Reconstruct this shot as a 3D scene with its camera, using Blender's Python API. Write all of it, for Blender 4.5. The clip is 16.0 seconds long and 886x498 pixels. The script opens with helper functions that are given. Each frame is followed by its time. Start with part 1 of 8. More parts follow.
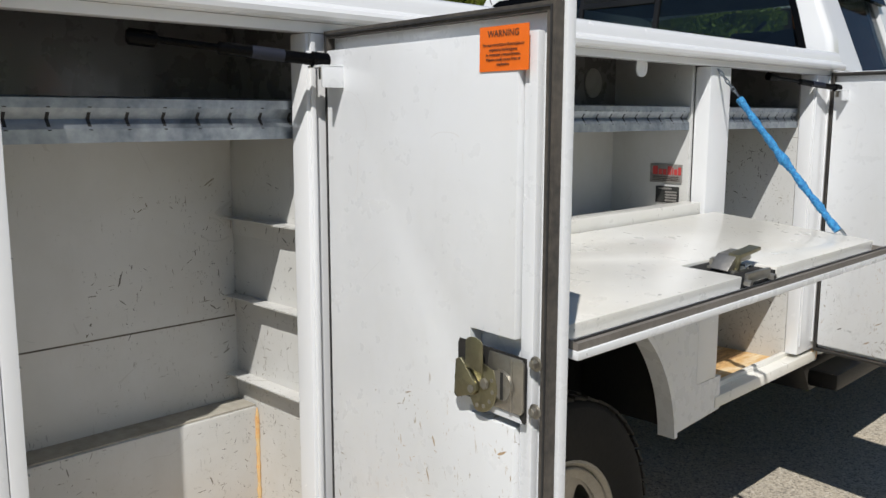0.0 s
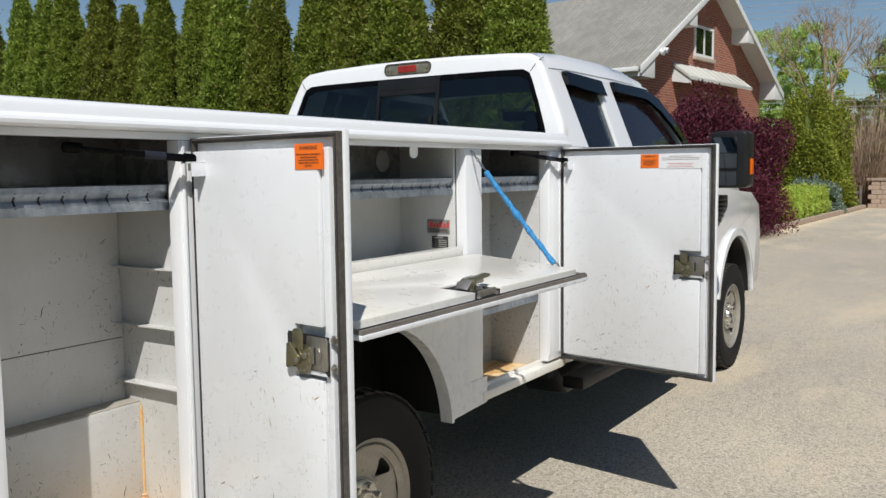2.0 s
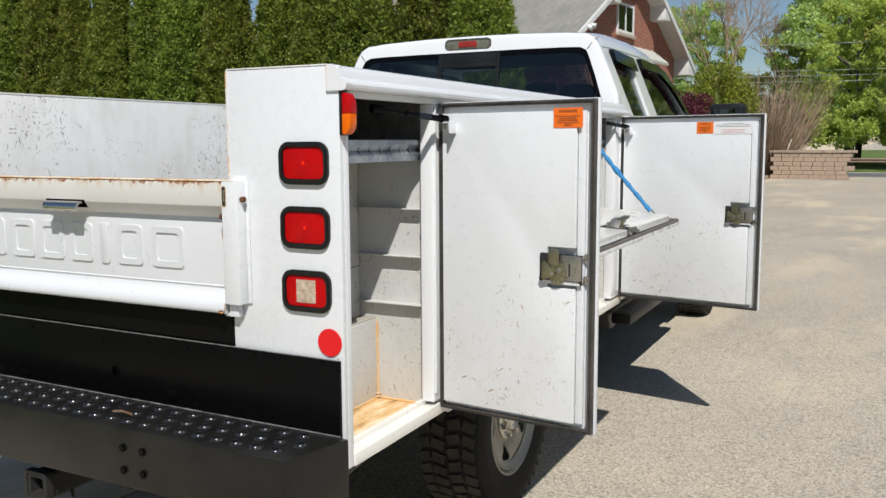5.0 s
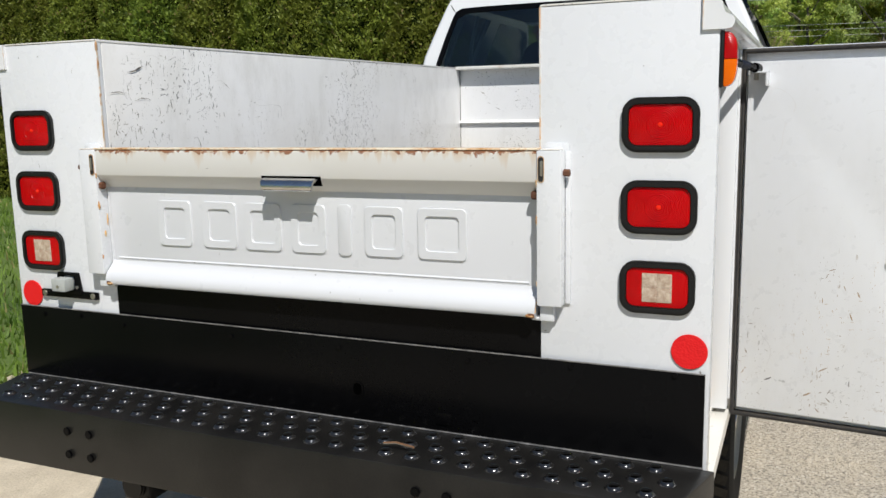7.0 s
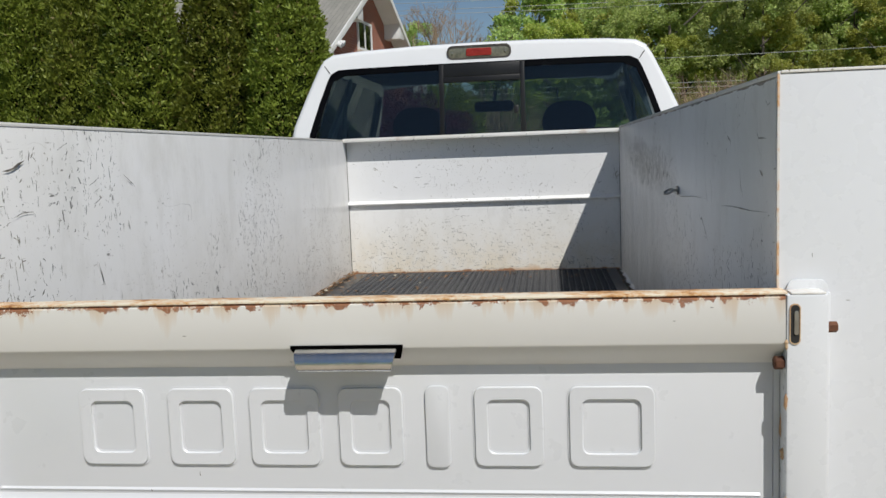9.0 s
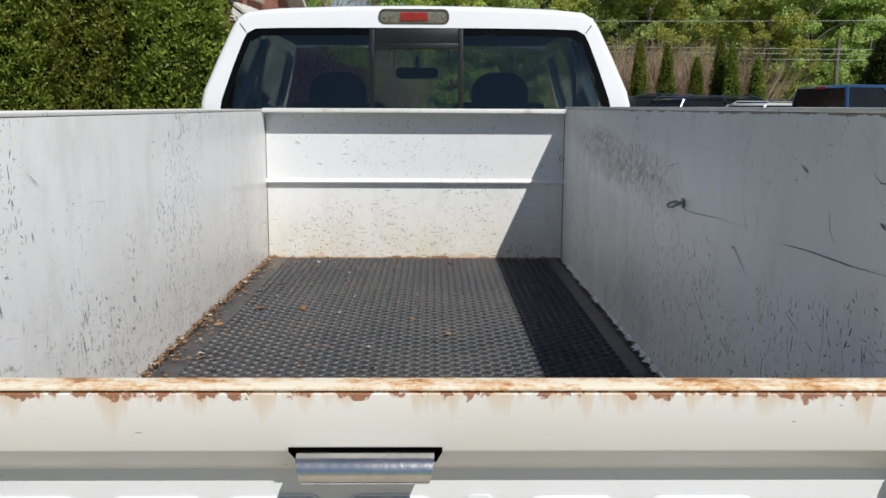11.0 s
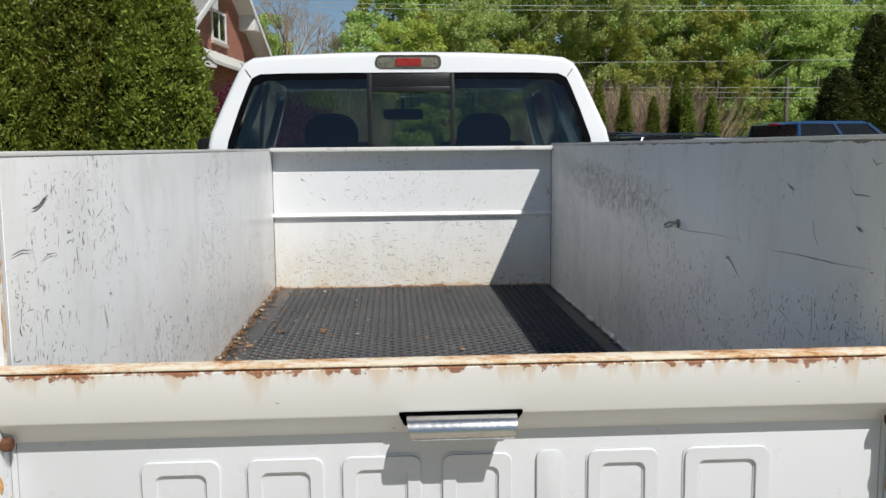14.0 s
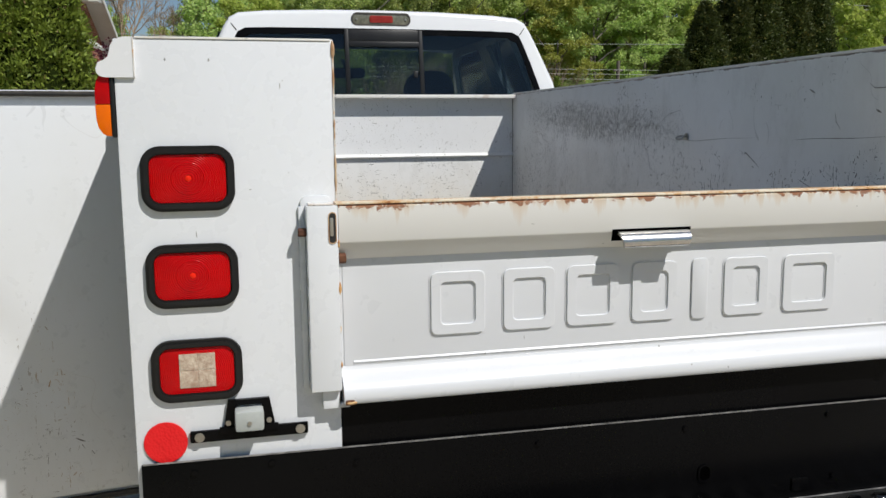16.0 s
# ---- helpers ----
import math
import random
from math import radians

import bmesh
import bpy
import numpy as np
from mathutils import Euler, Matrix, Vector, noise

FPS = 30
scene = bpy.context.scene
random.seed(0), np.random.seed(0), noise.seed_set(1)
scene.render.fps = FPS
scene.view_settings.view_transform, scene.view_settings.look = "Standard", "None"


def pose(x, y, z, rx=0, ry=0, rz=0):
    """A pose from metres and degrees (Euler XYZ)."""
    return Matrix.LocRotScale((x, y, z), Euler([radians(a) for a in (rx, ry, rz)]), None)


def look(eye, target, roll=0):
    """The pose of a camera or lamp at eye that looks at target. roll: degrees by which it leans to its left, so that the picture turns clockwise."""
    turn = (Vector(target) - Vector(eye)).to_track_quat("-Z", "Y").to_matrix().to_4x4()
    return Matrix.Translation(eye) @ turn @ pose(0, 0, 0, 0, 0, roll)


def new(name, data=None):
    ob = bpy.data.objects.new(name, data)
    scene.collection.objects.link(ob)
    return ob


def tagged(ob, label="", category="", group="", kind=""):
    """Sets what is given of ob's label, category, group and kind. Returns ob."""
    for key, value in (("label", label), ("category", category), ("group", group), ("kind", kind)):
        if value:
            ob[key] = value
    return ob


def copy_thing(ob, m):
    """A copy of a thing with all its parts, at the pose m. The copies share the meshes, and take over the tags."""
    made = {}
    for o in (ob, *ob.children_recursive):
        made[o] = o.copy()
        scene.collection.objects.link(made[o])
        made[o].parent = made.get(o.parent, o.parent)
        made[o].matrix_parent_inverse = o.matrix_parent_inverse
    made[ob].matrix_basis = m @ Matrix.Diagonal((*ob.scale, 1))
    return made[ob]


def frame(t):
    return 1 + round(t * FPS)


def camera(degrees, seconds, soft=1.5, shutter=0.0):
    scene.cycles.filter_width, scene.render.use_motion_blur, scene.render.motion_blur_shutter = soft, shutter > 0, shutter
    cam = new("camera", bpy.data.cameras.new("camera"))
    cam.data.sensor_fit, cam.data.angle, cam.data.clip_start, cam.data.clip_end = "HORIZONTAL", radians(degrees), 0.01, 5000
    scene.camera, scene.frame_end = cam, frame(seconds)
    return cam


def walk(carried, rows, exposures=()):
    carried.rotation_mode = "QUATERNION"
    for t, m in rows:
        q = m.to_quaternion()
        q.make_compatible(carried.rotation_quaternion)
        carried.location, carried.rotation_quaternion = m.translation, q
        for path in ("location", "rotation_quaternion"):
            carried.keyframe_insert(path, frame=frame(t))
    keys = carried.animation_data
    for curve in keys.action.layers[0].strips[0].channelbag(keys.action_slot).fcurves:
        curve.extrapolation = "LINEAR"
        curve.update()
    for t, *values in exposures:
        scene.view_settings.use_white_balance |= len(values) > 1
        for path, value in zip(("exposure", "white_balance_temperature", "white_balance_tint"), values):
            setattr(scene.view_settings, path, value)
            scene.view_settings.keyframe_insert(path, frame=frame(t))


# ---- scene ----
cam = camera(54.3, 16.0)
PATH = [
    (0, (-0.35, -2.2, 1.493), (1.047, -0.801, 1.186), 0.1),
    (0.5, (-0.462, -2.356, 1.502), (1.048, -1.071, 1.237), 0.7),
    (1, (-0.583, -2.488, 1.523), (0.983, -1.265, 1.296), 1.2),
    (1.5, (-0.782, -2.616, 1.53), (0.856, -1.485, 1.339), 0.3),
    (2, (-0.935, -2.752, 1.54), (0.73, -1.657, 1.362), -0.7),
    (2.5, (-1.058, -2.915, 1.527), (0.58, -1.782, 1.345), 0.4),
    (3, (-1.179, -2.956, 1.519), (0.43, -1.786, 1.314), 1.5),
    (3.2, (-1.283, -2.95, 1.524), (0.328, -1.782, 1.316), 1.4),
    (5.5, (-1.945, -1.975, 1.506), (-0.15, -1.134, 1.241), -0.5),
    (6, (-1.901, -1.681, 1.505), (-0.099, -0.863, 1.214), -0.5),
    (6.3, (-1.888, -1.523, 1.504), (-0.085, -0.731, 1.197), -0.4),
    (6.5, (-1.880, -1.431, 1.508), (-0.081, -0.62, 1.182), -0.5),
    (7, (-1.86, -1.17, 1.509), (-0.043, -0.404, 1.176), -1.2),
    (7.5, (-1.731, -0.9, 1.509), (0.114, -0.198, 1.186), -1.9),
    (7.6, (-1.697, -0.859, 1.511), (0.151, -0.16, 1.199), -1.7),
    (8, (-1.591, -0.689, 1.538), (0.295, -0.092, 1.242), -2.4),
    (8.5, (-1.451, -0.454, 1.571), (0.494, -0.063, 1.316), -3.0),
    (9, (-1.273, -0.301, 1.615), (0.701, -0.057, 1.398), -2.2),
    (9.5, (-1.111, -0.202, 1.657), (0.874, -0.057, 1.456), -1.0),
    (9.7, (-1.08, -0.165, 1.665), (0.906, -0.075, 1.453), -0.8),
    (11.8, (-0.906, -0.061, 1.75), (1.059, -0.107, 1.378), 1.2),
    (12, (-0.898, -0.059, 1.757), (1.061, -0.1, 1.357), 1.3),
    (12.5, (-0.877, -0.059, 1.755), (1.073, -0.097, 1.311), 1.2),
    (13, (-0.893, -0.056, 1.754), (1.064, -0.1, 1.343), 1.6),
    (13.5, (-1.003, -0.006, 1.742), (0.974, -0.083, 1.454), 1.1),
    (14, (-1.193, 0.092, 1.7), (0.79, -0.022, 1.466), -0.5),
    (14.5, (-1.286, 0.224, 1.628), (0.697, 0.064, 1.422), -0.7),
    (15, (-1.342, 0.421, 1.595), (0.634, 0.182, 1.398), 0.2),
    (15.4, (-1.472, 0.586, 1.575), (0.486, 0.249, 1.346), -0.5),
    (15.5, (-1.506, 0.632, 1.567), (0.446, 0.267, 1.33), -0.4),
    (16, (-1.596, 0.82, 1.54), (0.326, 0.341, 1.262), -0.5),
]
EXPOSE = [(0.0, -0.08), (1.5, -0.01), (3.0, 0.05), (6.5, 0.04), (8.5, -0.22), (9.5, -0.2), (12.0, 0.10), (13.2, 0.10), (14.5, -0.14), (15.0, -0.24), (15.5, -0.2), (16.0, -0.14)]
walk(cam, [(t, look(eye, target, roll)) for t, eye, target, roll in PATH], EXPOSE)

# ---- world, sun, exposure ----
SUN_TO = Vector((-0.67, -0.445, 1.0)).normalized()
world = bpy.data.worlds.new("sky")
scene.world = world
world.use_nodes = True
wn = world.node_tree
wn.nodes.clear()
sky = wn.nodes.new("ShaderNodeTexSky")
sky.sky_type = "NISHITA"
sky.sun_disc = False
sky.sun_elevation = math.asin(SUN_TO.z)
sky.sun_rotation = math.atan2(SUN_TO.x, SUN_TO.y)
sky.air_density, sky.dust_density, sky.ozone_density = 1.0, 0.05, 3.0
wbg = wn.nodes.new("ShaderNodeBackground")
wbg.inputs["Strength"].default_value = 0.066
wout = wn.nodes.new("ShaderNodeOutputWorld")
wn.links.new(sky.outputs[0], wbg.inputs[0])
wn.links.new(wbg.outputs[0], wout.inputs[0])

sun_data = bpy.data.lights.new("sun", "SUN")
sun_data.energy, sun_data.angle, sun_data.color = 4.7, radians(0.53), (1.0, 0.975, 0.935)
sun = new("sun", sun_data)
sun.matrix_world = look(SUN_TO * 50, (0, 0, 0))
scene.view_settings.exposure = 0.0


# ---- node helpers ----
class Mat:
    def __init__(self, name):
        self.m = bpy.data.materials.new(name)
        self.m.use_nodes = True
        self.t = self.m.node_tree
        self.t.nodes.clear()
        self.out = self.add("ShaderNodeOutputMaterial")
        self.p = self.add("ShaderNodeBsdfPrincipled")
        self.link(self.p.outputs[0], self.out.inputs[0])
        self.co = self.add("ShaderNodeTexCoord").outputs["Object"]

    def add(self, kind, operation=None, data_type=None, use_clamp=None):
        n = self.t.nodes.new(kind)
        if operation:
            n.operation = operation
        if data_type:
            n.data_type = data_type
        if use_clamp is not None:
            n.use_clamp = use_clamp
        return n

    def link(self, a, b):
        self.t.links.new(a, b)

    def put(self, sock, v):
        if isinstance(v, bpy.types.NodeSocket):
            self.link(v, sock)
        elif isinstance(v, (tuple, list)) and len(v) == 3 and sock.type == "RGBA":
            sock.default_value = (*v, 1.0)
        else:
            sock.default_value = v

    def mapped(self, scale=(1, 1, 1), loc=(0, 0, 0), rot=(0, 0, 0), co=None):
        n = self.add("ShaderNodeMapping")
        self.link(co or self.co, n.inputs["Vector"])
        n.inputs["Scale"].default_value = scale
        n.inputs["Location"].default_value = loc
        n.inputs["Rotation"].default_value = rot
        return n.outputs[0]

    def noise(self, scale, detail=4, rough=0.55, co=None, distortion=0.0):
        n = self.add("ShaderNodeTexNoise")
        self.link(co or self.co, n.inputs["Vector"])
        n.inputs["Scale"].default_value = scale
        n.inputs["Detail"].default_value = detail
        n.inputs["Roughness"].default_value = rough
        n.inputs["Distortion"].default_value = distortion
        return n.outputs["Fac"]

    def ramp(self, fac, a, b, ca=(0, 0, 0), cb=(1, 1, 1)):
        n = self.add("ShaderNodeValToRGB")
        self.put(n.inputs[0], fac)
        e = n.color_ramp.elements
        e[0].position, e[0].color = a, (*ca, 1)
        e[1].position, e[1].color = b, (*cb, 1)
        return n.outputs[0]

    def math(self, op, a, b=0.0, clamp=False):
        n = self.add("ShaderNodeMath", operation=op, use_clamp=clamp)
        self.put(n.inputs[0], a)
        self.put(n.inputs[1], b)
        return n.outputs[0]

    def mix(self, fac, a, b):
        n = self.add("ShaderNodeMix", data_type="RGBA")
        self.put(n.inputs[0], fac)
        self.put(n.inputs[6], a)
        self.put(n.inputs[7], b)
        return n.outputs[2]

    def bump(self, height, strength=0.2, dist=0.002):
        n = self.add("ShaderNodeBump")
        self.put(n.inputs["Height"], height)
        n.inputs["Strength"].default_value = strength
        n.inputs["Distance"].default_value = dist
        self.link(n.outputs[0], self.p.inputs["Normal"])

    def axis(self, name, co=None):
        n = self.add("ShaderNodeSeparateXYZ")
        self.link(co or self.co, n.inputs[0])
        return n.outputs[name]

    def flecks(self, scale, thr, keep, rot=(0, 0, 0), loc=(0, 0, 0), wobble=0.15):
        """Mask of scattered short marks: stretched cells, a share of which are kept."""
        co = self.mapped(scale, loc, rot)
        nz = self.add("ShaderNodeTexNoise")
        self.link(co, nz.inputs["Vector"])
        nz.inputs["Scale"].default_value = 1.3
        nz.inputs["Detail"].default_value = 3
        ad = self.add("ShaderNodeVectorMath", operation="MULTIPLY_ADD")
        self.link(nz.outputs["Color"], ad.inputs[0])
        ad.inputs[1].default_value = (wobble * 4,) * 3
        self.link(co, ad.inputs[2])
        v = self.add("ShaderNodeTexVoronoi")
        self.link(ad.outputs[0], v.inputs["Vector"])
        v.inputs["Scale"].default_value = 1.0
        near = self.math("LESS_THAN", v.outputs["Distance"], thr)
        sep = self.add("ShaderNodeSeparateColor")
        self.link(v.outputs["Color"], sep.inputs[0])
        kept = self.math("GREATER_THAN", sep.outputs[0], 1 - keep)
        return self.math("MULTIPLY", near, kept)


def wall_plane(k):
    """Flat coordinates on an upright sheet: along it and up."""
    return k.math("ADD", k.axis("X"), k.axis("Y")), k.axis("Z")


def strokes(k, angle, along, across, thr, keep, seed, wobble=0.5):
    """Scratches of one slant on an upright sheet: long thin cells, ragged, a share kept."""
    u, z = wall_plane(k)
    c, sn = math.cos(radians(angle)), math.sin(radians(angle))
    p = k.math("ADD", k.math("MULTIPLY", u, c * along), k.math("MULTIPLY", z, sn * along))
    q = k.math("ADD", k.math("MULTIPLY", u, -sn * across), k.math("MULTIPLY", z, c * across))
    cv = k.add("ShaderNodeCombineXYZ")
    k.put(cv.inputs[0], k.math("ADD", p, seed * 3.7 + 0.5))
    k.put(cv.inputs[1], k.math("ADD", q, k.math("MULTIPLY", k.noise(26, 2), wobble * 2.4)))
    v = k.add("ShaderNodeTexVoronoi")
    v.voronoi_dimensions = "2D"
    k.link(cv.outputs[0], v.inputs["Vector"])
    v.inputs["Scale"].default_value = 1.0
    ragged = k.math("MULTIPLY", k.math("ADD", k.noise(170, 2), 0.35), thr * 1.2)
    sep = k.add("ShaderNodeSeparateColor")
    k.link(v.outputs["Color"], sep.inputs[0])
    own = k.math("ADD", k.math("MULTIPLY", k.math("POWER", sep.outputs[1], 2.0), 1.35), 0.42)
    near = k.math("LESS_THAN", v.outputs["Distance"], k.math("MULTIPLY", ragged, own))
    kept = k.math("LESS_THAN", sep.outputs[0], keep)
    return k.math("MULTIPLY", near, kept)


def hairlines(k, scale, width, seed):
    """Thin wandering scratches, broken into stretches."""
    n = k.noise(scale, 1.2, 0.5, k.mapped((1, 1, 1), (seed, seed * 2, seed * 0.7)))
    line = k.math("LESS_THAN", k.math("ABSOLUTE", k.math("SUBTRACT", n, 0.5)), width)
    gate = k.math("GREATER_THAN", k.noise(7.5, 3, 0.6, k.mapped((1, 1, 1), (seed + 9, 1, 4))), 0.58)
    return k.math("MULTIPLY", line, gate)


def scuffed(name, white, tint, much, low=None, foot=None, edge=None, rough=0.45, size=1.0, hair=1.0, bias=0.0, rise=0.5, rubs=0.0, flat=False, ink=(0.20, 0.165, 0.115)):
    """Worn white sheet: strokes of many slants, hairlines, blotches; dirt and rust low down."""
    k = Mat(name)
    z = k.axis("Z")
    col = k.mix(k.ramp(k.noise(2.1, 6, 0.65), 0.35, 0.70), white, tint)
    smear = k.math("MULTIPLY", k.ramp(k.noise(7, 8, 0.75, k.mapped((1, 1, 0.45))), 0.50, 0.80), 0.30 * much)
    col = k.mix(smear, col, (0.42, 0.40, 0.35))
    dens = k.ramp(k.noise(2.4, 4, 0.6), 0.34, 0.62)
    if low:
        # dirt thickening towards the floor, with an uneven rim
        h = k.math("DIVIDE", k.math("SUBTRACT", z, low[0]), low[1] - low[0], True)
        d = k.math("SUBTRACT", 1.0, h, True)
        dens = k.math("ADD", k.math("ADD", dens, bias), k.math("MULTIPLY", d, rise), True)
        dirt = k.math("MULTIPLY", k.math("POWER", d, 1.2), k.math("ADD", k.math("MULTIPLY", k.ramp(k.noise(9, 8, 0.75), 0.35, 0.75), 0.9), 0.25), True)
        col = k.mix(k.math("MULTIPLY", dirt, low[3] if len(low) > 3 else 0.6), col, low[2])
    if rubs:
        # grey rubbed patches and faint upright wash marks
        patch = k.ramp(k.noise(1.6, 7, 0.72, k.mapped((1, 1, 0.8), (4, 2, 1))), 0.47, 0.68)
        col = k.mix(k.math("MULTIPLY", patch, 0.16 * rubs), col, (0.58, 0.57, 0.54))
        wash = k.ramp(k.noise(9, 5, 0.6, k.mapped((1, 1, 0.10), (1, 5, 2))), 0.52, 0.72)
        col = k.mix(k.math("MULTIPLY", wash, 0.08 * rubs), col, (0.52, 0.49, 0.43))
        fine = k.ramp(k.noise(120, 3, 0.6, k.mapped((1, 1, 0.35))), 0.62, 0.70)
        col = k.mix(k.math("MULTIPLY", fine, 0.07 * rubs), col, (0.30, 0.28, 0.25))
    m = None
    slants = ((80, 30, 150, 0.36, 0.24), (100, 45, 170, 0.36, 0.22), (65, 60, 150, 0.36, 0.20), (20, 26, 170, 0.34, 0.12), (150, 50, 160, 0.34, 0.16), (86, 9, 210, 0.30, 0.14), (45, 80, 120, 0.38, 0.22), (120, 90, 130, 0.40, 0.26), (95, 14, 190, 0.30, 0.16)) if rubs else ((4, 22, 190, 0.34, 0.26), (176, 26, 200, 0.34, 0.26), (12, 44, 180, 0.34, 0.20), (85, 60, 90, 0.30, 0.08), (170, 40, 140, 0.32, 0.16), (60, 60, 120, 0.30, 0.07)) if flat else ((62, 40, 165, 0.34, 0.16), (100, 60, 140, 0.32, 0.15), (18, 34, 190, 0.30, 0.11), (140, 55, 110, 0.32, 0.13), (3, 24, 150, 0.30, 0.09), (75, 16, 55, 0.22, 0.08), (110, 42, 95, 0.38, 0.13), (30, 52, 120, 0.38, 0.13))
    for i, (ang, al, ac, thr, keep) in enumerate(slants):
        f = strokes(k, ang, al * (0.5 if i % 2 else 0.85) / size, ac * (1.5 if i % 3 else 2.2) / size, thr * 0.62, keep * much * (0.12 if rubs else 0.12), i + 1)
        m = f if m is None else k.math("MAXIMUM", m, f)
    keepers = k.math("GREATER_THAN", k.math("ADD", dens, k.math("MULTIPLY", k.noise(11, 5, 0.7), 1.0)), 1.10 if rubs else 1.08)
    m = k.math("MULTIPLY", m, keepers)
    # ragged chips, upright nicks and level nicks, in loose clusters
    spot = k.ramp(k.noise(95 / size, 5, 0.70, k.mapped((1, 1, 0.75))), 0.668, 0.678)
    nick = k.ramp(k.noise(150 / size, 3, 0.6, k.mapped((1, 1, 0.20), (3, 1, 2))), 0.682, 0.692)
    dash = k.ramp(k.noise(150 / size, 3, 0.6, k.mapped((0.22, 0.22, 1), (7, 4, 2))), 0.690, 0.700)
    slash = k.ramp(k.noise(130 / size, 3, 0.6, k.mapped((1, 1, 0.18), (1, 8, 5), (radians(38), radians(38), 0))), 0.682, 0.692)
    rough_marks = k.math("MAXIMUM", k.math("MAXIMUM", spot, nick), k.math("MAXIMUM", dash, slash))
    where = k.ramp(k.math("ADD", k.math("MULTIPLY", dens, 0.55), k.math("MULTIPLY", k.noise(5.5, 5, 0.7), 0.9)), 0.68 - 0.05 * min(much, 1.4), 0.84)
    m = k.math("MAXIMUM", m, k.math("MULTIPLY", k.math("MULTIPLY", rough_marks, where), min(1.0, 0.45 + 0.5 * much)))
    if low:
        # rubbed dark smudges near the floor
        rub = k.math("MULTIPLY", k.ramp(k.noise(42, 7, 0.8, k.mapped((0.7, 0.7, 1))), 0.60, 0.66), k.ramp(k.math("ADD", k.math("MULTIPLY", d, 0.5), k.math("MULTIPLY", k.noise(3.3, 4), 0.6)), 0.47 if rubs else 0.53, 0.66 if rubs else 0.70))
        m = k.math("MAXIMUM", m, k.math("MULTIPLY", rub, 0.8 * much))
    hl = k.math("MULTIPLY", k.math("MAXIMUM", hairlines(k, 3.1, 0.0011, 3), hairlines(k, 4.7, 0.0014, 8)), 0.5 * hair)
    dark = k.mix(k.ramp(k.noise(6, 2), 0.40, 0.66), (0.04, 0.039, 0.035), ink)
    col = k.mix(k.math("MULTIPLY", k.math("MAXIMUM", m, hl), 0.92), col, dark)
    if foot is not None:
        hh = k.math("SUBTRACT", z, foot)
        wide = k.math("MULTIPLY", k.ramp(k.noise(5, 7, 0.7), 0.48, 0.78), 0.055)
        halo = k.math("SUBTRACT", 1.0, k.math("DIVIDE", hh, k.math("ADD", wide, 0.004)), True)
        col = k.mix(k.math("MULTIPLY", halo, 0.65), col, (0.55, 0.30, 0.10))
        core = k.math("LESS_THAN", hh, k.math("MULTIPLY", k.ramp(k.noise(14, 7, 0.75), 0.50, 0.80), 0.030))
        col = k.mix(k.math("MULTIPLY", core, 0.9), col, k.mix(k.noise(90, 4), (0.16, 0.06, 0.025), (0.40, 0.18, 0.07)))
    if edge is not None:
        dp = k.math("SUBTRACT", edge, z)
        torn = k.math("MULTIPLY", k.ramp(k.noise(16, 9, 0.75), 0.42, 0.74), 0.010)
        band = k.math("LESS_THAN", dp, k.math("ADD", torn, 0.001))
        col = k.mix(k.math("MULTIPLY", band, 0.85), col, k.mix(k.ramp(k.noise(3, 5), 0.4, 0.65), (0.12, 0.115, 0.10), (0.26, 0.17, 0.11)))
    k.put(k.p.inputs["Base Color"], col)
    k.put(k.p.inputs["Roughness"], k.math("ADD", k.math("MULTIPLY", k.noise(30, 4), 0.25), rough - 0.12))
    k.p.inputs["Coat Weight"].default_value = 0.12
    k.p.inputs["Coat Roughness"].default_value = 0.2
    k.bump(k.math("SUBTRACT", k.math("MULTIPLY", k.noise(2.2, 2), 8.0), m), 0.14, 0.002)
    return k.m


def surface(name, a, b, rough=0.5, metal=0.0, scale=3.0, fine=60.0, bump=0.15, coat=0.0, dist=0.002, rvar=0.15, spec=0.5):
    """Two colours mixed at two scales, with fine relief."""
    k = Mat(name)
    n1, n2 = k.noise(scale, 5), k.noise(fine, 4)
    f = k.math("ADD", k.math("MULTIPLY", n1, 0.65), k.math("MULTIPLY", n2, 0.35))
    k.put(k.p.inputs["Base Color"], k.mix(k.ramp(f, 0.35, 0.65), a, b))
    k.put(k.p.inputs["Roughness"], k.math("ADD", k.math("MULTIPLY", n1, rvar), rough - rvar / 2))
    k.p.inputs["Metallic"].default_value = metal
    k.p.inputs["Specular IOR Level"].default_value = spec
    k.p.inputs["Coat Weight"].default_value = coat
    k.p.inputs["Coat Roughness"].default_value = 0.08
    k.bump(n2, bump, dist)
    return k.m


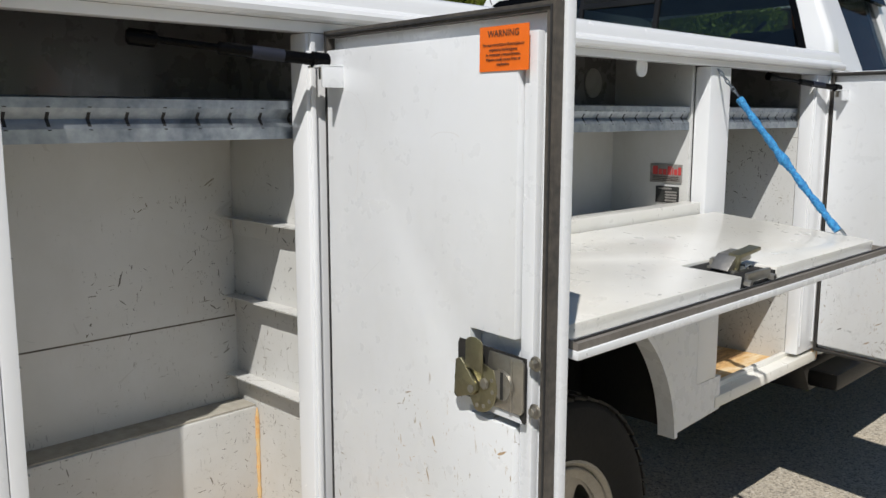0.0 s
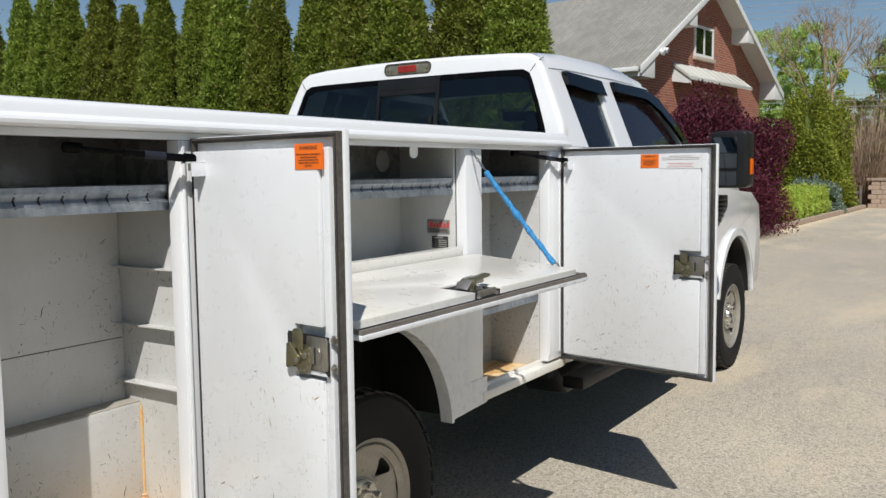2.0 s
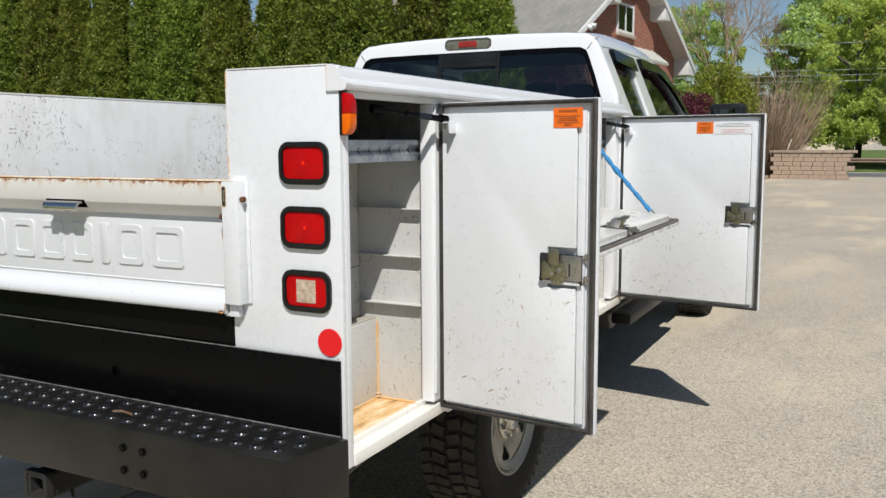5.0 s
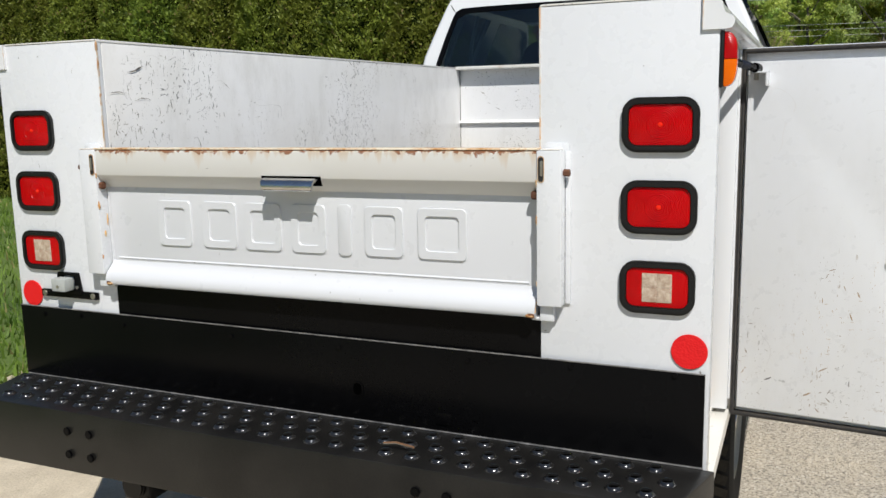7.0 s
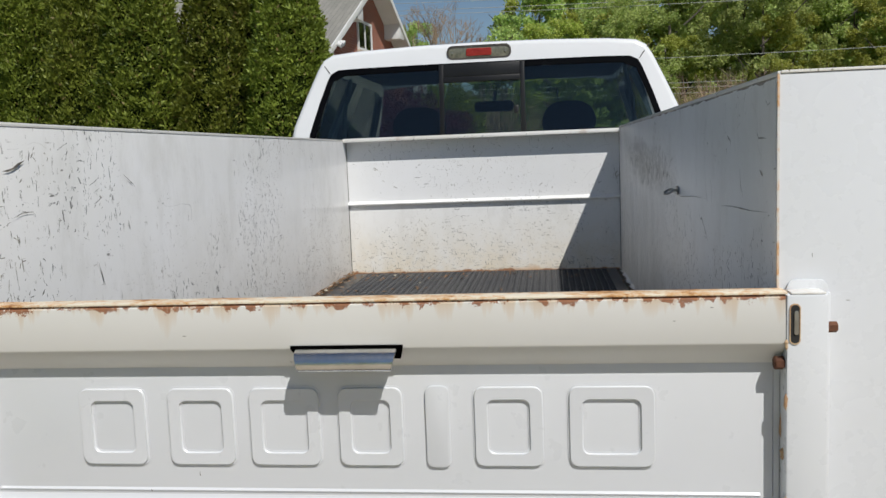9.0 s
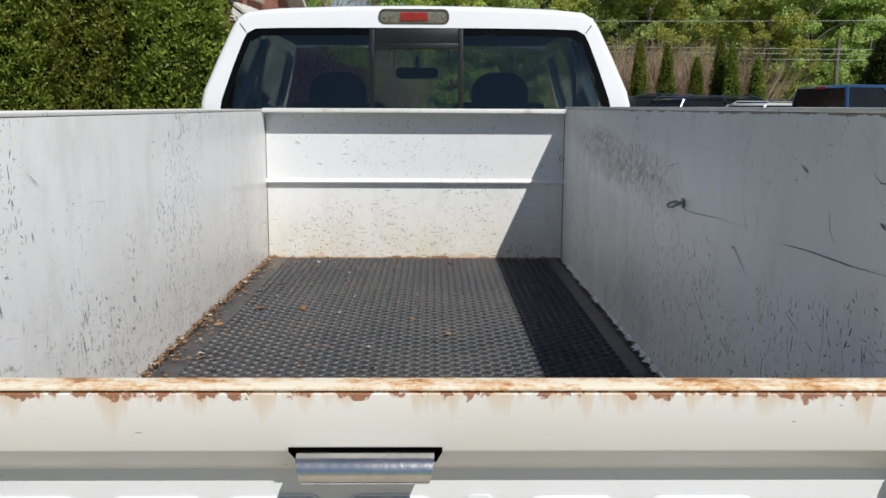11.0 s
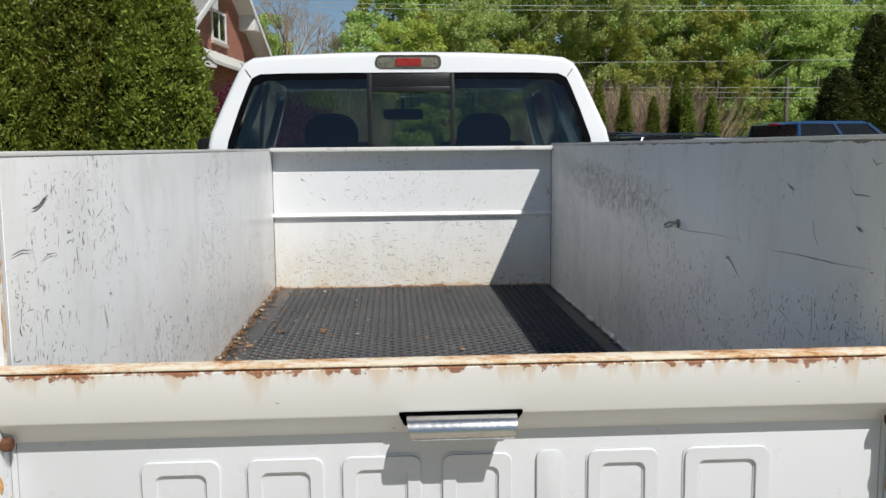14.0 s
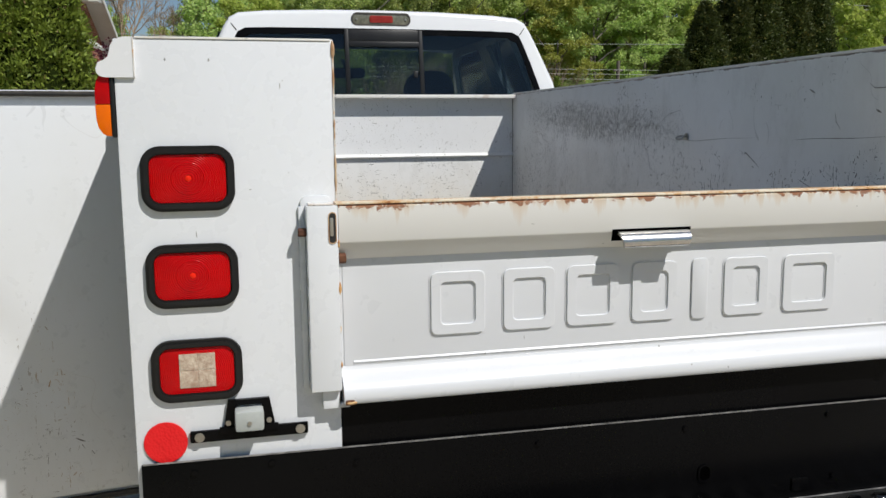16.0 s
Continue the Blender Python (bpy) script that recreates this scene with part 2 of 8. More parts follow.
def paint(name, white=(0.715, 0.73, 0.75), tint=(0.69, 0.70, 0.71), chips=0.0, grime=0.0, rough=0.32, coat=0.35, rust=0.0, streak=None):
    """White sheet-metal paint: faint mottling, chips, scratches, grime, rust stains."""
    k = Mat(name)
    n1, n2 = k.noise(1.7, 5), k.noise(22, 5)
    col = k.mix(k.ramp(n1, 0.35, 0.72), white, tint)
    if grime:
        g = k.ramp(k.noise(3.2, 8, 0.7, k.mapped((1, 1, 0.55))), 0.52, 0.80)
        col = k.mix(k.math("MULTIPLY", g, grime), col, (0.38, 0.35, 0.30))
    rgh = k.math("ADD", k.math("MULTIPLY", n2, 0.18), rough - 0.09)
    marks = None
    dens = k.ramp(k.noise(1.1, 3), 0.36, 0.66)
    if chips:
        c1 = k.flecks((95, 95, 60), 0.17, chips, (0.3, 0.2, 0.1))
        c2 = k.flecks((150, 150, 24), 0.13, chips * 0.9, (0.35, -0.3, 0.5), (3, 1, 7), 0.22)
        c3 = k.flecks((40, 40, 170), 0.12, chips * 0.6, (0.2, 0.5, 0.3), (13, 4, 2), 0.22)
        c4 = k.flecks((34, 34, 21), 0.10, chips * 0.5, (0.6, 0.4, 0.9), (7, 2, 3), 0.35)
        c1 = k.math("MAXIMUM", c1, c4)
        marks = k.math("MULTIPLY", k.math("MAXIMUM", c1, k.math("MAXIMUM", c2, c3)), k.math("GREATER_THAN", k.math("ADD", dens, k.math("MULTIPLY", k.noise(9, 3), 0.5)), 0.42))
        dark = k.mix(k.ramp(k.noise(5, 2), 0.35, 0.7), (0.05, 0.047, 0.042), (0.26, 0.235, 0.19))
        col = k.mix(k.math("MULTIPLY", marks, 0.85), col, dark)
    if rust:
        r = k.ramp(k.noise(6, 9, 0.72), 0.73 - 0.12 * rust, 0.78)
        col = k.mix(k.math("MULTIPLY", r, 0.8), col, (0.33, 0.15, 0.05))
    if streak:
        # brown run-off below a rusted edge at height `streak`
        z = k.axis("Z")
        depth = k.math("SUBTRACT", streak, z)
        lines = k.noise(30, 4, 0.6, k.mapped((1, 1, 0.05)))
        reach = k.math("MULTIPLY", k.ramp(lines, 0.42, 0.75), 0.065)
        f = k.math("SUBTRACT", 1.0, k.math("DIVIDE", depth, k.math("ADD", reach, 0.0015)), True)
        col = k.mix(k.math("MULTIPLY", f, 0.55), col, (0.52, 0.30, 0.09))
        torn = k.math("MULTIPLY", k.ramp(k.noise(38, 8, 0.75), 0.42, 0.70), 0.020)
        f2 = k.math("LESS_THAN", depth, k.math("ADD", torn, 0.0015))
        col = k.mix(k.math("MULTIPLY", f2, 0.92), col, k.mix(k.noise(90, 4), (0.15, 0.045, 0.02), (0.38, 0.15, 0.06)))
    k.put(k.p.inputs["Base Color"], col)
    k.put(k.p.inputs["Roughness"], rgh)
    k.p.inputs["Coat Weight"].default_value = coat
    k.p.inputs["Coat Roughness"].default_value = 0.12
    if marks is not None:
        k.bump(k.math("SUBTRACT", k.math("MULTIPLY", k.noise(2.2, 2), 6.0), marks), 0.12, 0.002)
    else:
        k.bump(k.noise(2.6, 3), 0.06, 0.01)
    return k.m


PAINT = paint("white_paint", chips=0.006, rough=0.28)
PAINT_RAIL = paint("smooth_white_paint", white=(0.75, 0.76, 0.775), tint=(0.72, 0.725, 0.73), rough=0.24)
PAINT_CAB = paint("white_cab_paint", white=(0.77, 0.78, 0.79), tint=(0.74, 0.745, 0.75), rough=0.16, coat=0.8)
PAINT_DOOR = scuffed("white_door_paint", (0.72, 0.735, 0.755), (0.70, 0.71, 0.715), 0.60, (0.60, 1.22, (0.64, 0.59, 0.50), 0.22), rough=0.3, size=0.9, hair=0.25, bias=-0.62, rise=0.95, ink=(0.46, 0.30, 0.15))
PAINT_BED = scuffed("scratched_white_paint", (0.88, 0.875, 0.865), (0.81, 0.80, 0.77), 1.35, (1.06, 1.56, (0.58, 0.53, 0.44), 0.45), edge=1.7065, rough=0.42, hair=0.45, bias=-0.24, rise=0.90, rubs=1.0)
PAINT_BULK = scuffed("scuffed_white_paint", (0.80, 0.80, 0.79), (0.75, 0.745, 0.72), 1.35, (1.07, 1.36, (0.66, 0.55, 0.36), 0.75), foot=1.074, rough=0.45, size=0.8, hair=0.4, bias=-0.30, rise=0.70, flat=True)
PAINT_BULK_TOP = scuffed("lightly_marked_white_paint", (0.77, 0.775, 0.78), (0.73, 0.73, 0.72), 0.35, rough=0.42, size=0.8, hair=0.5)
# white greyed below the door paint for the shade inside; scuffs are wear
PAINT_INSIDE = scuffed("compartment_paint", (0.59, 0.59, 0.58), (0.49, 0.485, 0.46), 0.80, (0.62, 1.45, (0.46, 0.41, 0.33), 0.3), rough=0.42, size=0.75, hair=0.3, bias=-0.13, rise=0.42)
PAINT_SHELF = paint("drop_door_paint", white=(0.79, 0.78, 0.74), tint=(0.72, 0.69, 0.61), chips=0.06, grime=0.25, rough=0.3, rust=0.1)
PAINT_GATE = paint("tailgate_paint", white=(0.65, 0.66, 0.68), tint=(0.62, 0.63, 0.64), chips=0.02, rough=0.30, rust=0.06)
PAINT_GATE_TOP = paint("tailgate_top_paint", white=(0.70, 0.69, 0.66), tint=(0.67, 0.655, 0.61), chips=0.05, rough=0.35, streak=1.4065)
PAINT_LIP = paint("rust_spotted_paint", white=(0.78, 0.77, 0.74), tint=(0.70, 0.68, 0.62), chips=0.30, rough=0.45, rust=1.3)
RUST = surface("rust", (0.06, 0.022, 0.012), (0.17, 0.068, 0.03), 0.85, 0.0, 14, 120, 0.6)
PAINT_TOP = surface("chalky_top_paint", (0.78, 0.765, 0.72), (0.68, 0.66, 0.61), 0.95, 0.0, 5, 45, 0.01, spec=0.0)
RUST_EDGE = surface("rusted_edge", (0.60, 0.45, 0.28), (0.34, 0.15, 0.06), 0.75, 0.0, 18, 90, 0.5)


def rusted_paint(name, white, share):
    """Paint flaking off over rust in patches, with orange halos."""
    k = Mat(name)
    n1, n2 = k.noise(17, 9, 0.75, k.mapped((1, 0.5, 1))), k.noise(90, 6, 0.75)
    f = k.math("ADD", k.math("MULTIPLY", n1, 0.7), k.math("MULTIPLY", n2, 0.3))
    col = k.mix(k.ramp(f, share - 0.07, share + 0.02), white, (0.62, 0.33, 0.12))
    col = k.mix(k.ramp(f, share + 0.01, share + 0.06), col, k.mix(n2, (0.16, 0.055, 0.025), (0.40, 0.17, 0.06)))
    k.put(k.p.inputs["Base Color"], col)
    k.p.inputs["Roughness"].default_value = 0.6
    k.bump(f, 0.5, 0.004)
    return k.m


RUST_TOP = rusted_paint("rust_patched_top", (0.78, 0.70, 0.55), 0.53)
RUST_SEAM = rusted_paint("rusted_seam", (0.66, 0.64, 0.60), 0.56)
SEALANT = rusted_paint("tan_sealant", (0.60, 0.42, 0.21), 0.53)


def rusty_floor():
    """Painted floor with streaks of orange and brown rust along its length."""
    k = Mat("rust_stained_floor")
    long = k.noise(16, 7, 0.7, k.mapped((0.22, 1, 1), (0, 0.4, 0.7), (0, 0, radians(12))))
    fine = k.noise(70, 6, 0.75, k.mapped((0.4, 1, 1)))
    f = k.math("ADD", k.math("MULTIPLY", long, 0.75), k.math("MULTIPLY", fine, 0.25))
    col = k.mix(k.ramp(f, 0.40, 0.52), (0.74, 0.62, 0.42), (0.60, 0.37, 0.15))
    col = k.mix(k.ramp(f, 0.53, 0.62), col, (0.24, 0.125, 0.055))
    k.put(k.p.inputs["Base Color"], col)
    k.p.inputs["Roughness"].default_value = 0.7
    k.bump(f, 0.4, 0.003)
    return k.m


RUSTY_FLOOR = rusty_floor()
VOID = surface("dark_void", (0.0008, 0.0008, 0.0008), (0.0012, 0.0012, 0.0012), 0.9, 0.0, 5, 60, 0.1, spec=0.0)
WELL = surface("undercoated_steel", (0.004, 0.004, 0.004), (0.012, 0.011, 0.010), 0.85, 0.0, 6, 60, 0.4, spec=0.2)
BLACK = surface("black_gloss_paint", (0.0018, 0.0018, 0.0020), (0.0040, 0.0040, 0.0044), 0.26, 0.0, 2, 160, 0.06, 0.0, spec=0.09)
GRIP = surface("worn_grip_steel", (0.006, 0.006, 0.0065), (0.022, 0.021, 0.020), 0.20, 0.0, 25, 160, 0.08, spec=1.0)
BLACK_ROUGH = surface("black_grip_paint", (0.0045, 0.0045, 0.0047), (0.015, 0.014, 0.0125), 0.34, 0.0, 7, 220, 0.35, 0.0, spec=0.40)
GROMMET = surface("grommet_rubber", (0.006, 0.006, 0.0065), (0.012, 0.012, 0.012), 0.42, 0.0, 5, 150, 0.25, spec=0.35)
# pale grey for thin strips that paint an edge highlight on black steel
EDGE_HIGHLIGHT = surface("worn_bare_edge", (0.10, 0.10, 0.10), (0.34, 0.33, 0.32), 0.4, 0.3, 30, 140, 0.3)
RUBBER = surface("black_rubber", (0.018, 0.018, 0.019), (0.035, 0.034, 0.033), 0.62, 0.0, 5, 150, 0.35)
TYRE = surface("tyre_rubber", (0.007, 0.007, 0.007), (0.014, 0.0135, 0.013), 0.75, 0.0, 6, 90, 0.35, spec=0.25)
TREAD = surface("dusty_tread_rubber", (0.020, 0.019, 0.017), (0.055, 0.049, 0.042), 0.85, 0.0, 6, 90, 0.5, spec=0.25)
GASKET = surface("weathered_gasket", (0.030, 0.028, 0.026), (0.095, 0.082, 0.068), 0.75, 0.0, 10, 80, 0.5)
PLASTIC = surface("black_plastic", (0.008, 0.008, 0.009), (0.016, 0.016, 0.016), 0.36, 0.0, 4, 200, 0.2, spec=0.3)
GALV = surface("galvanised_steel", (0.15, 0.175, 0.205), (0.40, 0.435, 0.465), 0.40, 0.8, 11, 60, 0.25)
ZINC = surface("yellow_zinc", (0.36, 0.33, 0.21), (0.24, 0.225, 0.15), 0.36, 0.9, 14, 120, 0.3)
STEEL = surface("dull_steel", (0.34, 0.32, 0.28), (0.48, 0.46, 0.42), 0.38, 0.9, 12, 120, 0.3)
CHROME = surface("chrome", (0.80, 0.80, 0.80), (0.70, 0.70, 0.70), 0.10, 1.0, 8, 90, 0.05, rvar=0.08)
HUBM = surface("hub_plating", (0.70, 0.68, 0.63), (0.50, 0.48, 0.43), 0.26, 0.95, 9, 90, 0.1, rvar=0.12)
POLISHED = surface("worn_polished_steel", (0.72, 0.71, 0.69), (0.55, 0.54, 0.52), 0.24, 1.0, 14, 120, 0.15, rvar=0.15)
RIM = surface("silver_rim_paint", (0.30, 0.275, 0.235), (0.42, 0.39, 0.335), 0.42, 0.35, 8, 70, 0.2)
DARK = surface("underbody_black", (0.010, 0.010, 0.010), (0.022, 0.020, 0.018), 0.75, 0.0, 5, 60, 0.3)
TAN_PART = surface("dusty_frame_steel", (0.16, 0.14, 0.11), (0.07, 0.06, 0.05), 0.7, 0.2, 9, 60, 0.4)
ORANGE = surface("orange_sticker", (0.90, 0.18, 0.012), (0.82, 0.15, 0.01), 0.42, 0, 6, 60, 0.03)
WHITE_STICKER = surface("white_sticker", (0.80, 0.80, 0.80), (0.76, 0.76, 0.76), 0.4, 0, 6, 60, 0.03)
INK = surface("dark_ink", (0.05, 0.03, 0.025), (0.06, 0.04, 0.03), 0.5, 0, 6, 60, 0.02)
RED_INK = surface("red_ink", (0.55, 0.05, 0.05), (0.45, 0.05, 0.05), 0.5, 0, 6, 60, 0.02)
SILVER_LABEL = surface("worn_silver_label", (0.38, 0.36, 0.34), (0.24, 0.23, 0.21), 0.4, 0.4, 30, 120, 0.1)
STRAP = surface("blue_sleeve_fabric", (0.010, 0.10, 0.30), (0.05, 0.32, 0.60), 0.75, 0, 130, 320, 1.0)
# dark grey stands for the shade above the shelves; chips and grime are marks
SHELF_SHADE = paint("dark_lining", white=(0.17, 0.168, 0.165), tint=(0.11, 0.11, 0.108), chips=0.03, grime=0.12, rough=0.28, coat=0.4)
BLUE_LABEL = surface("blue_print", (0.002, 0.004, 0.013), (0.003, 0.006, 0.018), 0.6, 0, 30, 120, 0.1)
GREY_BOX = surface("grey_lamp_housing", (0.42, 0.44, 0.42), (0.36, 0.38, 0.36), 0.5, 0, 8, 80, 0.1)
SEAT = surface("dark_seat_cloth", (0.03, 0.035, 0.045), (0.05, 0.055, 0.065), 0.9, 0, 8, 120, 0.3)


def lens_mat(name, col, deep):
    k = Mat(name)
    k.put(k.p.inputs["Base Color"], k.mix(k.noise(30, 3), col, deep))
    k.p.inputs["Roughness"].default_value = 0.20
    k.p.inputs["Specular IOR Level"].default_value = 0.16
    k.p.inputs["Coat Weight"].default_value = 0.12
    k.p.inputs["Coat Roughness"].default_value = 0.03
    k.p.inputs["Subsurface Weight"].default_value = 0.0
    return k


def ringed_lens(name, col, deep):
    """Moulded lens: fine rings round a bright middle, in each lamp's own space."""
    k = lens_mat(name, col, deep)
    co = k.mapped((1, 1, 1))
    ln = k.add("ShaderNodeVectorMath", operation="LENGTH")
    k.link(co, ln.inputs[0])
    w = k.math("SINE", k.math("MULTIPLY", ln.outputs["Value"], 1900.0))
    k.bump(w, 0.35, 0.0014)
    return k.m


LENS_RED = ringed_lens("red_lens", (0.58, 0.0008, 0.003), (0.36, 0.0004, 0.002))
# brighter red that paints the highlight at a lens's centre
LENS_HOT = lens_mat("bright_lens_middle", (0.85, 0.03, 0.008), (0.75, 0.012, 0.006)).m
LENS_AMBER = lens_mat("amber_lens", (0.86, 0.17, 0.002), (0.66, 0.10, 0.002)).m
LENS_CLEAR = surface("clear_ribbed_lens", (0.64, 0.54, 0.42), (0.36, 0.24, 0.17), 0.18, 0, 60, 210, 0.8, 0.5)
LENS_FADED = lens_mat("faded_red_lens", (0.42, 0.05, 0.04), (0.26, 0.025, 0.022)).m
LENS_SMOKE = surface("cloudy_clear_lens", (0.21, 0.205, 0.15), (0.09, 0.09, 0.07), 0.22, 0, 26, 110, 0.2, 0.5)


def reflector_mat():
    k = lens_mat("red_reflector", (0.78, 0.018, 0.02), (0.66, 0.012, 0.015))
    v = k.add("ShaderNodeTexVoronoi")
    k.link(k.co, v.inputs["Vector"])
    v.inputs["Scale"].default_value = 210
    k.bump(v.outputs["Distance"], 0.5, 0.002)
    return k.m


REFLECTOR = reflector_mat()


def glass(name, tint, gloss_rough=0.015):
    k = Mat(name)
    tr = k.add("ShaderNodeBsdfTransparent")
    tr.inputs[0].default_value = (*tint, 1)
    gl = k.add("ShaderNodeBsdfGlossy")
    gl.inputs["Roughness"].default_value = gloss_rough
    lw = k.add("ShaderNodeLayerWeight")
    lw.inputs[0].default_value = 0.5
    gloss = k.math("ADD", 0.055, k.math("MULTIPLY", k.math("POWER", lw.outputs["Facing"], 5.0), 0.9))
    mx = k.add("ShaderNodeMixShader")
    k.link(gloss, mx.inputs[0])
    k.link(tr.outputs[0], mx.inputs[1])
    k.link(gl.outputs[0], mx.inputs[2])
    k.link(mx.outputs[0], k.out.inputs[0])
    k.t.nodes.remove(k.p)
    return k.m


GLASS = glass("tinted_glass", (0.50, 0.57, 0.58))
GLASS_DARK = glass("privacy_glass", (0.42, 0.46, 0.47))
GLASS_CLEAR = glass("windscreen_glass", (0.93, 0.96, 0.94))
# mirror colour darkened to hold the reflection of dark trees
MIRROR = surface("mirror_glass", (0.09, 0.10, 0.11), (0.08, 0.09, 0.10), 0.04, 1.0, 4, 40, 0.0, rvar=0.0)


def leaf_mat(name, dark, light, dry=None, share=0.0, trans=0.3, rough=0.55):
    k = Mat(name)
    g = k.add("ShaderNodeNewGeometry")
    o = k.add("ShaderNodeObjectInfo")
    col = k.mix(g.outputs["Random Per Island"], dark, light)
    col = k.mix(k.math("MULTIPLY", k.ramp(k.noise(0.9, 3), 0.4, 0.65), 0.5), col, light)
    hv = k.add("ShaderNodeHueSaturation")
    k.link(col, hv.inputs["Color"])
    k.put(hv.inputs["Value"], k.math("ADD", k.math("MULTIPLY", o.outputs["Random"], 0.4), 0.8))
    k.put(hv.inputs["Hue"], k.math("ADD", k.math("MULTIPLY", o.outputs["Random"], 0.03), 0.485))
    c = hv.outputs[0]
    if dry:
        c = k.mix(k.math("GREATER_THAN", g.outputs["Random Per Island"], 1 - share), c, dry)
    k.put(k.p.inputs["Base Color"], c)
    k.p.inputs["Roughness"].default_value = rough
    k.p.inputs["Specular IOR Level"].default_value = 0.3
    tl = k.add("ShaderNodeBsdfTranslucent")
    k.put(tl.inputs[0], c)
    mx = k.add("ShaderNodeMixShader")
    mx.inputs[0].default_value = trans
    k.link(k.p.outputs[0], mx.inputs[1])
    k.link(tl.outputs[0], mx.inputs[2])
    k.link(mx.outputs[0], k.out.inputs[0])
    return k.m


ARBOR = leaf_mat("arborvitae_foliage", (0.054, 0.088, 0.012), (0.265, 0.315, 0.045), (0.22, 0.17, 0.06), 0.03, 0.3)
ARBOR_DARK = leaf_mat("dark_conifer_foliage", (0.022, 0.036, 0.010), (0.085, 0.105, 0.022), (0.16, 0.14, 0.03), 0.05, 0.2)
# near-black for solid crown cores: shade between the sprays put into colour
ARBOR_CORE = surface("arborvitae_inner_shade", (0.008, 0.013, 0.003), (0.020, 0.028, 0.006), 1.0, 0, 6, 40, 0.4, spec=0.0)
LEAF_GREEN = leaf_mat("spring_leaves", (0.27, 0.39, 0.10), (0.58, 0.66, 0.23), None, 0, 0.5)
LEAF_LIME = leaf_mat("yellow_green_leaves", (0.27, 0.35, 0.055), (0.57, 0.60, 0.15), None, 0, 0.5)
LEAF_BOX = leaf_mat("lime_boxwood_leaves", (0.26, 0.36, 0.04), (0.56, 0.64, 0.13), None, 0, 0.4)
LEAF_DOME = leaf_mat("golden_green_leaves", (0.085, 0.12, 0.012), (0.32, 0.36, 0.045), None, 0, 0.25)
LEAF_RED = leaf_mat("dark_red_leaves", (0.050, 0.009, 0.016), (0.16, 0.030, 0.045), None, 0, 0.3)
LEAF_BLUE = leaf_mat("blue_green_needles", (0.10, 0.15, 0.11), (0.24, 0.31, 0.25), None, 0, 0.2)
LEAF_PINK = leaf_mat("pink_flowers", (0.45, 0.08, 0.25), (0.70, 0.25, 0.45), (0.10, 0.18, 0.04), 0.35, 0.3)
GRASS = leaf_mat("lawn_grass", (0.07, 0.13, 0.018), (0.20, 0.29, 0.05), (0.33, 0.30, 0.12), 0.08, 0.3)
BARK = surface("bark", (0.09, 0.075, 0.06), (0.19, 0.165, 0.14), 0.9, 0, 4, 30, 0.8, dist=0.01)
TWIG = surface("bare_twigs", (0.27, 0.185, 0.12), (0.42, 0.31, 0.21), 0.85, 0, 4, 30, 0.4)


# ---- mesh helpers ----
def box(x0, x1, y0, y1, z0, z1, bevel=0.0, seg=2):
    bm = bmesh.new()
    bmesh.ops.create_cube(bm, size=1.0)
    for v in bm.verts:
        v.co = Vector((x0 + (v.co.x + 0.5) * (x1 - x0), y0 + (v.co.y + 0.5) * (y1 - y0), z0 + (v.co.z + 0.5) * (z1 - z0)))
    if bevel:
        bmesh.ops.bevel(bm, geom=bm.edges[:], offset=bevel, segments=seg, profile=0.6, affect="EDGES", clamp_overlap=True)
    return bm


def merge(*bms):
    out = bms[0]
    for b in bms[1:]:
        me = bpy.data.meshes.new("tmp")
        b.to_mesh(me)
        out.from_mesh(me)
        b.free()
        bpy.data.meshes.remove(me)
    return out


def moved(bm, m):
    bmesh.ops.transform(bm, matrix=m, verts=bm.verts[:])
    if m.determinant() < 0:
        bmesh.ops.reverse_faces(bm, faces=bm.faces[:])
    return bm


def prism(pts, axis, a, b, bevel=0.0, seg=2):
    """A polygon pulled along an axis. axis x: pts are (y, z); y: (x, z); z: (x, y)."""
    bm = bmesh.new()
    put = {"x": lambda p, q: (q, p[0], p[1]), "y": lambda p, q: (p[0], q, p[1]), "z": lambda p, q: (p[0], p[1], q)}[axis]
    lo = [bm.verts.new(put(p, a)) for p in pts]
    hi = [bm.verts.new(put(p, b)) for p in pts]
    bm.faces.new(lo)
    bm.faces.new(hi[::-1])
    n = len(pts)
    for i in range(n):
        bm.faces.new((lo[i], hi[i], hi[(i + 1) % n], lo[(i + 1) % n]))
    bmesh.ops.recalc_face_normals(bm, faces=bm.faces[:])
    if bevel:
        bmesh.ops.bevel(bm, geom=bm.edges[:], offset=bevel, segments=seg, profile=0.6, affect="EDGES", clamp_overlap=True)
    return bm


def cyl(p, q, r, r2=None, seg=16, bevel=0.0):
    p, q = Vector(p), Vector(q)
    bm = bmesh.new()
    bmesh.ops.create_cone(bm, cap_ends=True, segments=seg, radius1=r, radius2=r if r2 is None else r2, depth=(q - p).length)
    if bevel:
        rim = [e for e in bm.edges if abs(e.verts[0].co.z - e.verts[1].co.z) < 1e-6 and len(e.link_faces) == 2]
        bmesh.ops.bevel(bm, geom=rim, offset=bevel, segments=2, affect="EDGES")
    return moved(bm, Matrix.Translation((p + q) / 2) @ (q - p).to_track_quat("Z", "Y").to_matrix().to_4x4())


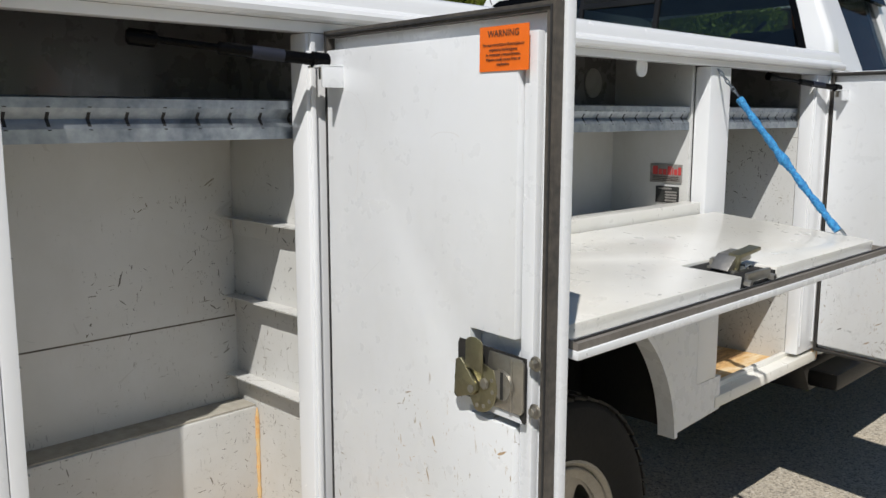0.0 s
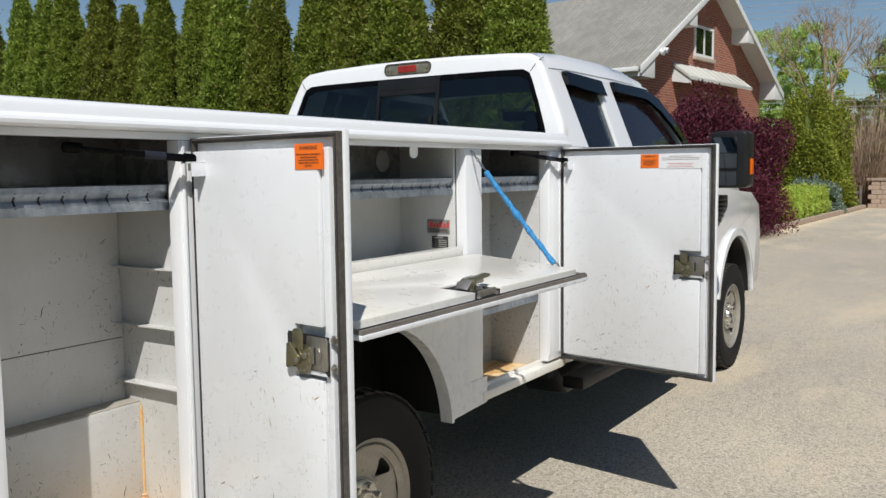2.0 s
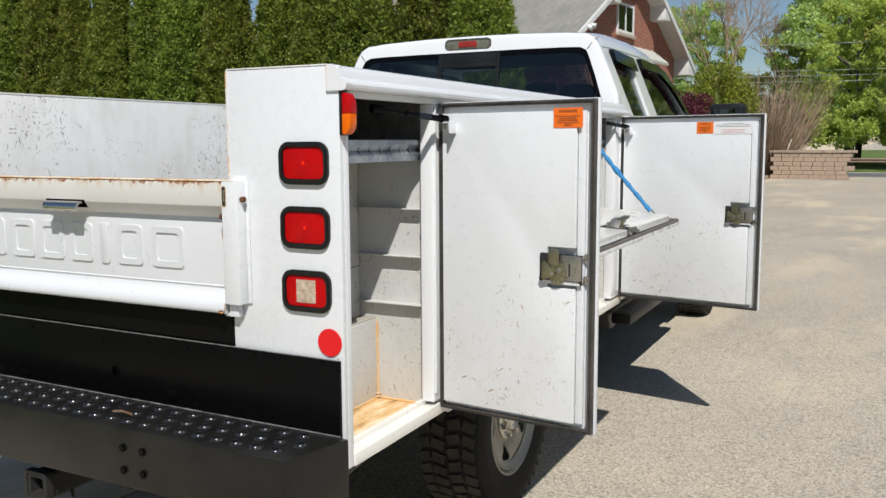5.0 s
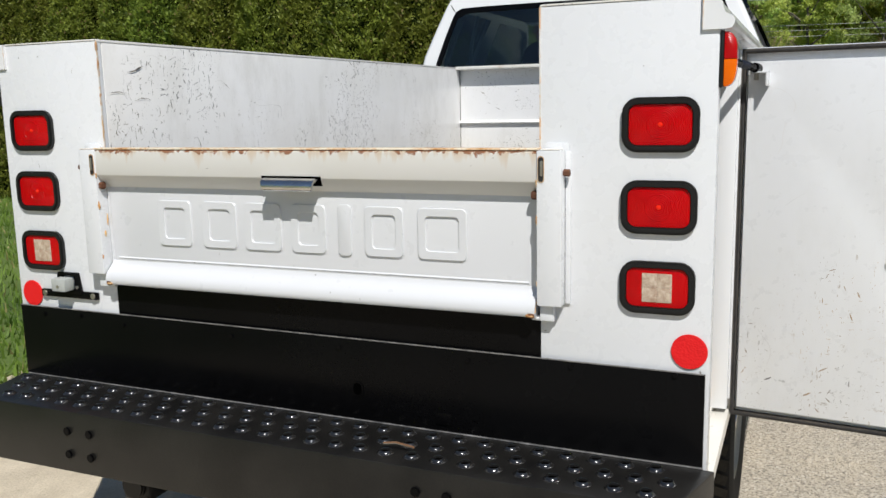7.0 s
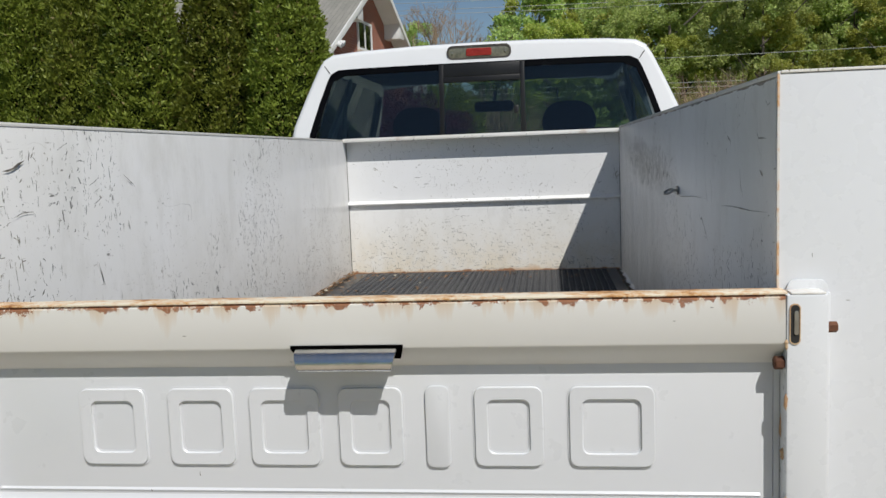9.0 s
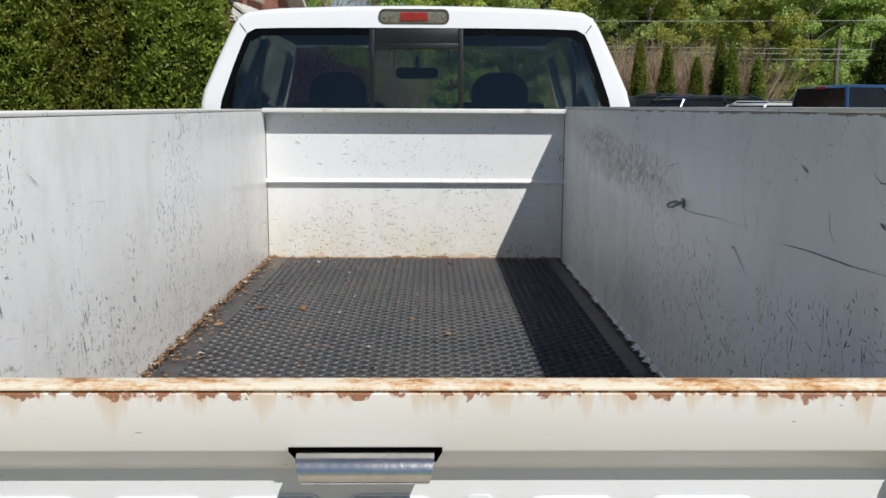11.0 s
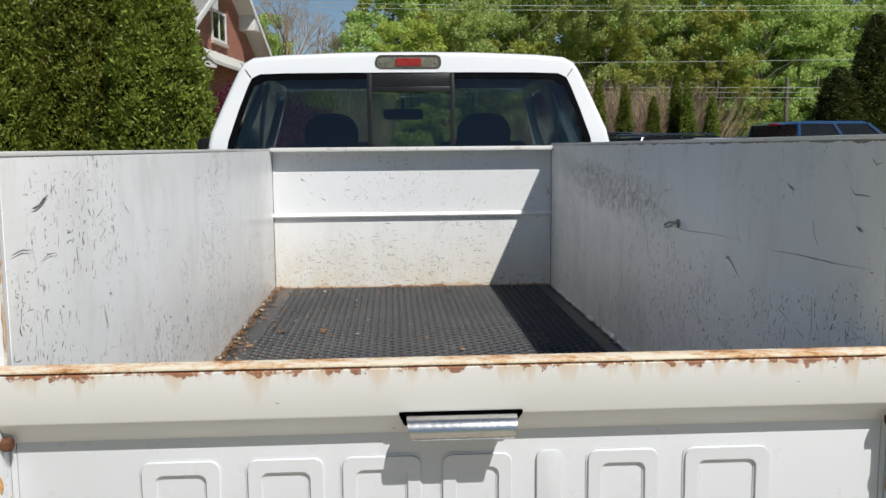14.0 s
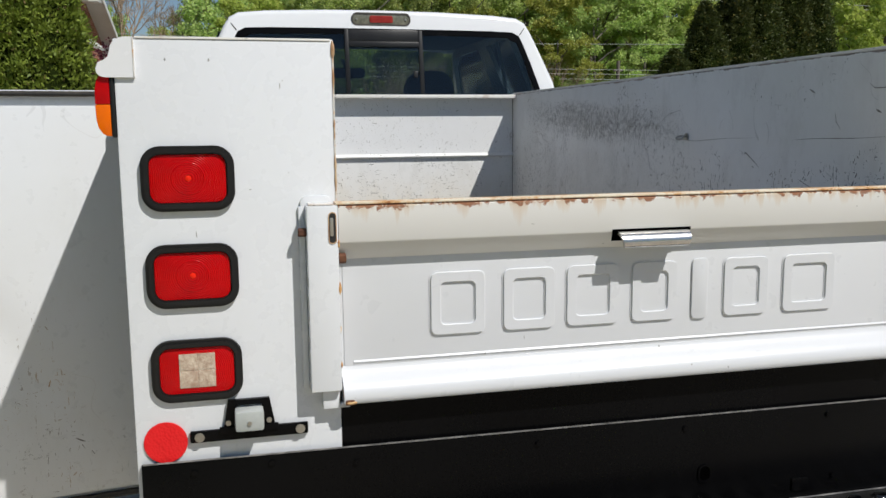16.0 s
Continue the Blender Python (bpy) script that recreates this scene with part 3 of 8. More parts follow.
def tube(points, r, seg=8, taper=None):
    bm = bmesh.new()
    rings = []
    pts = [Vector(p) for p in points]
    up = Vector((0.13, 0.21, 0.97)).normalized()
    for i, p in enumerate(pts):
        d = (pts[min(i + 1, len(pts) - 1)] - pts[max(i - 1, 0)]).normalized()
        a = d.cross(up)
        if a.length < 0.05:
            a = d.cross(Vector((1, 0, 0)))
        a.normalize()
        b = d.cross(a)
        rr = r if taper is None else r + (taper - r) * i / (len(pts) - 1)
        rings.append([bm.verts.new(p + rr * (math.cos(t) * a + math.sin(t) * b)) for t in [2 * math.pi * j / seg for j in range(seg)]])
    for m, n in zip(rings, rings[1:]):
        for j in range(seg):
            bm.faces.new((m[j], m[(j + 1) % seg], n[(j + 1) % seg], n[j]))
    bm.faces.new(rings[0][::-1])
    bm.faces.new(rings[-1])
    bmesh.ops.recalc_face_normals(bm, faces=bm.faces[:])
    return bm


def lathe(profile, seg=48, closed=False):
    """Profile of (radius, y) turned round the y axis."""
    bm = bmesh.new()
    rings = [[bm.verts.new((r * math.cos(2 * math.pi * j / seg), y, r * math.sin(2 * math.pi * j / seg))) for j in range(seg)] for r, y in profile]
    pairs = list(zip(rings, rings[1:])) + ([(rings[-1], rings[0])] if closed else [])
    for m, n in pairs:
        for j in range(seg):
            bm.faces.new((m[j], m[(j + 1) % seg], n[(j + 1) % seg], n[j]))
    if not closed:
        bm.faces.new(rings[0])
        bm.faces.new(rings[-1][::-1])
    bmesh.ops.recalc_face_normals(bm, faces=bm.faces[:])
    return bm


def rounded(w, h, r, seg=6):
    pts = []
    for cx, cy, a0 in ((w / 2 - r, h / 2 - r, 0), (-w / 2 + r, h / 2 - r, 90), (-w / 2 + r, -h / 2 + r, 180), (w / 2 - r, -h / 2 + r, 270)):
        for i in range(seg + 1):
            a = radians(a0 + 90 * i / seg)
            pts.append((cx + r * math.cos(a), cy + r * math.sin(a)))
    return pts


def ring_prism(outer, inner, axis, a, b):
    """Two like-numbered outlines joined into a frame with thickness."""
    bm = bmesh.new()
    put = {"x": lambda p, q: (q, p[0], p[1]), "y": lambda p, q: (p[0], q, p[1]), "z": lambda p, q: (p[0], p[1], q)}[axis]
    L = [[bm.verts.new(put(p, q)) for p in o] for o in (outer, inner) for q in (a, b)]
    n = len(outer)
    for A, B in ((L[0], L[1]), (L[1], L[3]), (L[3], L[2]), (L[2], L[0])):
        for i in range(n):
            bm.faces.new((A[i], A[(i + 1) % n], B[(i + 1) % n], B[i]))
    bmesh.ops.recalc_face_normals(bm, faces=bm.faces[:])
    return bm


def mesh_of(bm, name, material, smooth=True):
    me = bpy.data.meshes.new(name)
    bm.to_mesh(me)
    bm.free()
    me.materials.append(material)
    if smooth:
        me.shade_smooth()
        me.set_sharp_from_angle(angle=radians(32))
    return me


def part(name, bm, material, parent, label="", smooth=True):
    ob = new(name, mesh_of(bm, name, material, smooth))
    ob.parent = parent
    return tagged(ob, label)


def again(ob, m, parent=None):
    """One more object on the same mesh."""
    o = new(ob.name.split(".")[0], ob.data)
    o.parent = parent or ob.parent
    o.matrix_basis = m
    if "label" in ob:
        o["label"] = ob["label"]
    return o


def thing(name, bm, material, label, category, group="", kind="", smooth=True):
    ob = new(name, mesh_of(bm, name, material, smooth))
    return tagged(ob, label, category, group, kind)


def empty(name, label, category, at=(0, 0, 0), group="", kind=""):
    ob = new(name)
    ob.location = at
    return tagged(ob, label, category, group, kind)


def words(body, size, material, parent, m, name="print", align="CENTER"):
    cu = bpy.data.curves.new(name, "FONT")
    cu.body, cu.size, cu.align_x, cu.align_y = body, size, align, "CENTER"
    cu.space_line = 1.05
    cu.resolution_u = 3
    cu.extrude = 0.0002
    tmp = new("tmp_text", cu)
    bpy.context.view_layer.update()
    me = bpy.data.meshes.new_from_object(tmp.evaluated_get(bpy.context.evaluated_depsgraph_get()))
    bpy.data.objects.remove(tmp)
    bpy.data.curves.remove(cu)
    me.materials.clear()
    me.materials.append(material)
    me.name = name
    ob = new(name, me)
    ob.parent = parent
    ob.matrix_basis = m
    return ob

# ---- the truck: service body ----
truck = empty("utility_truck", "white pickup truck with open service body compartments, parked on the driveway", "truck")
TOP, OUT, INN, LEN = 1.712, 1.0, 0.625, 2.78
SILL0, SILL1, HEAD = 0.612, 0.662, 1.640


def ragged_run(a, b, r, rs):
    """Lumpy bead of sealant or rust from a to b."""
    a, b = Vector(a), Vector(b)
    n = max(4, int((b - a).length / 0.012))
    t = (b - a).normalized()
    u = t.orthogonal().normalized()
    w = t.cross(u)
    bm = bmesh.new()
    rows = []
    for i in range(n + 1):
        rr = r * (0.25 if i in (0, n) else rs.uniform(0.6, 1.25))
        c = a.lerp(b, i / n) + u * rs.uniform(-0.15, 0.15) * r
        rows.append([bm.verts.new(c + (u * math.cos(q * math.pi / 4) + w * math.sin(q * math.pi / 4)) * rr) for q in range(8)])
    for p, q in zip(rows, rows[1:]):
        for j in range(8):
            bm.faces.new((p[j], p[(j + 1) % 8], q[(j + 1) % 8], q[j]))
    bm.faces.new(rows[0][::-1])
    bm.faces.new(rows[-1])
    return bm


def side_pack(s):
    """One compartment side of the body; s is -1 for the passenger side."""
    def yb(a, b):
        return (min(s * a, s * b), max(s * a, s * b))

    def bx(x0, x1, a, b, z0, z1, bevel=0.003):
        return box(x0, x1, *yb(a, b), z0, z1, bevel)

    # the driver side sits a little lower
    T = TOP if s < 0 else TOP - 0.014
    part("rear_panel", bx(0, 0.018, INN, OUT, SILL0, T - 0.002, 0.004), PAINT, truck)
    part("corner_post", bx(0.0185, 0.043, 0.965, OUT, SILL0 + 0.001, HEAD - 0.001, 0.004), PAINT_RAIL, truck)
    part("bed_wall", bx(0.0185, 2.69, INN, 0.638, 0.70, T - 0.006, 0.002), PAINT_BED, truck, "scratched white steel bed side wall")
    part("top_panel", bx(0.0185, LEN, 0.6385, 0.965, T - 0.012, T, 0.003), PAINT_TOP, truck, "chipped flat top of the side compartments")
    part("top_edge", bx(0.002, 2.69, INN - 0.001, 0.641, T - 0.0058, T + 0.0015, 0.0015), PAINT_LIP, truck, "chipped paint along the bed wall's top edge")
    prof = [(0.9655, 1.646), (1.010, 1.646), (1.019, 1.648), (1.024, 1.653), (1.025, 1.661), (1.021, 1.668), (1.012, 1.672), (1.005, 1.677), (1.002, 1.686), (0.9995, 1.697), (0.993, 1.706), (0.982, 1.711), (0.9655, TOP)]
    prof = [(y, z + T - TOP) for y, z in prof]
    part("drip_rail", prism([(s * y, z) for y, z in prof], "x", 0.022, LEN + 0.02, 0.0), PAINT_RAIL, truck, "rounded white rail along the compartment top")
    cap = [(y + (0.003 if y > 0.97 else 0), z + (0.001 if z > 1.65 else -0.002)) for y, z in prof]
    part("rail_end_cap", prism([(s * y, z) for y, z in cap], "x", -0.006, 0.0215, 0.0), PAINT_RAIL, truck, "moulded rail end cap with rusty seam")
    part("front_panel", bx(LEN - 0.018, LEN, 0.6385, OUT, SILL0, 1.631, 0.002), PAINT, truck)
    part("cap_seam", bx(-0.0072, -0.0061, 0.9652, 0.9672, 1.646 + T - TOP, T, 0.0), RUST_SEAM, truck, "rusty seam of the rail cap")
    part("panel_top_edge", bx(-0.0012, 0.0184, INN + 0.004, 0.964, T - 0.0018, T + 0.0022, 0.001), PAINT_LIP, truck, "chipped top edge of the rear panel")
    part("seam", bx(-0.0012, 0.003, INN - 0.0016, INN + 0.0014, 1.40, T - 0.003, 0.0), RUST_SEAM, truck, "rusted corner seam of the bed wall")
    if s > 0:
        rs = random.Random(3)
        for z0, z1, w in ((1.425, 1.50, 0.0022), (1.515, 1.56, 0.0017), (1.60, 1.655, 0.0022), (1.665, T - 0.001, 0.0030)):
            part("rust_stain", ragged_run((-0.0005, INN, z0), (-0.0005, INN, z1), w, rs), RUST_EDGE, truck, "orange rust on the corner seam")

    # side frame: header, posts, sills
    part("header", bx(0.0435, LEN - 0.0185, 0.968, OUT - 0.001, HEAD - 0.012, 1.6455 + T - TOP, 0.002), PAINT_RAIL, truck)
    for x0, x1, z0 in ((0.525, 0.655, SILL1), (1.8935, 2.012, 0.712), (2.600, 2.7615, SILL1)):
        part("post", bx(x0, x1, 0.955, OUT + (0.0015 if x0 > 1 and x0 < 2 else 0.0), z0 + 0.0005, HEAD - 0.0125, 0.005), PAINT_RAIL, truck)
        if z0 > SILL1:
            continue
        part("post_bead", merge(bx(x0 + 0.006, x0 + 0.016, OUT, OUT + 0.006, z0 + 0.03, HEAD - 0.013, 0.002), bx(x1 - 0.05, x1 - 0.040, OUT, OUT + 0.006, z0 + 0.03, HEAD - 0.013, 0.002)), PAINT_RAIL, truck)
    for x0, x1 in ((0.0435, 0.63), (2.0125, 2.7615)):
        part("sill", merge(bx(x0, x1, 0.952, OUT + 0.004, SILL0, SILL1 - 0.012, 0.006), bx(x0, x1, 0.945, 0.962, SILL1 - 0.013, SILL1 + 0.004, 0.002)), PAINT_SHELF, truck, "worn white door sill with rusty corner")
        rs = random.Random(7)
        for dy, dz in ((0.964, -0.0125), (OUT - 0.003, -0.014)):
            part("rust_stain", ragged_run((x1 - 0.035, s * dy, SILL1 + dz), (x1 + 0.001, s * dy, SILL1 + dz), 0.0045, rs), SEALANT, truck, "rust at the sill corner")
        part("rust_stain", ragged_run((x1 - 0.001, s * 0.955, SILL1 - 0.011), (x1 - 0.001, s * (OUT + 0.003), SILL1 - 0.011), 0.0055, rs), SEALANT, truck, "rust at the sill corner")
        part("rust_stain", ragged_run((x1, s * (OUT + 0.003), SILL0 + 0.004), (x1, s * (OUT + 0.003), SILL1 - 0.008), 0.0050, rs), RUST_EDGE, truck, "rust at the sill corner")
    part("shelf_sill", bx(0.6555, 1.8715, 0.952, OUT, 1.195, 1.252, 0.003), PAINT_SHELF, truck)
    # fender panel with wheel arch
    cx, cz, r = 1.29, 0.555, 0.485
    arc = [(cx + r * math.cos(radians(a)), cz + r * math.sin(radians(a))) for a in range(176, 3, -4)]
    pts = [(0.6305, 0.60), (arc[0][0], 0.60)] + arc + [(arc[-1][0] + 0.003, 0.592), (2.0445, 0.606), (2.0445, 0.7115), (1.9045, 0.7115), (1.9045, 1.2045), (0.6555, 1.2045), (0.6305, 0.9)]
    part("fender_panel", prism([(x, z) for x, z in pts], "y", *yb(0.985, OUT)), PAINT, truck, "white fender panel with round wheel arch")
    lip_o = [(cx + (r + 0.002) * math.cos(radians(a)), cz + (r + 0.002) * math.sin(radians(a))) for a in range(176, 3, -4)]
    lip_i = [(cx + (r - 0.014) * math.cos(radians(a)), cz + (r - 0.014) * math.sin(radians(a))) for a in range(176, 3, -4)]
    part("arch_lip", prism(lip_o + lip_i[::-1], "y", *yb(0.96, OUT + 0.014)), PAINT, truck, "proud flange round the wheel arch")
    # wheel house
    part("wheel_house", merge(bx(0.72, 1.86, 0.6455, 0.66, 0.45, 1.19), bx(0.72, 1.86, 0.6605, 0.98, 1.07, 1.19), bx(0.72, 0.80, 0.6605, 0.98, 0.56, 1.0695)), WELL, truck, "dark inside of the wheel housing")
    part("wheel_house_plate", bx(1.80, 1.83, 0.661, 0.98, 0.60, 1.069), DARK, truck)
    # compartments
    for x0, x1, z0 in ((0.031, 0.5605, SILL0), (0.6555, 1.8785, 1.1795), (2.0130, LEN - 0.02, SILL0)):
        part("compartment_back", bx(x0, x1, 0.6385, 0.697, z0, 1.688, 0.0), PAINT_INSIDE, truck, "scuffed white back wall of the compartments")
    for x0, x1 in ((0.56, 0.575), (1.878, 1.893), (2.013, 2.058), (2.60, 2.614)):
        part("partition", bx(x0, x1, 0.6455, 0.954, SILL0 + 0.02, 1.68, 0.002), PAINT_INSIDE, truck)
    # grimy sheets with the shade above the shelves put into their dark colour
    part("upper_lining", bx(0.0435, LEN - 0.03, 0.6972, 0.6995, 1.459, 1.6875, 0.0), SHELF_SHADE, truck, "grimy sheet carrying the shade above the shelf in its colour")
    part("ceiling_lining", bx(0.0435, LEN - 0.03, 0.648, 0.9645, T - 0.022, T - 0.0125, 0.0), SHELF_SHADE, truck)
    part("upper_lining", bx(0.5575, 0.5598, 0.700, 0.954, 1.459, 1.688, 0.0), SHELF_SHADE, truck)
    part("upper_lining", bx(2.5975, 2.5998, 0.700, 0.954, 1.459, 1.688, 0.0), SHELF_SHADE, truck)
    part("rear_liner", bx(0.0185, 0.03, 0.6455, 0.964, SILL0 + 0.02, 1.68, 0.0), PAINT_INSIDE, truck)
    for x0, x1 in ((0.031, 0.559), (2.059, 2.599)):
        part("compartment_floor", bx(x0, x1, 0.6455, 0.951, SILL0 - 0.004, 0.640, 0.002), RUSTY_FLOOR, truck, "rust-stained steel compartment floor")
    part("compartment_floor", bx(0.656, 1.877, 0.6455, 0.951, 1.180, 1.205, 0.002), PAINT_SHELF, truck)
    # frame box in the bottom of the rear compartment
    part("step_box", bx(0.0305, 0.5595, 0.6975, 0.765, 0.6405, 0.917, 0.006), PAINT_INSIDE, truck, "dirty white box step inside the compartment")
    part("step_top", bx(0.032, 0.558, 0.698, 0.760, 0.9175, 0.9205, 0.0), surface("dirt_film", (0.24, 0.22, 0.18), (0.42, 0.39, 0.33), 0.8, 0, 8, 50, 0.3) if s < 0 else PAINT_INSIDE, truck, "grimy top of the box step")
    rs = random.Random(31)
    part("rust_seam", ragged_run((0.5575, s * 0.7665, 0.644), (0.5575, s * 0.7665, 0.915), 0.0046, rs), SEALANT, truck, "rust run in the corner")
    part("rust_seam", ragged_run((0.033, s * 0.7665, 0.6425), (0.5575, s * 0.7665, 0.6425), 0.0042, rs), SEALANT, truck, "rust along the floor seam")
    part("rust_seam", ragged_run((0.5575, s * 0.7665, 0.6425), (0.5575, s * 0.948, 0.6425), 0.0046, rs), SEALANT, truck, "rust along the floor seam")
    part("rust_knob", ragged_run((0.5555, s * 0.769, 0.641), (0.5555, s * 0.769, 0.662), 0.011, rs), RUST_EDGE, truck, "rusted corner of the compartment floor")
    for z in (0.978, 1.138, 1.294):
        part("shelf_bracket", merge(bx(0.528, 0.5595, 0.705, 0.95, z - 0.0015, z + 0.0015, 0), bx(0.553, 0.5596, 0.705, 0.95, z - 0.035, z - 0.001, 0.001)), PAINT_INSIDE, truck, "folded shelf bracket")
        part("shelf_bracket", merge(bx(0.0305, 0.062, 0.68, 0.95, z - 0.0015, z + 0.0015, 0), bx(0.0305, 0.036, 0.68, 0.95, z - 0.035, z - 0.001, 0.001)), PAINT_INSIDE, truck)
    part("wall_seam", bx(0.0305, 0.5565, 0.6971, 0.6985, 1.0915, 1.0945, 0), TAN_PART, truck, "dark lap seam across the back wall")
    part("wall_lap", bx(0.0305, 0.5565, 0.6972, 0.6990, 1.0950, 1.4585, 0), PAINT_INSIDE, truck)
    # galvanised shelves with slotted fronts
    for x0, x1, n in ((0.034, 0.557, 9), (0.658, 1.876, 21), (2.061, 2.597, 9)):
        pr = [(0.655, 1.455), (0.935, 1.455), (0.951, 1.452), (0.951, 1.472), (0.940, 1.486), (0.951, 1.502), (0.951, 1.516), (0.944, 1.519), (0.9485, 1.503), (0.9365, 1.486), (0.947, 1.470), (0.93, 1.458), (0.655, 1.458)]
        sh = part("shelf", prism([(s * y, z) for y, z in pr], "x", x0, x1), GALV, truck, "galvanised steel shelf with slotted front edge", False)
        for i in range(n):
            x = x0 + (i + 0.5) * (x1 - x0) / n
            q = [(0.9520, 1.504), (0.9408, 1.4865), (0.9520, 1.4700), (0.9495, 1.4700), (0.9385, 1.4865), (0.9495, 1.504)]
            bm = prism([(s * a, b) for a, b in q], "x", x - 0.0027, x + 0.0027)
            part("slot", bm, DARK, sh)
    x0, x1 = 2.061, 2.597
    part("lower_shelf", prism([(s * y, z) for y, z in ((0.66, 0.945), (0.950, 0.945), (0.950, 0.985), (0.946, 0.985), (0.946, 0.949), (0.66, 0.949))], "x", x0, x1), GALV, truck, "galvanised lower shelf")


side_pack(-1)
side_pack(1)

# far-side outer doors that stay shut
part("shut_door", box(0.66, 1.98, 1.0005, 1.02, 1.22, 1.626, 0.006), PAINT, truck, "closed white drop door")
part("shut_door", box(2.04, 2.75, 1.0005, 1.02, 0.62, 1.626, 0.006), PAINT, truck, "closed white compartment door")

# round plugged holes in the passenger compartments
for x in (1.50, 1.76):
    part("hole_plug", cyl((x, -0.699, 1.585), (x, -0.7045, 1.585), 0.042, seg=28, bevel=0.001), surface("grey_plug_" + ("a" if x < 1.6 else "b"), (0.36, 0.36, 0.35), (0.27, 0.27, 0.26), 0.4, 0, 8, 60, 0.1), truck, "round plug in the back wall")
for x in (1.18, 1.60):
    part("lamp_tab", prism([(x + a, b) for a, b in rounded(0.05, 0.05, 0.022)], "y", -0.962, -0.966), PAINT, truck).location = (0, 0, 1.615)


# ---- open compartment doors ----
def strut(parent, a, b):
    a, b = Vector(a), Vector(b)
    d = (b - a).normalized()
    body = part("gas_strut", cyl(a + d * (b - a).length * 0.42, b - d * 0.01, 0.0098, seg=16, bevel=0.002), BLACK, parent, "black gas strut")
    part("rod", cyl(a, a + d * (b - a).length * 0.43, 0.0055, seg=12), BLACK, body)
    part("end_cap", cyl(a - d * 0.012, a + d * 0.032, 0.0125, seg=14, bevel=0.003), BLACK, body)
    part("end_cap", cyl(b - d * 0.02, b + d * 0.012, 0.0130, seg=14, bevel=0.003), BLACK, body)
    part("ball_stud", cyl(b + Vector((0, 0, -0.03)), b + Vector((0, 0, 0.004)), 0.006, seg=10), STEEL, body)
    part("label", cyl(a + d * (b - a).length * 0.6, a + d * (b - a).length * 0.78, 0.0101, seg=16), BLUE_LABEL, body, "faint dark-blue label")


def latch(door, u, z, s, flat=False):
    """Rotary slam latch in its cut-out; u runs across the door, s to the inner face."""
    f = s * 0.024

    def b(u0, u1, y0, y1, z0, z1, bevel=0.002):
        return box(u + u0, u + u1, min(s * y0, s * y1), max(s * y0, s * y1), z + z0, z + z1, bevel)

    def flat(pts, y0, y1, bevel=0.0015):
        y0, y1 = [q if q < 0.029 else 0.029 + (q - 0.029) * 0.55 for q in (y0, y1)]
        bevel = min(bevel, abs(y1 - y0) * 0.4)
        pts = [(a * 0.84, c * 0.95) for a, c in pts]
        return moved(prism(pts, "y", min(s * y0, s * y1), max(s * y0, s * y1), bevel), Matrix.Translation((u, 0, z)))

    def pin(pu, pz, y0, y1, r, seg=12):
        y0, y1 = [q if q < 0.029 else 0.029 + (q - 0.029) * 0.55 for q in (y0, y1)]
        pu, pz, r = pu * 0.84, pz * 0.95, r * 0.9
        return cyl((u + pu, s * y0, z + pz), (u + pu, s * y1, z + pz), r, seg=seg, bevel=min(0.0015, r * 0.25))

    L = part("latch", flat([(0.0, 0.040), (0.074, 0.040), (0.080, 0.034), (0.080, -0.034), (0.074, -0.040), (0.0, -0.040), (-0.006, 0.0)], 0.0245, 0.0285), STEEL, door, "zinc-plated rotary door latch")
    part("latch_hole", flat([(-0.080, 0.044), (0.081, 0.042), (0.081, -0.052), (-0.070, -0.052), (-0.083, -0.040), (-0.084, 0.036)], 0.0226, 0.0238, 0.0), DARK, L, "dark latch opening in the door")
    part("opening_lip", flat([(-0.078, -0.0525), (0.074, -0.0525), (0.066, -0.042), (-0.070, -0.042)], 0.0238, 0.0246, 0.0), PAINT, L)
    part("plate_fold", flat([(0.050, 0.039), (0.056, 0.039), (0.056, -0.039), (0.050, -0.039)], 0.0286, 0.0315), STEEL, L)
    fan = [(-0.040, 0.022), (-0.006, 0.020)] + [(0.042 * math.cos(radians(q)) - 0.016, 0.042 * math.sin(radians(q)) - 0.012) for q in range(40, -106, -12)] + [(-0.044, -0.030)]
    part("fan_plate", flat(fan, 0.034, 0.0375, 0.0008), ZINC, L, "yellow zinc adjusting plate")
    for q in (20, -10, -40, -70, -98):
        part("fan_hole", pin(0.033 * math.cos(radians(q)) - 0.016, 0.033 * math.sin(radians(q)) - 0.012, 0.0376, 0.0386, 0.0034, 10), STEEL, L)
    part("arm", flat([(-0.066, 0.018), (-0.054, 0.022), (-0.018, -0.010), (-0.014, -0.020), (-0.022, -0.028), (-0.062, -0.040), (-0.070, -0.034), (-0.068, -0.010)], 0.040, 0.052, 0.002), ZINC, L, "yellow zinc latch arm")
    part("arm_rib", flat([(-0.066, -0.006), (-0.020, -0.015), (-0.020, -0.020), (-0.066, -0.012)], 0.052, 0.0545, 0.001), ZINC, L)
    tab = [(-0.042, 0.010), (-0.042, 0.048)] + [(-0.021 + 0.021 * math.cos(radians(q)), 0.048 + 0.010 * math.sin(radians(q))) for q in range(150, 20, -20)] + [(0.0, 0.048), (0.0, 0.008)]
    part("finger_tab", flat(tab, 0.046, 0.050, 0.0012), ZINC, L, "yellow zinc latch tab")
    part("boss", pin(0.034, -0.004, 0.0285, 0.036, 0.024, 20), STEEL, L)
    part("boss_slot", flat([(0.034, 0.016), (0.040, 0.016), (0.040, -0.024), (0.034, -0.024)], 0.0361, 0.0375, 0.0005), DARK, L)
    part("pivot", pin(-0.024, -0.019, 0.052, 0.060, 0.0065, 8), STEEL, L)
    part("pivot_nut", pin(0.0, -0.008, 0.0376, 0.047, 0.0095, 6), STEEL, L)
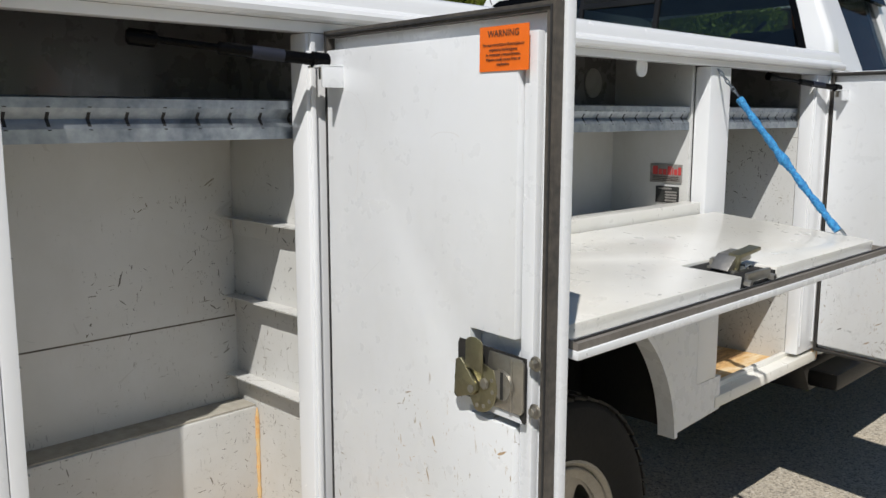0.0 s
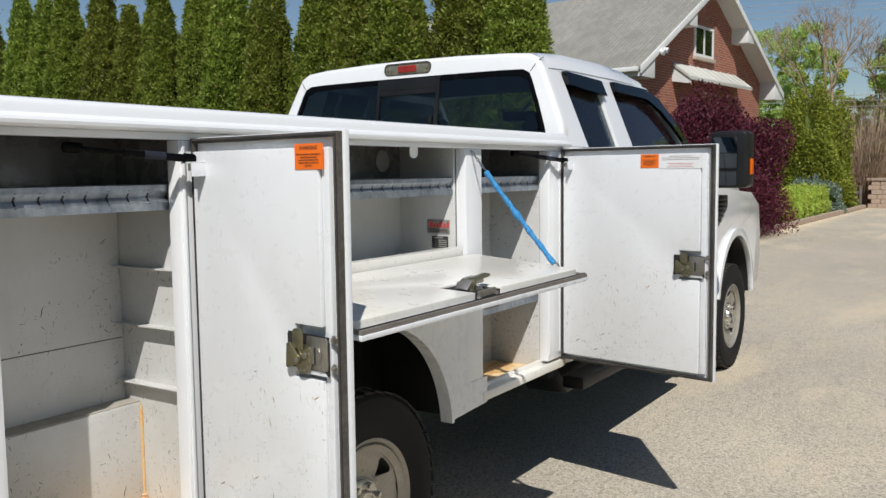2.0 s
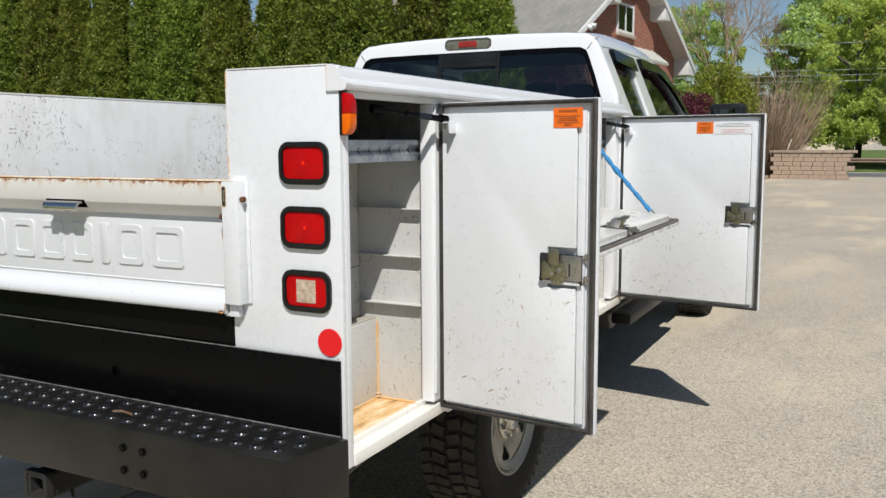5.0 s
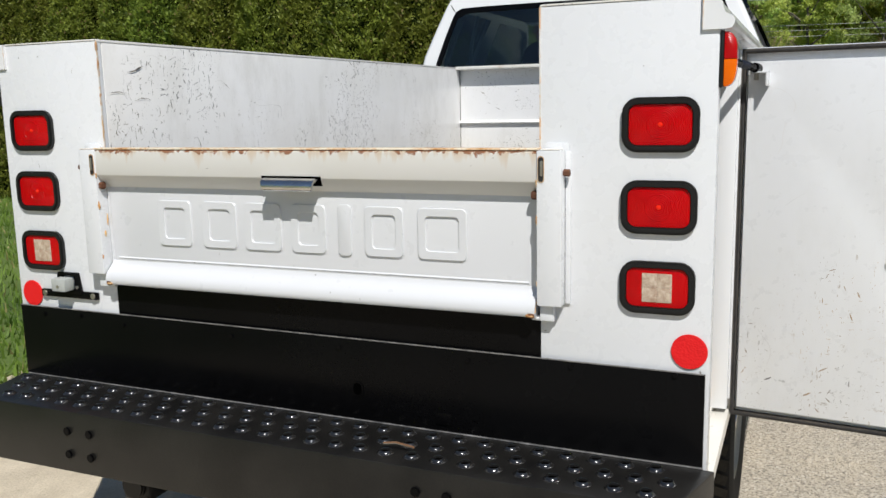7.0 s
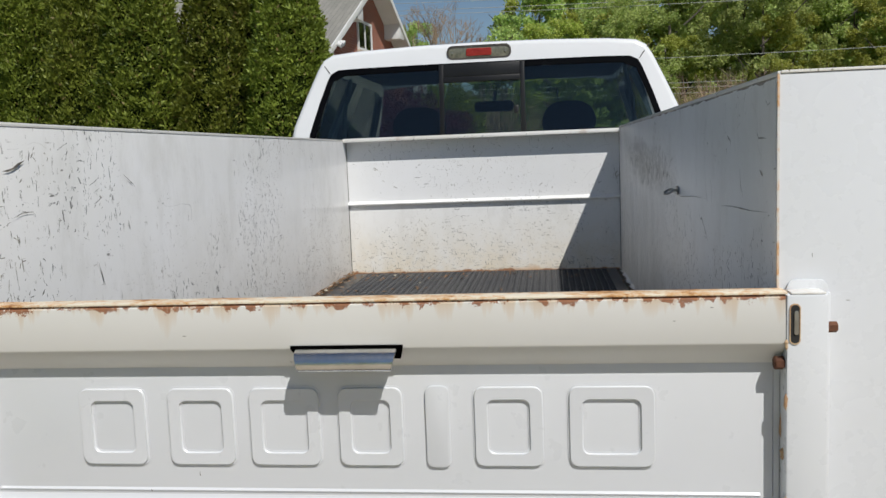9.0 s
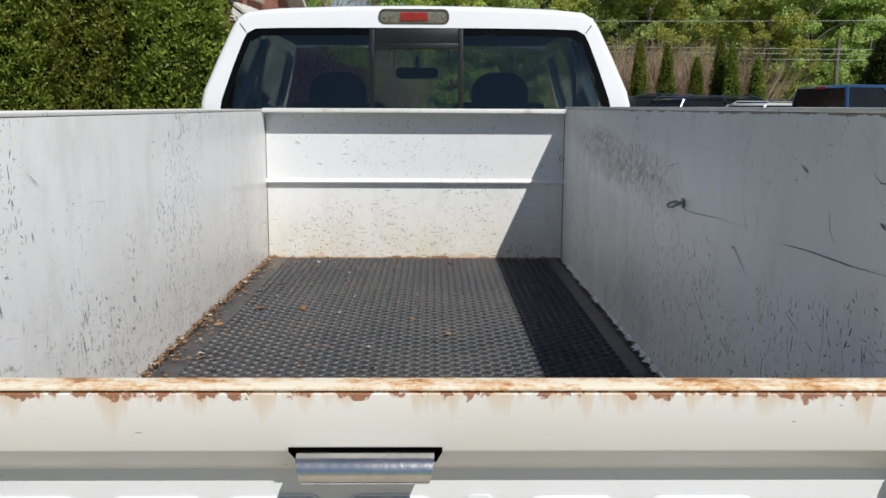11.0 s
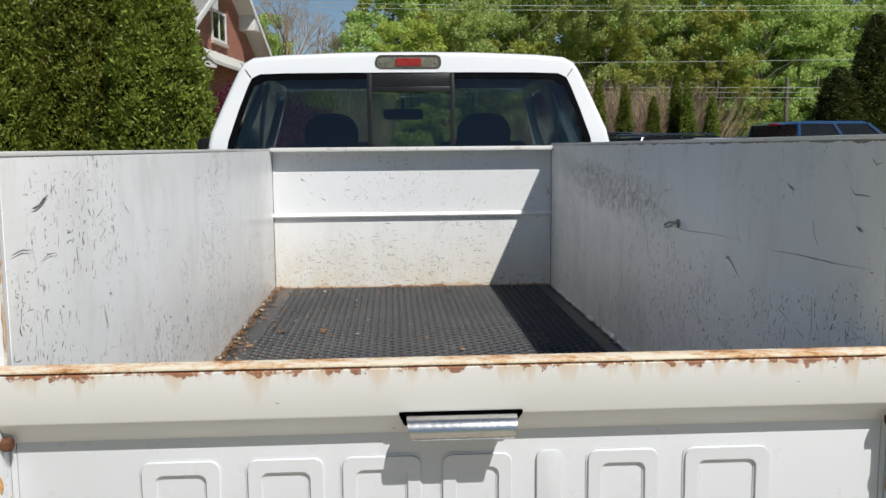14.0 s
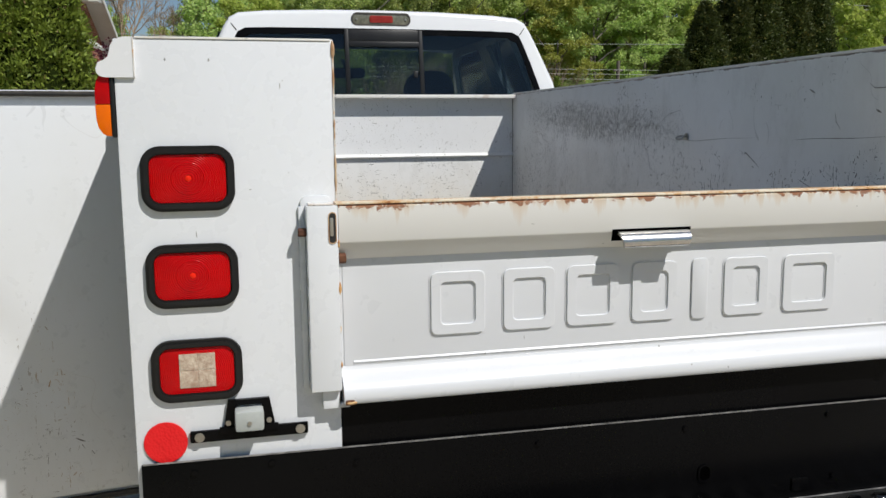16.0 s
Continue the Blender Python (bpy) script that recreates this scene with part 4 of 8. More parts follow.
    part("spring_loop", tube([(u - 0.060 + 0.005 * math.cos(q * 0.7), s * 0.034, z - 0.034 + 0.006 * math.sin(q * 0.7)) for q in range(9)], 0.0016, 6), BLACK, L)
    for dz in (0.036, -0.032):
        part("bolt", pin(0.092, dz, 0.0142, 0.0165, 0.0115, 16), STEEL, L)
        part("bolt_head", pin(0.092, dz, 0.0166, 0.024, 0.0072, 6), STEEL, L)


def print_matrix(u, z, s):
    """Writing that faces the inner side of a door."""
    return pose(u, s * 0.0248, z, 90, 0, 0) if s < 0 else pose(u, s * 0.0248, z, 90, 0, 180)


def compartment_door(hinge, turn, w, z0, z1, s, sticker_u, latch_z, wide_label=False, sticker=True, drop=0.042):
    o = pose(hinge[0], hinge[1], 0, 0, 0, turn)

    def b(u0, u1, y0, y1, a, c, bevel=0.003):
        return box(u0, u1, min(s * y0, s * y1), max(s * y0, s * y1), a, c, bevel)

    d = part("compartment_door", b(0.0, w, -0.016, 0.0, z0, z1, 0.004), PAINT, truck, "open white compartment door with black seal")
    d.matrix_basis = o
    # inner pan with a notch for the latch
    lu = w - 0.100
    lz0, lz1 = latch_z - 0.062, latch_z + 0.060
    pan = [(0.022, z0 + 0.030), (w - 0.062, z0 + 0.030), (w - 0.062, lz0), (lu - 0.064 + 0.012, lz0), (lu - 0.064 + 0.012, lz1), (w - 0.062, lz1), (w - 0.062, z1 - 0.036), (0.022, z1 - 0.036)]
    part("inner_panel", prism(pan, "y", min(s * 0.0005, s * 0.0225), max(s * 0.0005, s * 0.0225), 0.003), PAINT_DOOR, d, "scuffed white inner door panel")
    part("inner_flange", merge(b(w - 0.0600, w - 0.036, 0.0005, 0.014, z0 + 0.03, z1 - 0.036, 0.004)), PAINT, d)
    g = 0.015
    outer = [(0.004, z0 + 0.003), (w - 0.006, z0 + 0.003), (w - 0.006, z1 - 0.003), (0.004, z1 - 0.003)]
    inner = [(0.004 + 0.010, z0 + g), (w - 0.006 - g, z0 + g), (w - 0.006 - g, z1 - g), (0.004 + 0.010, z1 - g)]
    part("door_seal", ring_prism(outer, inner, "y", s * 0.0006, s * 0.015), GASKET, d, "black rubber door seal", False)
    part("seal_rib", ring_prism([(a + (0.005 if a < w / 2 else -0.005), c + (0.005 if c < 1.1 else -0.005)) for a, c in outer], [(a + (0.0075 if a < w / 2 else -0.0075), c + (0.0075 if c < 1.1 else -0.0075)) for a, c in outer], "y", s * 0.0152, s * 0.0175), RUBBER, d, "", False)
    part("hinge", cyl((0.002, s * 0.004, z0 + 0.02), (0.002, s * 0.004, z1 - 0.02), 0.006, seg=10), STEEL, d, "steel piano hinge")
    latch(d, w - 0.106, latch_z, s)
    if sticker:
        sz = 0.092 if not wide_label else 0.085
        hh = 0.057 if not wide_label else 0.058
        sg = part("warning_sticker", b(sticker_u, sticker_u + sz, 0.0228, 0.0240, z1 - drop - hh, z1 - drop, 0.0), ORANGE, d, "orange warning sticker")
        um = sticker_u + sz / 2
        k = sz / 0.072
        words("WARNING", 0.0095 * k, INK, sg, print_matrix(um, z1 - drop - 0.010, s))
        words("Do not carry/store flammable or\nexplosive liquids/gases\nin unvented compartments.\nVapors could cause fires or\nexplosion.", 0.0046 * k, INK, sg, print_matrix(um, z1 - drop - 0.036, s))
        if wide_label:
            wl = part("info_sticker", b(sticker_u + sz + 0.003, sticker_u + sz + 0.20, 0.0228, 0.0240, z1 - drop - 0.062, z1 - drop, 0.0), WHITE_STICKER, d, "white sticker with small print")
            for i, (z, ww, mt) in enumerate(((0.010, 0.10, INK), (0.017, 0.17, INK), (0.024, 0.17, INK), (0.040, 0.12, RED_INK), (0.047, 0.10, RED_INK), (0.054, 0.12, RED_INK))):
                uc = sticker_u + sz + 0.10
                part("print_line", b(uc - ww / 2, uc + ww / 2, 0.02405, 0.0243, z1 - drop - z - 0.0016, z1 - drop - z, 0.0), mt, wl)
    br = part("strut_bracket", merge(b(0.028, 0.075, 0.0225, 0.062, z1 - 0.066, z1 - 0.062, 0.001), b(0.070, 0.075, 0.0225, 0.062, z1 - 0.098, z1 - 0.0625, 0.001)), PAINT, d, "folded strut bracket")
    return d, o


D1_Z0, D1_Z1 = 0.636, 1.634
d1, m1 = compartment_door((0.575, -1.003), -96.0, 0.545, D1_Z0, D1_Z1, -1, 0.410, 1.138, drop=0.028)
d2, m2 = compartment_door((2.742, -1.003), -99.0, 0.757, 0.655, 1.641, -1, 0.421, 1.140, True, drop=0.037)
d3, m3 = compartment_door((0.612, 1.003), 98.0, 0.550, D1_Z0, D1_Z1, 1, 0.408, 1.138, sticker=False)
strut(truck, (0.25, -0.955, 1.606), m1 @ Vector((0.045, -0.045, 1.580)))
strut(truck, (2.36, -0.955, 1.615), m2 @ Vector((0.045, -0.045, 1.585)))
strut(truck, (0.25, 0.955, 1.622), m3 @ Vector((0.045, 0.045, 1.580)))

# ---- drop-down shelf door ----
DD = pose(0, -1.004, 1.206) @ Matrix.Rotation(math.atan(0.085), 4, "X")
X0, X1, DW = 0.640, 1.945, 0.484
dd = part("drop_door", box(X0, X1, -DW, 0.0, -0.024, -0.010, 0.004), PAINT, truck, "folded-down white drop door with slam latch")
dd.matrix_basis = DD
xm = 1.285
pan = [(X0 + 0.01, -0.004), (X1 - 0.016, -0.004), (X1 - 0.016, -DW + 0.042), (xm + 0.090, -DW + 0.042), (xm + 0.062, -DW + 0.160), (xm - 0.090, -DW + 0.160), (xm - 0.062, -DW + 0.042), (X0 + 0.01, -DW + 0.042)]
part("inner_panel", prism(pan, "z", -0.0095, 0.016, 0.003), PAINT_SHELF, dd, "dirty white inner panel used as a shelf")
part("door_seal", ring_prism([(X0 + 0.003, -0.002), (X1 - 0.003, -0.002), (X1 - 0.003, -DW + 0.004), (X0 + 0.003, -DW + 0.004)], [(X0 + 0.009, -0.004), (X1 - 0.013, -0.004), (X1 - 0.013, -DW + 0.019), (X0 + 0.009, -DW + 0.019)], "z", -0.0098, 0.002), surface("weathered_seal", (0.13, 0.115, 0.10), (0.20, 0.18, 0.16), 0.7, 0, 8, 90, 0.3), dd, "weathered grey rubber seal", False)
part("seal_rib", box(X0 + 0.004, X1 - 0.004, -DW + 0.011, -DW + 0.015, 0.0022, 0.0055, 0.0012), RUBBER, dd)
# raised near-black filler puts the open well's shade into colour
part("latch_well", prism([(xm - 0.0605, -DW + 0.043), (xm + 0.0885, -DW + 0.043), (xm + 0.0605, -DW + 0.159), (xm - 0.0885, -DW + 0.159)], "z", -0.0094, 0.010, 0.0), DARK, dd, "dark latch opening")
lt = part("latch", merge(box(xm - 0.030, xm + 0.036, -DW + 0.075, -DW + 0.135, -0.004, 0.006, 0.002), box(xm - 0.05, xm + 0.05, -DW + 0.036, -DW + 0.044, -0.008, 0.012, 0.002)), STEEL, dd, "zinc-plated slam latch")
lt.matrix_basis = pose(0, 0, 0.009)
part("latch_arm", moved(prism([(-0.05, 0.0), (-0.02, 0.026), (0.035, 0.030), (0.05, 0.018), (0.045, 0.012), (0.0, 0.012), (-0.03, -0.002)], "y", -0.02, 0.02, 0.002), Matrix.Translation((xm, -DW + 0.10, 0.008))), STEEL, lt)
part("latch_hook", moved(prism([(-0.03, 0.0), (-0.03, 0.032), (0.06, 0.040), (0.064, 0.034), (0.055, 0.031), (-0.02, 0.024), (-0.02, 0.0)], "y", -0.012, 0.012, 0.001), Matrix.Translation((xm + 0.01, -DW + 0.085, 0.006))), ZINC, lt)
for dx in (-0.052, 0.052):
    part("bolt", cyl((xm + dx, -DW + 0.040, -0.006), (xm + dx, -DW + 0.026, -0.006), 0.007, seg=6), STEEL, lt)
part("latch_wheel", cyl((xm - 0.012, -DW + 0.118, 0.006), (xm - 0.012, -DW + 0.118, 0.022), 0.020, seg=18, bevel=0.003), STEEL, lt)
part("latch_spring", tube([(xm + 0.018 + 0.005 * math.cos(a * 1.05), -DW + 0.060 + 0.0032 * a / 1.05, 0.012 + 0.005 * math.sin(a * 1.05)) for a in range(26)], 0.0014, 5), GALV, lt)
part("outer_handle", box(xm - 0.03, xm + 0.05, -DW + 0.02, -DW + 0.07, -0.036, -0.0245, 0.004), TAN_PART, dd)

# ---- stay chain in a blue sleeve ----
top = Vector((1.93, -1.001, 1.622))
foot = DD @ Vector((1.915, -DW + 0.12, 0.020))
d = foot - top
links = 7
for i in range(links):
    c = top + d * (0.006 + 0.026 * i)
    lk = part("chain_link", ring_prism(rounded(0.011, 0.021, 0.005, 3), rounded(0.006, 0.016, 0.0028, 3), "y", -0.0013, 0.0013), GALV, truck, "galvanised chain link" if i == 0 else "", False)
    lk.matrix_basis = Matrix.Translation(c) @ d.to_track_quat("Z", "Y").to_matrix().to_4x4() @ pose(0, 0, 0, 0, 0, 90 * (i % 2))
sl = bmesh.new()
rings = []
NS, NR = 120, 12
qt = d.to_track_quat("Z", "Y").to_matrix()
for i in range(NS + 1):
    f = 0.19 + (0.985 - 0.19) * i / NS
    p = top + d * f + Vector((0.0015 * math.sin(i * 0.21), 0, -0.006 * math.sin(math.pi * f)))
    swell = 0.0105 * (1 + 0.07 * math.sin(i * 2.1) + 0.05 * math.sin(i * 0.9) + 0.13 * math.sin(i * 0.33 + 1) + 0.45 * math.exp(-((f - 0.55) / 0.03) ** 2))
    rings.append([sl.verts.new(p + qt @ Vector((swell * (1 + 0.06 * math.sin(5 * j + i)) * math.cos(2 * math.pi * j / NR), swell * 0.9 * math.sin(2 * math.pi * j / NR), 0))) for j in range(NR)])
for m, n in zip(rings, rings[1:]):
    for j in range(NR):
        sl.faces.new((m[j], m[(j + 1) % NR], n[(j + 1) % NR], n[j]))
sl.faces.new(rings[0][::-1])
sl.faces.new(rings[-1])
part("stay_sleeve", sl, STRAP, truck, "bright blue fabric sleeve over the stay chain")
part("stay_hook", tube([foot + Vector((0.0, 0.0, 0.012)), foot + Vector((0.006, -0.008, 0.0)), foot + Vector((0.012, -0.012, -0.012))], 0.004, 8), GALV, truck)

# labels on the compartment wall: a worn maker's plate and a data plate
mp = part("maker_plate", box(1.874, 1.8775, -0.936, -0.832, 1.300, 1.354, 0.001), SILVER_LABEL, truck, "worn silver plate with red lettering shapes")
for i, (a, b2, h) in enumerate(((0.842, 0.858, 0.024), (0.861, 0.872, 0.016), (0.875, 0.886, 0.016), (0.890, 0.902, 0.024), (0.905, 0.908, 0.020), (0.911, 0.921, 0.016), (0.924, 0.933, 0.022))):
    part("red_bar", box(1.8730, 1.8739, -b2, -a, 1.3235, 1.3235 + h, 0), RED_INK, mp)
for k in range(3):
    part("print_line", box(1.8730, 1.8739, -0.926, -0.842, 1.306 + 0.005 * k, 1.308 + 0.005 * k, 0), INK, mp)
dp = part("data_plate", box(1.874, 1.8775, -0.928, -0.853, 1.2425, 1.2895, 0.001), surface("black_data_plate", (0.03, 0.03, 0.03), (0.06, 0.06, 0.055), 0.4, 0.3, 20, 80, 0.1), truck, "black data plate with pale bars")
part("pale_bar", box(1.8730, 1.8739, -0.905, -0.862, 1.281, 1.286, 0), SILVER_LABEL, dp)
for k in range(4):
    part("pale_bar", box(1.8730, 1.8739, -0.922, -0.885, 1.247 + 0.008 * k, 1.252 + 0.008 * k, 0), SILVER_LABEL, dp)

# ---- bed ----
BX = 2.690
part("bed_floor", box(0.02, BX, -0.6245, 0.6245, 1.045, 1.063, 0.0), DARK, truck)
part("bulkhead_lower", box(BX, BX + 0.012, -0.6245, 0.6245, 1.045, 1.392, 0.0), PAINT_BULK, truck, "scuffed white bulkhead with rust along the floor")
part("bulkhead_upper", box(BX - 0.001, BX + 0.011, -0.6245, 0.6245, 1.4105, 1.685, 0.0), PAINT_BULK_TOP, truck)
part("bulkhead_rib", prism([(BX + 0.010, 1.388), (BX - 0.016, 1.394), (BX - 0.018, 1.399), (BX - 0.0015, 1.4115), (BX + 0.010, 1.412)], "y", -0.6245, 0.6245), PAINT_BULK, truck, "folded rib across the bulkhead")
part("bulkhead_lip", merge(box(BX - 0.062, BX + 0.03, -0.6248, 0.6248, 1.686, 1.7035, 0.004)), PAINT_LIP, truck, "rust-spotted top lip of the bulkhead")

# rubber mat with raised lozenges
mat_bm = box(0.03, BX - 0.004, -0.600, 0.600, 1.0635, 1.0725, 0.0)


def mat_material(name, a, b, rough, soil):
    k = Mat(name)
    dust = k.math("MULTIPLY", k.ramp(k.noise(2.3, 7, 0.7), 0.40, 0.72), 0.6)
    k.put(k.p.inputs["Base Color"], k.mix(k.math("MULTIPLY", dust, soil), k.mix(k.noise(40, 4), a, b), (0.13, 0.12, 0.10)))
    k.p.inputs["Roughness"].default_value = rough
    k.bump(k.noise(300, 2), 0.15, 0.001)
    return k.m


MATM = mat_material("bed_mat_rubber", (0.020, 0.021, 0.024), (0.042, 0.043, 0.046), 0.40, 0.9)
TREADM = mat_material("worn_tread_rubber", (0.013, 0.014, 0.016), (0.026, 0.027, 0.030), 0.52, 0.35)
mat = part("bed_mat", mat_bm, MATM, truck, "black rubber diamond-tread bed mat, dusty")
vs, fs = [], []
rng = random.Random(4)
PX, PY = 0.0205, 0.0255
for i in range(int((BX - 0.06) / PX)):
    for j in range(-23, 23):
        cx = 0.05 + i * PX + rng.uniform(-0.0008, 0.0008)
        cy = (j + 0.5) * PY + 0.004 + rng.uniform(-0.0008, 0.0008)
        if not -0.565 < cy < 0.535:
            continue
        a = radians(66 if (i + j) % 2 else -66)
        ux, uy = math.cos(a), math.sin(a)
        b0 = len(vs)
        L, W, Hh = 0.0150 * rng.uniform(0.94, 1.06), 0.0046, 0.0038
        for du, dv in ((-L, 0), (-L * 0.4, -W), (L * 0.4, -W), (L, 0), (L * 0.4, W), (-L * 0.4, W)):
            vs.append((cx + du * ux - dv * uy, cy + du * uy + dv * ux, 1.0724))
        for du, dv in ((-L * 0.62, 0), (-L * 0.3, -W * 0.4), (L * 0.3, -W * 0.4), (L * 0.62, 0), (L * 0.3, W * 0.4), (-L * 0.3, W * 0.4)):
            vs.append((cx + du * ux - dv * uy, cy + du * uy + dv * ux, 1.0724 + Hh))
        fs.append(tuple(range(b0 + 6, b0 + 12)))
        for q in range(6):
            fs.append((b0 + q, b0 + (q + 1) % 6, b0 + 6 + (q + 1) % 6, b0 + 6 + q))
me = bpy.data.meshes.new("tread_pattern")
me.from_pydata(vs, [], fs)
me.materials.append(TREADM)
tp = new("tread_pattern", me)
tp.parent = mat
tagged(tp, "raised rubber lozenges of the bed mat", kind="stuff")
for s in (-1, 1):
    part("floor_edge", box(0.03, BX - 0.004, *sorted((s * 0.6005, s * 0.6243)), 1.0632, 1.067, 0.0), surface("dirty_floor_edge", (0.05, 0.045, 0.04), (0.14, 0.115, 0.085), 0.85, 0, 9, 70, 0.5) if s < 0 else bpy.data.materials["dirty_floor_edge"], truck, "grime along the edge of the bed floor")

# torn white sealant where the walls meet the floor
rt_ = random.Random(21)
vs, fs = [], []
x = 0.05
while x < BX - 0.03:
    w, h = rt_.uniform(0.008, 0.034), rt_.uniform(0.002, 0.022)
    if rt_.random() < 0.75:
        b0 = len(vs)
        for dx, dy, z in ((0, 0, 1.084), (w, 0, 1.084), (w, h * rt_.uniform(0.3, 0.8), 1.0765), (w * 0.5, h, 1.0762), (0, h * rt_.uniform(0.2, 0.8), 1.0765)):
            vs.append((x + dx, -0.6242 + dy, z))
        fs.append(tuple(range(b0, b0 + 5)))
    x += w
me = bpy.data.meshes.new("torn_sealant")
me.from_pydata(vs, [], fs)
me.materials.append(PAINT_LIP)
o = new("torn_sealant", me)
o.parent = truck
tagged(o, "torn white sealant along the bed floor", kind="stuff")

# dry leaves and grit blown into the bed
LITTER = leaf_mat("dry_leaf_litter", (0.13, 0.068, 0.03), (0.34, 0.20, 0.10), (0.42, 0.38, 0.30), 0.12, 0.1, 0.8)
vs, fs = [], []
rng = random.Random(9)
for i in range(1500):
    k = rng.random()
    rise = 0.0
    if k < 0.52:
        x, y = 0.1 + 2.56 * rng.random() ** 0.9, 0.620 - abs(rng.gauss(0, 0.010))
        rise = 0.012 * rng.random()
    elif k < 0.72:
        x, y = 0.1 + 2.5 * rng.random() ** 1.3, 0.610 - abs(rng.gauss(0, 0.055))
    elif k < 0.80:
        x, y = 2.4 + 0.27 * rng.random(), rng.uniform(-0.58, 0.58)
    elif k < 0.88:
        x, y = 0.1 + 2.5 * rng.random(), -0.618 + abs(rng.gauss(0, 0.016))
    else:
        x, y = rng.uniform(0.2, 2.6), 0.6 - abs(rng.gauss(0, 0.30))
    if abs(y) > 0.6225 or x > 2.675:
        continue
    r = rng.uniform(0.0025, 0.0085) * (2.0 if rng.random() < 0.012 else 1)
    a = rng.uniform(0, 6.28)
    b0 = len(vs)
    z = 1.0735 + 0.004 * rng.random() + rise
    for q in range(5):
        rr = r * (1.7 if q in (0,) else 0.6 + 0.4 * rng.random())
        vs.append((x + rr * math.cos(a + q * 1.256), max(-0.6235, min(0.6235, y + rr * math.sin(a + q * 1.256))), z + rng.uniform(0.0, 0.8) * r))
    fs.append(tuple(range(b0, b0 + 5)))
me = bpy.data.meshes.new("leaf_litter")
me.from_pydata(vs, [], fs)
me.materials.append(LITTER)
tagged(new("leaf_litter", me), "dry brown leaf bits and grit on the bed mat", "leaf litter", kind="stuff")

# eye bolt in the bed wall
eb = part("eye_bolt", cyl((0.936, -0.625, 1.505), (0.936, -0.612, 1.505), 0.004, seg=10), STEEL, truck, "small steel eye bolt")
part("washer", cyl((0.936, -0.6235, 1.505), (0.936, -0.619, 1.505), 0.011, seg=16, bevel=0.001), STEEL, eb)
part("eye", moved(lathe([(0.0115 + 0.0030 * math.cos(radians(a)), 0.0030 * math.sin(radians(a))) for a in range(0, 360, 45)], 24, True), pose(0.938, -0.601, 1.502, 62, 0, 30)), STEEL, eb)
part("wire_hook", tube([(BX - 0.02, -0.624, 1.50), (BX - 0.022, -0.606, 1.487), (BX - 0.024, -0.602, 1.50), (BX - 0.02, -0.612, 1.515)], 0.0025, 6), STEEL, truck)
# grime patch on the passenger bed wall
def grime_material():
    k = Mat("grime_patch")
    n = k.noise(75, 9, 0.85, k.mapped((1, 1, 0.75)))
    big = k.noise(5, 3)
    x, z = k.axis("X"), k.axis("Z")
    fx = k.math("MULTIPLY", k.math("SUBTRACT", 1.0, k.math("ABSOLUTE", k.math("DIVIDE", k.math("SUBTRACT", x, 1.70), 0.80)), True), 1.6)
    fz = k.math("MULTIPLY", k.math("SUBTRACT", 1.0, k.math("ABSOLUTE", k.math("DIVIDE", k.math("SUBTRACT", z, k.math("ADD", k.math("ADD", 1.44, k.math("MULTIPLY", x, 0.045)), k.math("MULTIPLY", big, 0.08))), 0.085)), True), 1.4)
    m = k.math("MULTIPLY", k.math("MULTIPLY", fx, fz), k.math("ADD", k.math("MULTIPLY", k.ramp(n, 0.49, 0.54), 1.15), 0.10), True)
    wx = k.math("MULTIPLY", k.math("SUBTRACT", 1.0, k.math("ABSOLUTE", k.math("DIVIDE", k.math("SUBTRACT", x, 1.75), 0.85)), True), 1.8, True)
    runs = k.ramp(k.noise(7, 6, 0.65, k.mapped((1, 1, 0.14))), 0.40, 0.66)
    low = k.math("SUBTRACT", 1.0, k.math("DIVIDE", k.math("SUBTRACT", z, 1.40), 0.22), True)
    m = k.math("MAXIMUM", m, k.math("MULTIPLY", k.math("MULTIPLY", wx, low), k.math("ADD", k.math("MULTIPLY", runs, 0.16), 0.07)))
    tr = k.add("ShaderNodeBsdfTransparent")
    mx = k.add("ShaderNodeMixShader")
    k.p.inputs["Base Color"].default_value = (0.24, 0.185, 0.10, 1)
    k.p.inputs["Roughness"].default_value = 0.85
    k.put(mx.inputs[0], k.math("MULTIPLY", m, 0.21))
    k.link(tr.outputs[0], mx.inputs[1])
    k.link(k.p.outputs[0], mx.inputs[2])
    k.link(mx.outputs[0], k.out.inputs[0])
    return k.m


part("grime_patch", box(0.95, 2.66, -0.6245, -0.6235, 1.08, 1.68, 0), grime_material(), truck, "brown grime smeared on the bed wall")

# long scratches and gouges in the bed walls
GOUGE = surface("bare_scratch", (0.10, 0.095, 0.085), (0.26, 0.23, 0.19), 0.7, 0.0, 40, 160, 0.3)


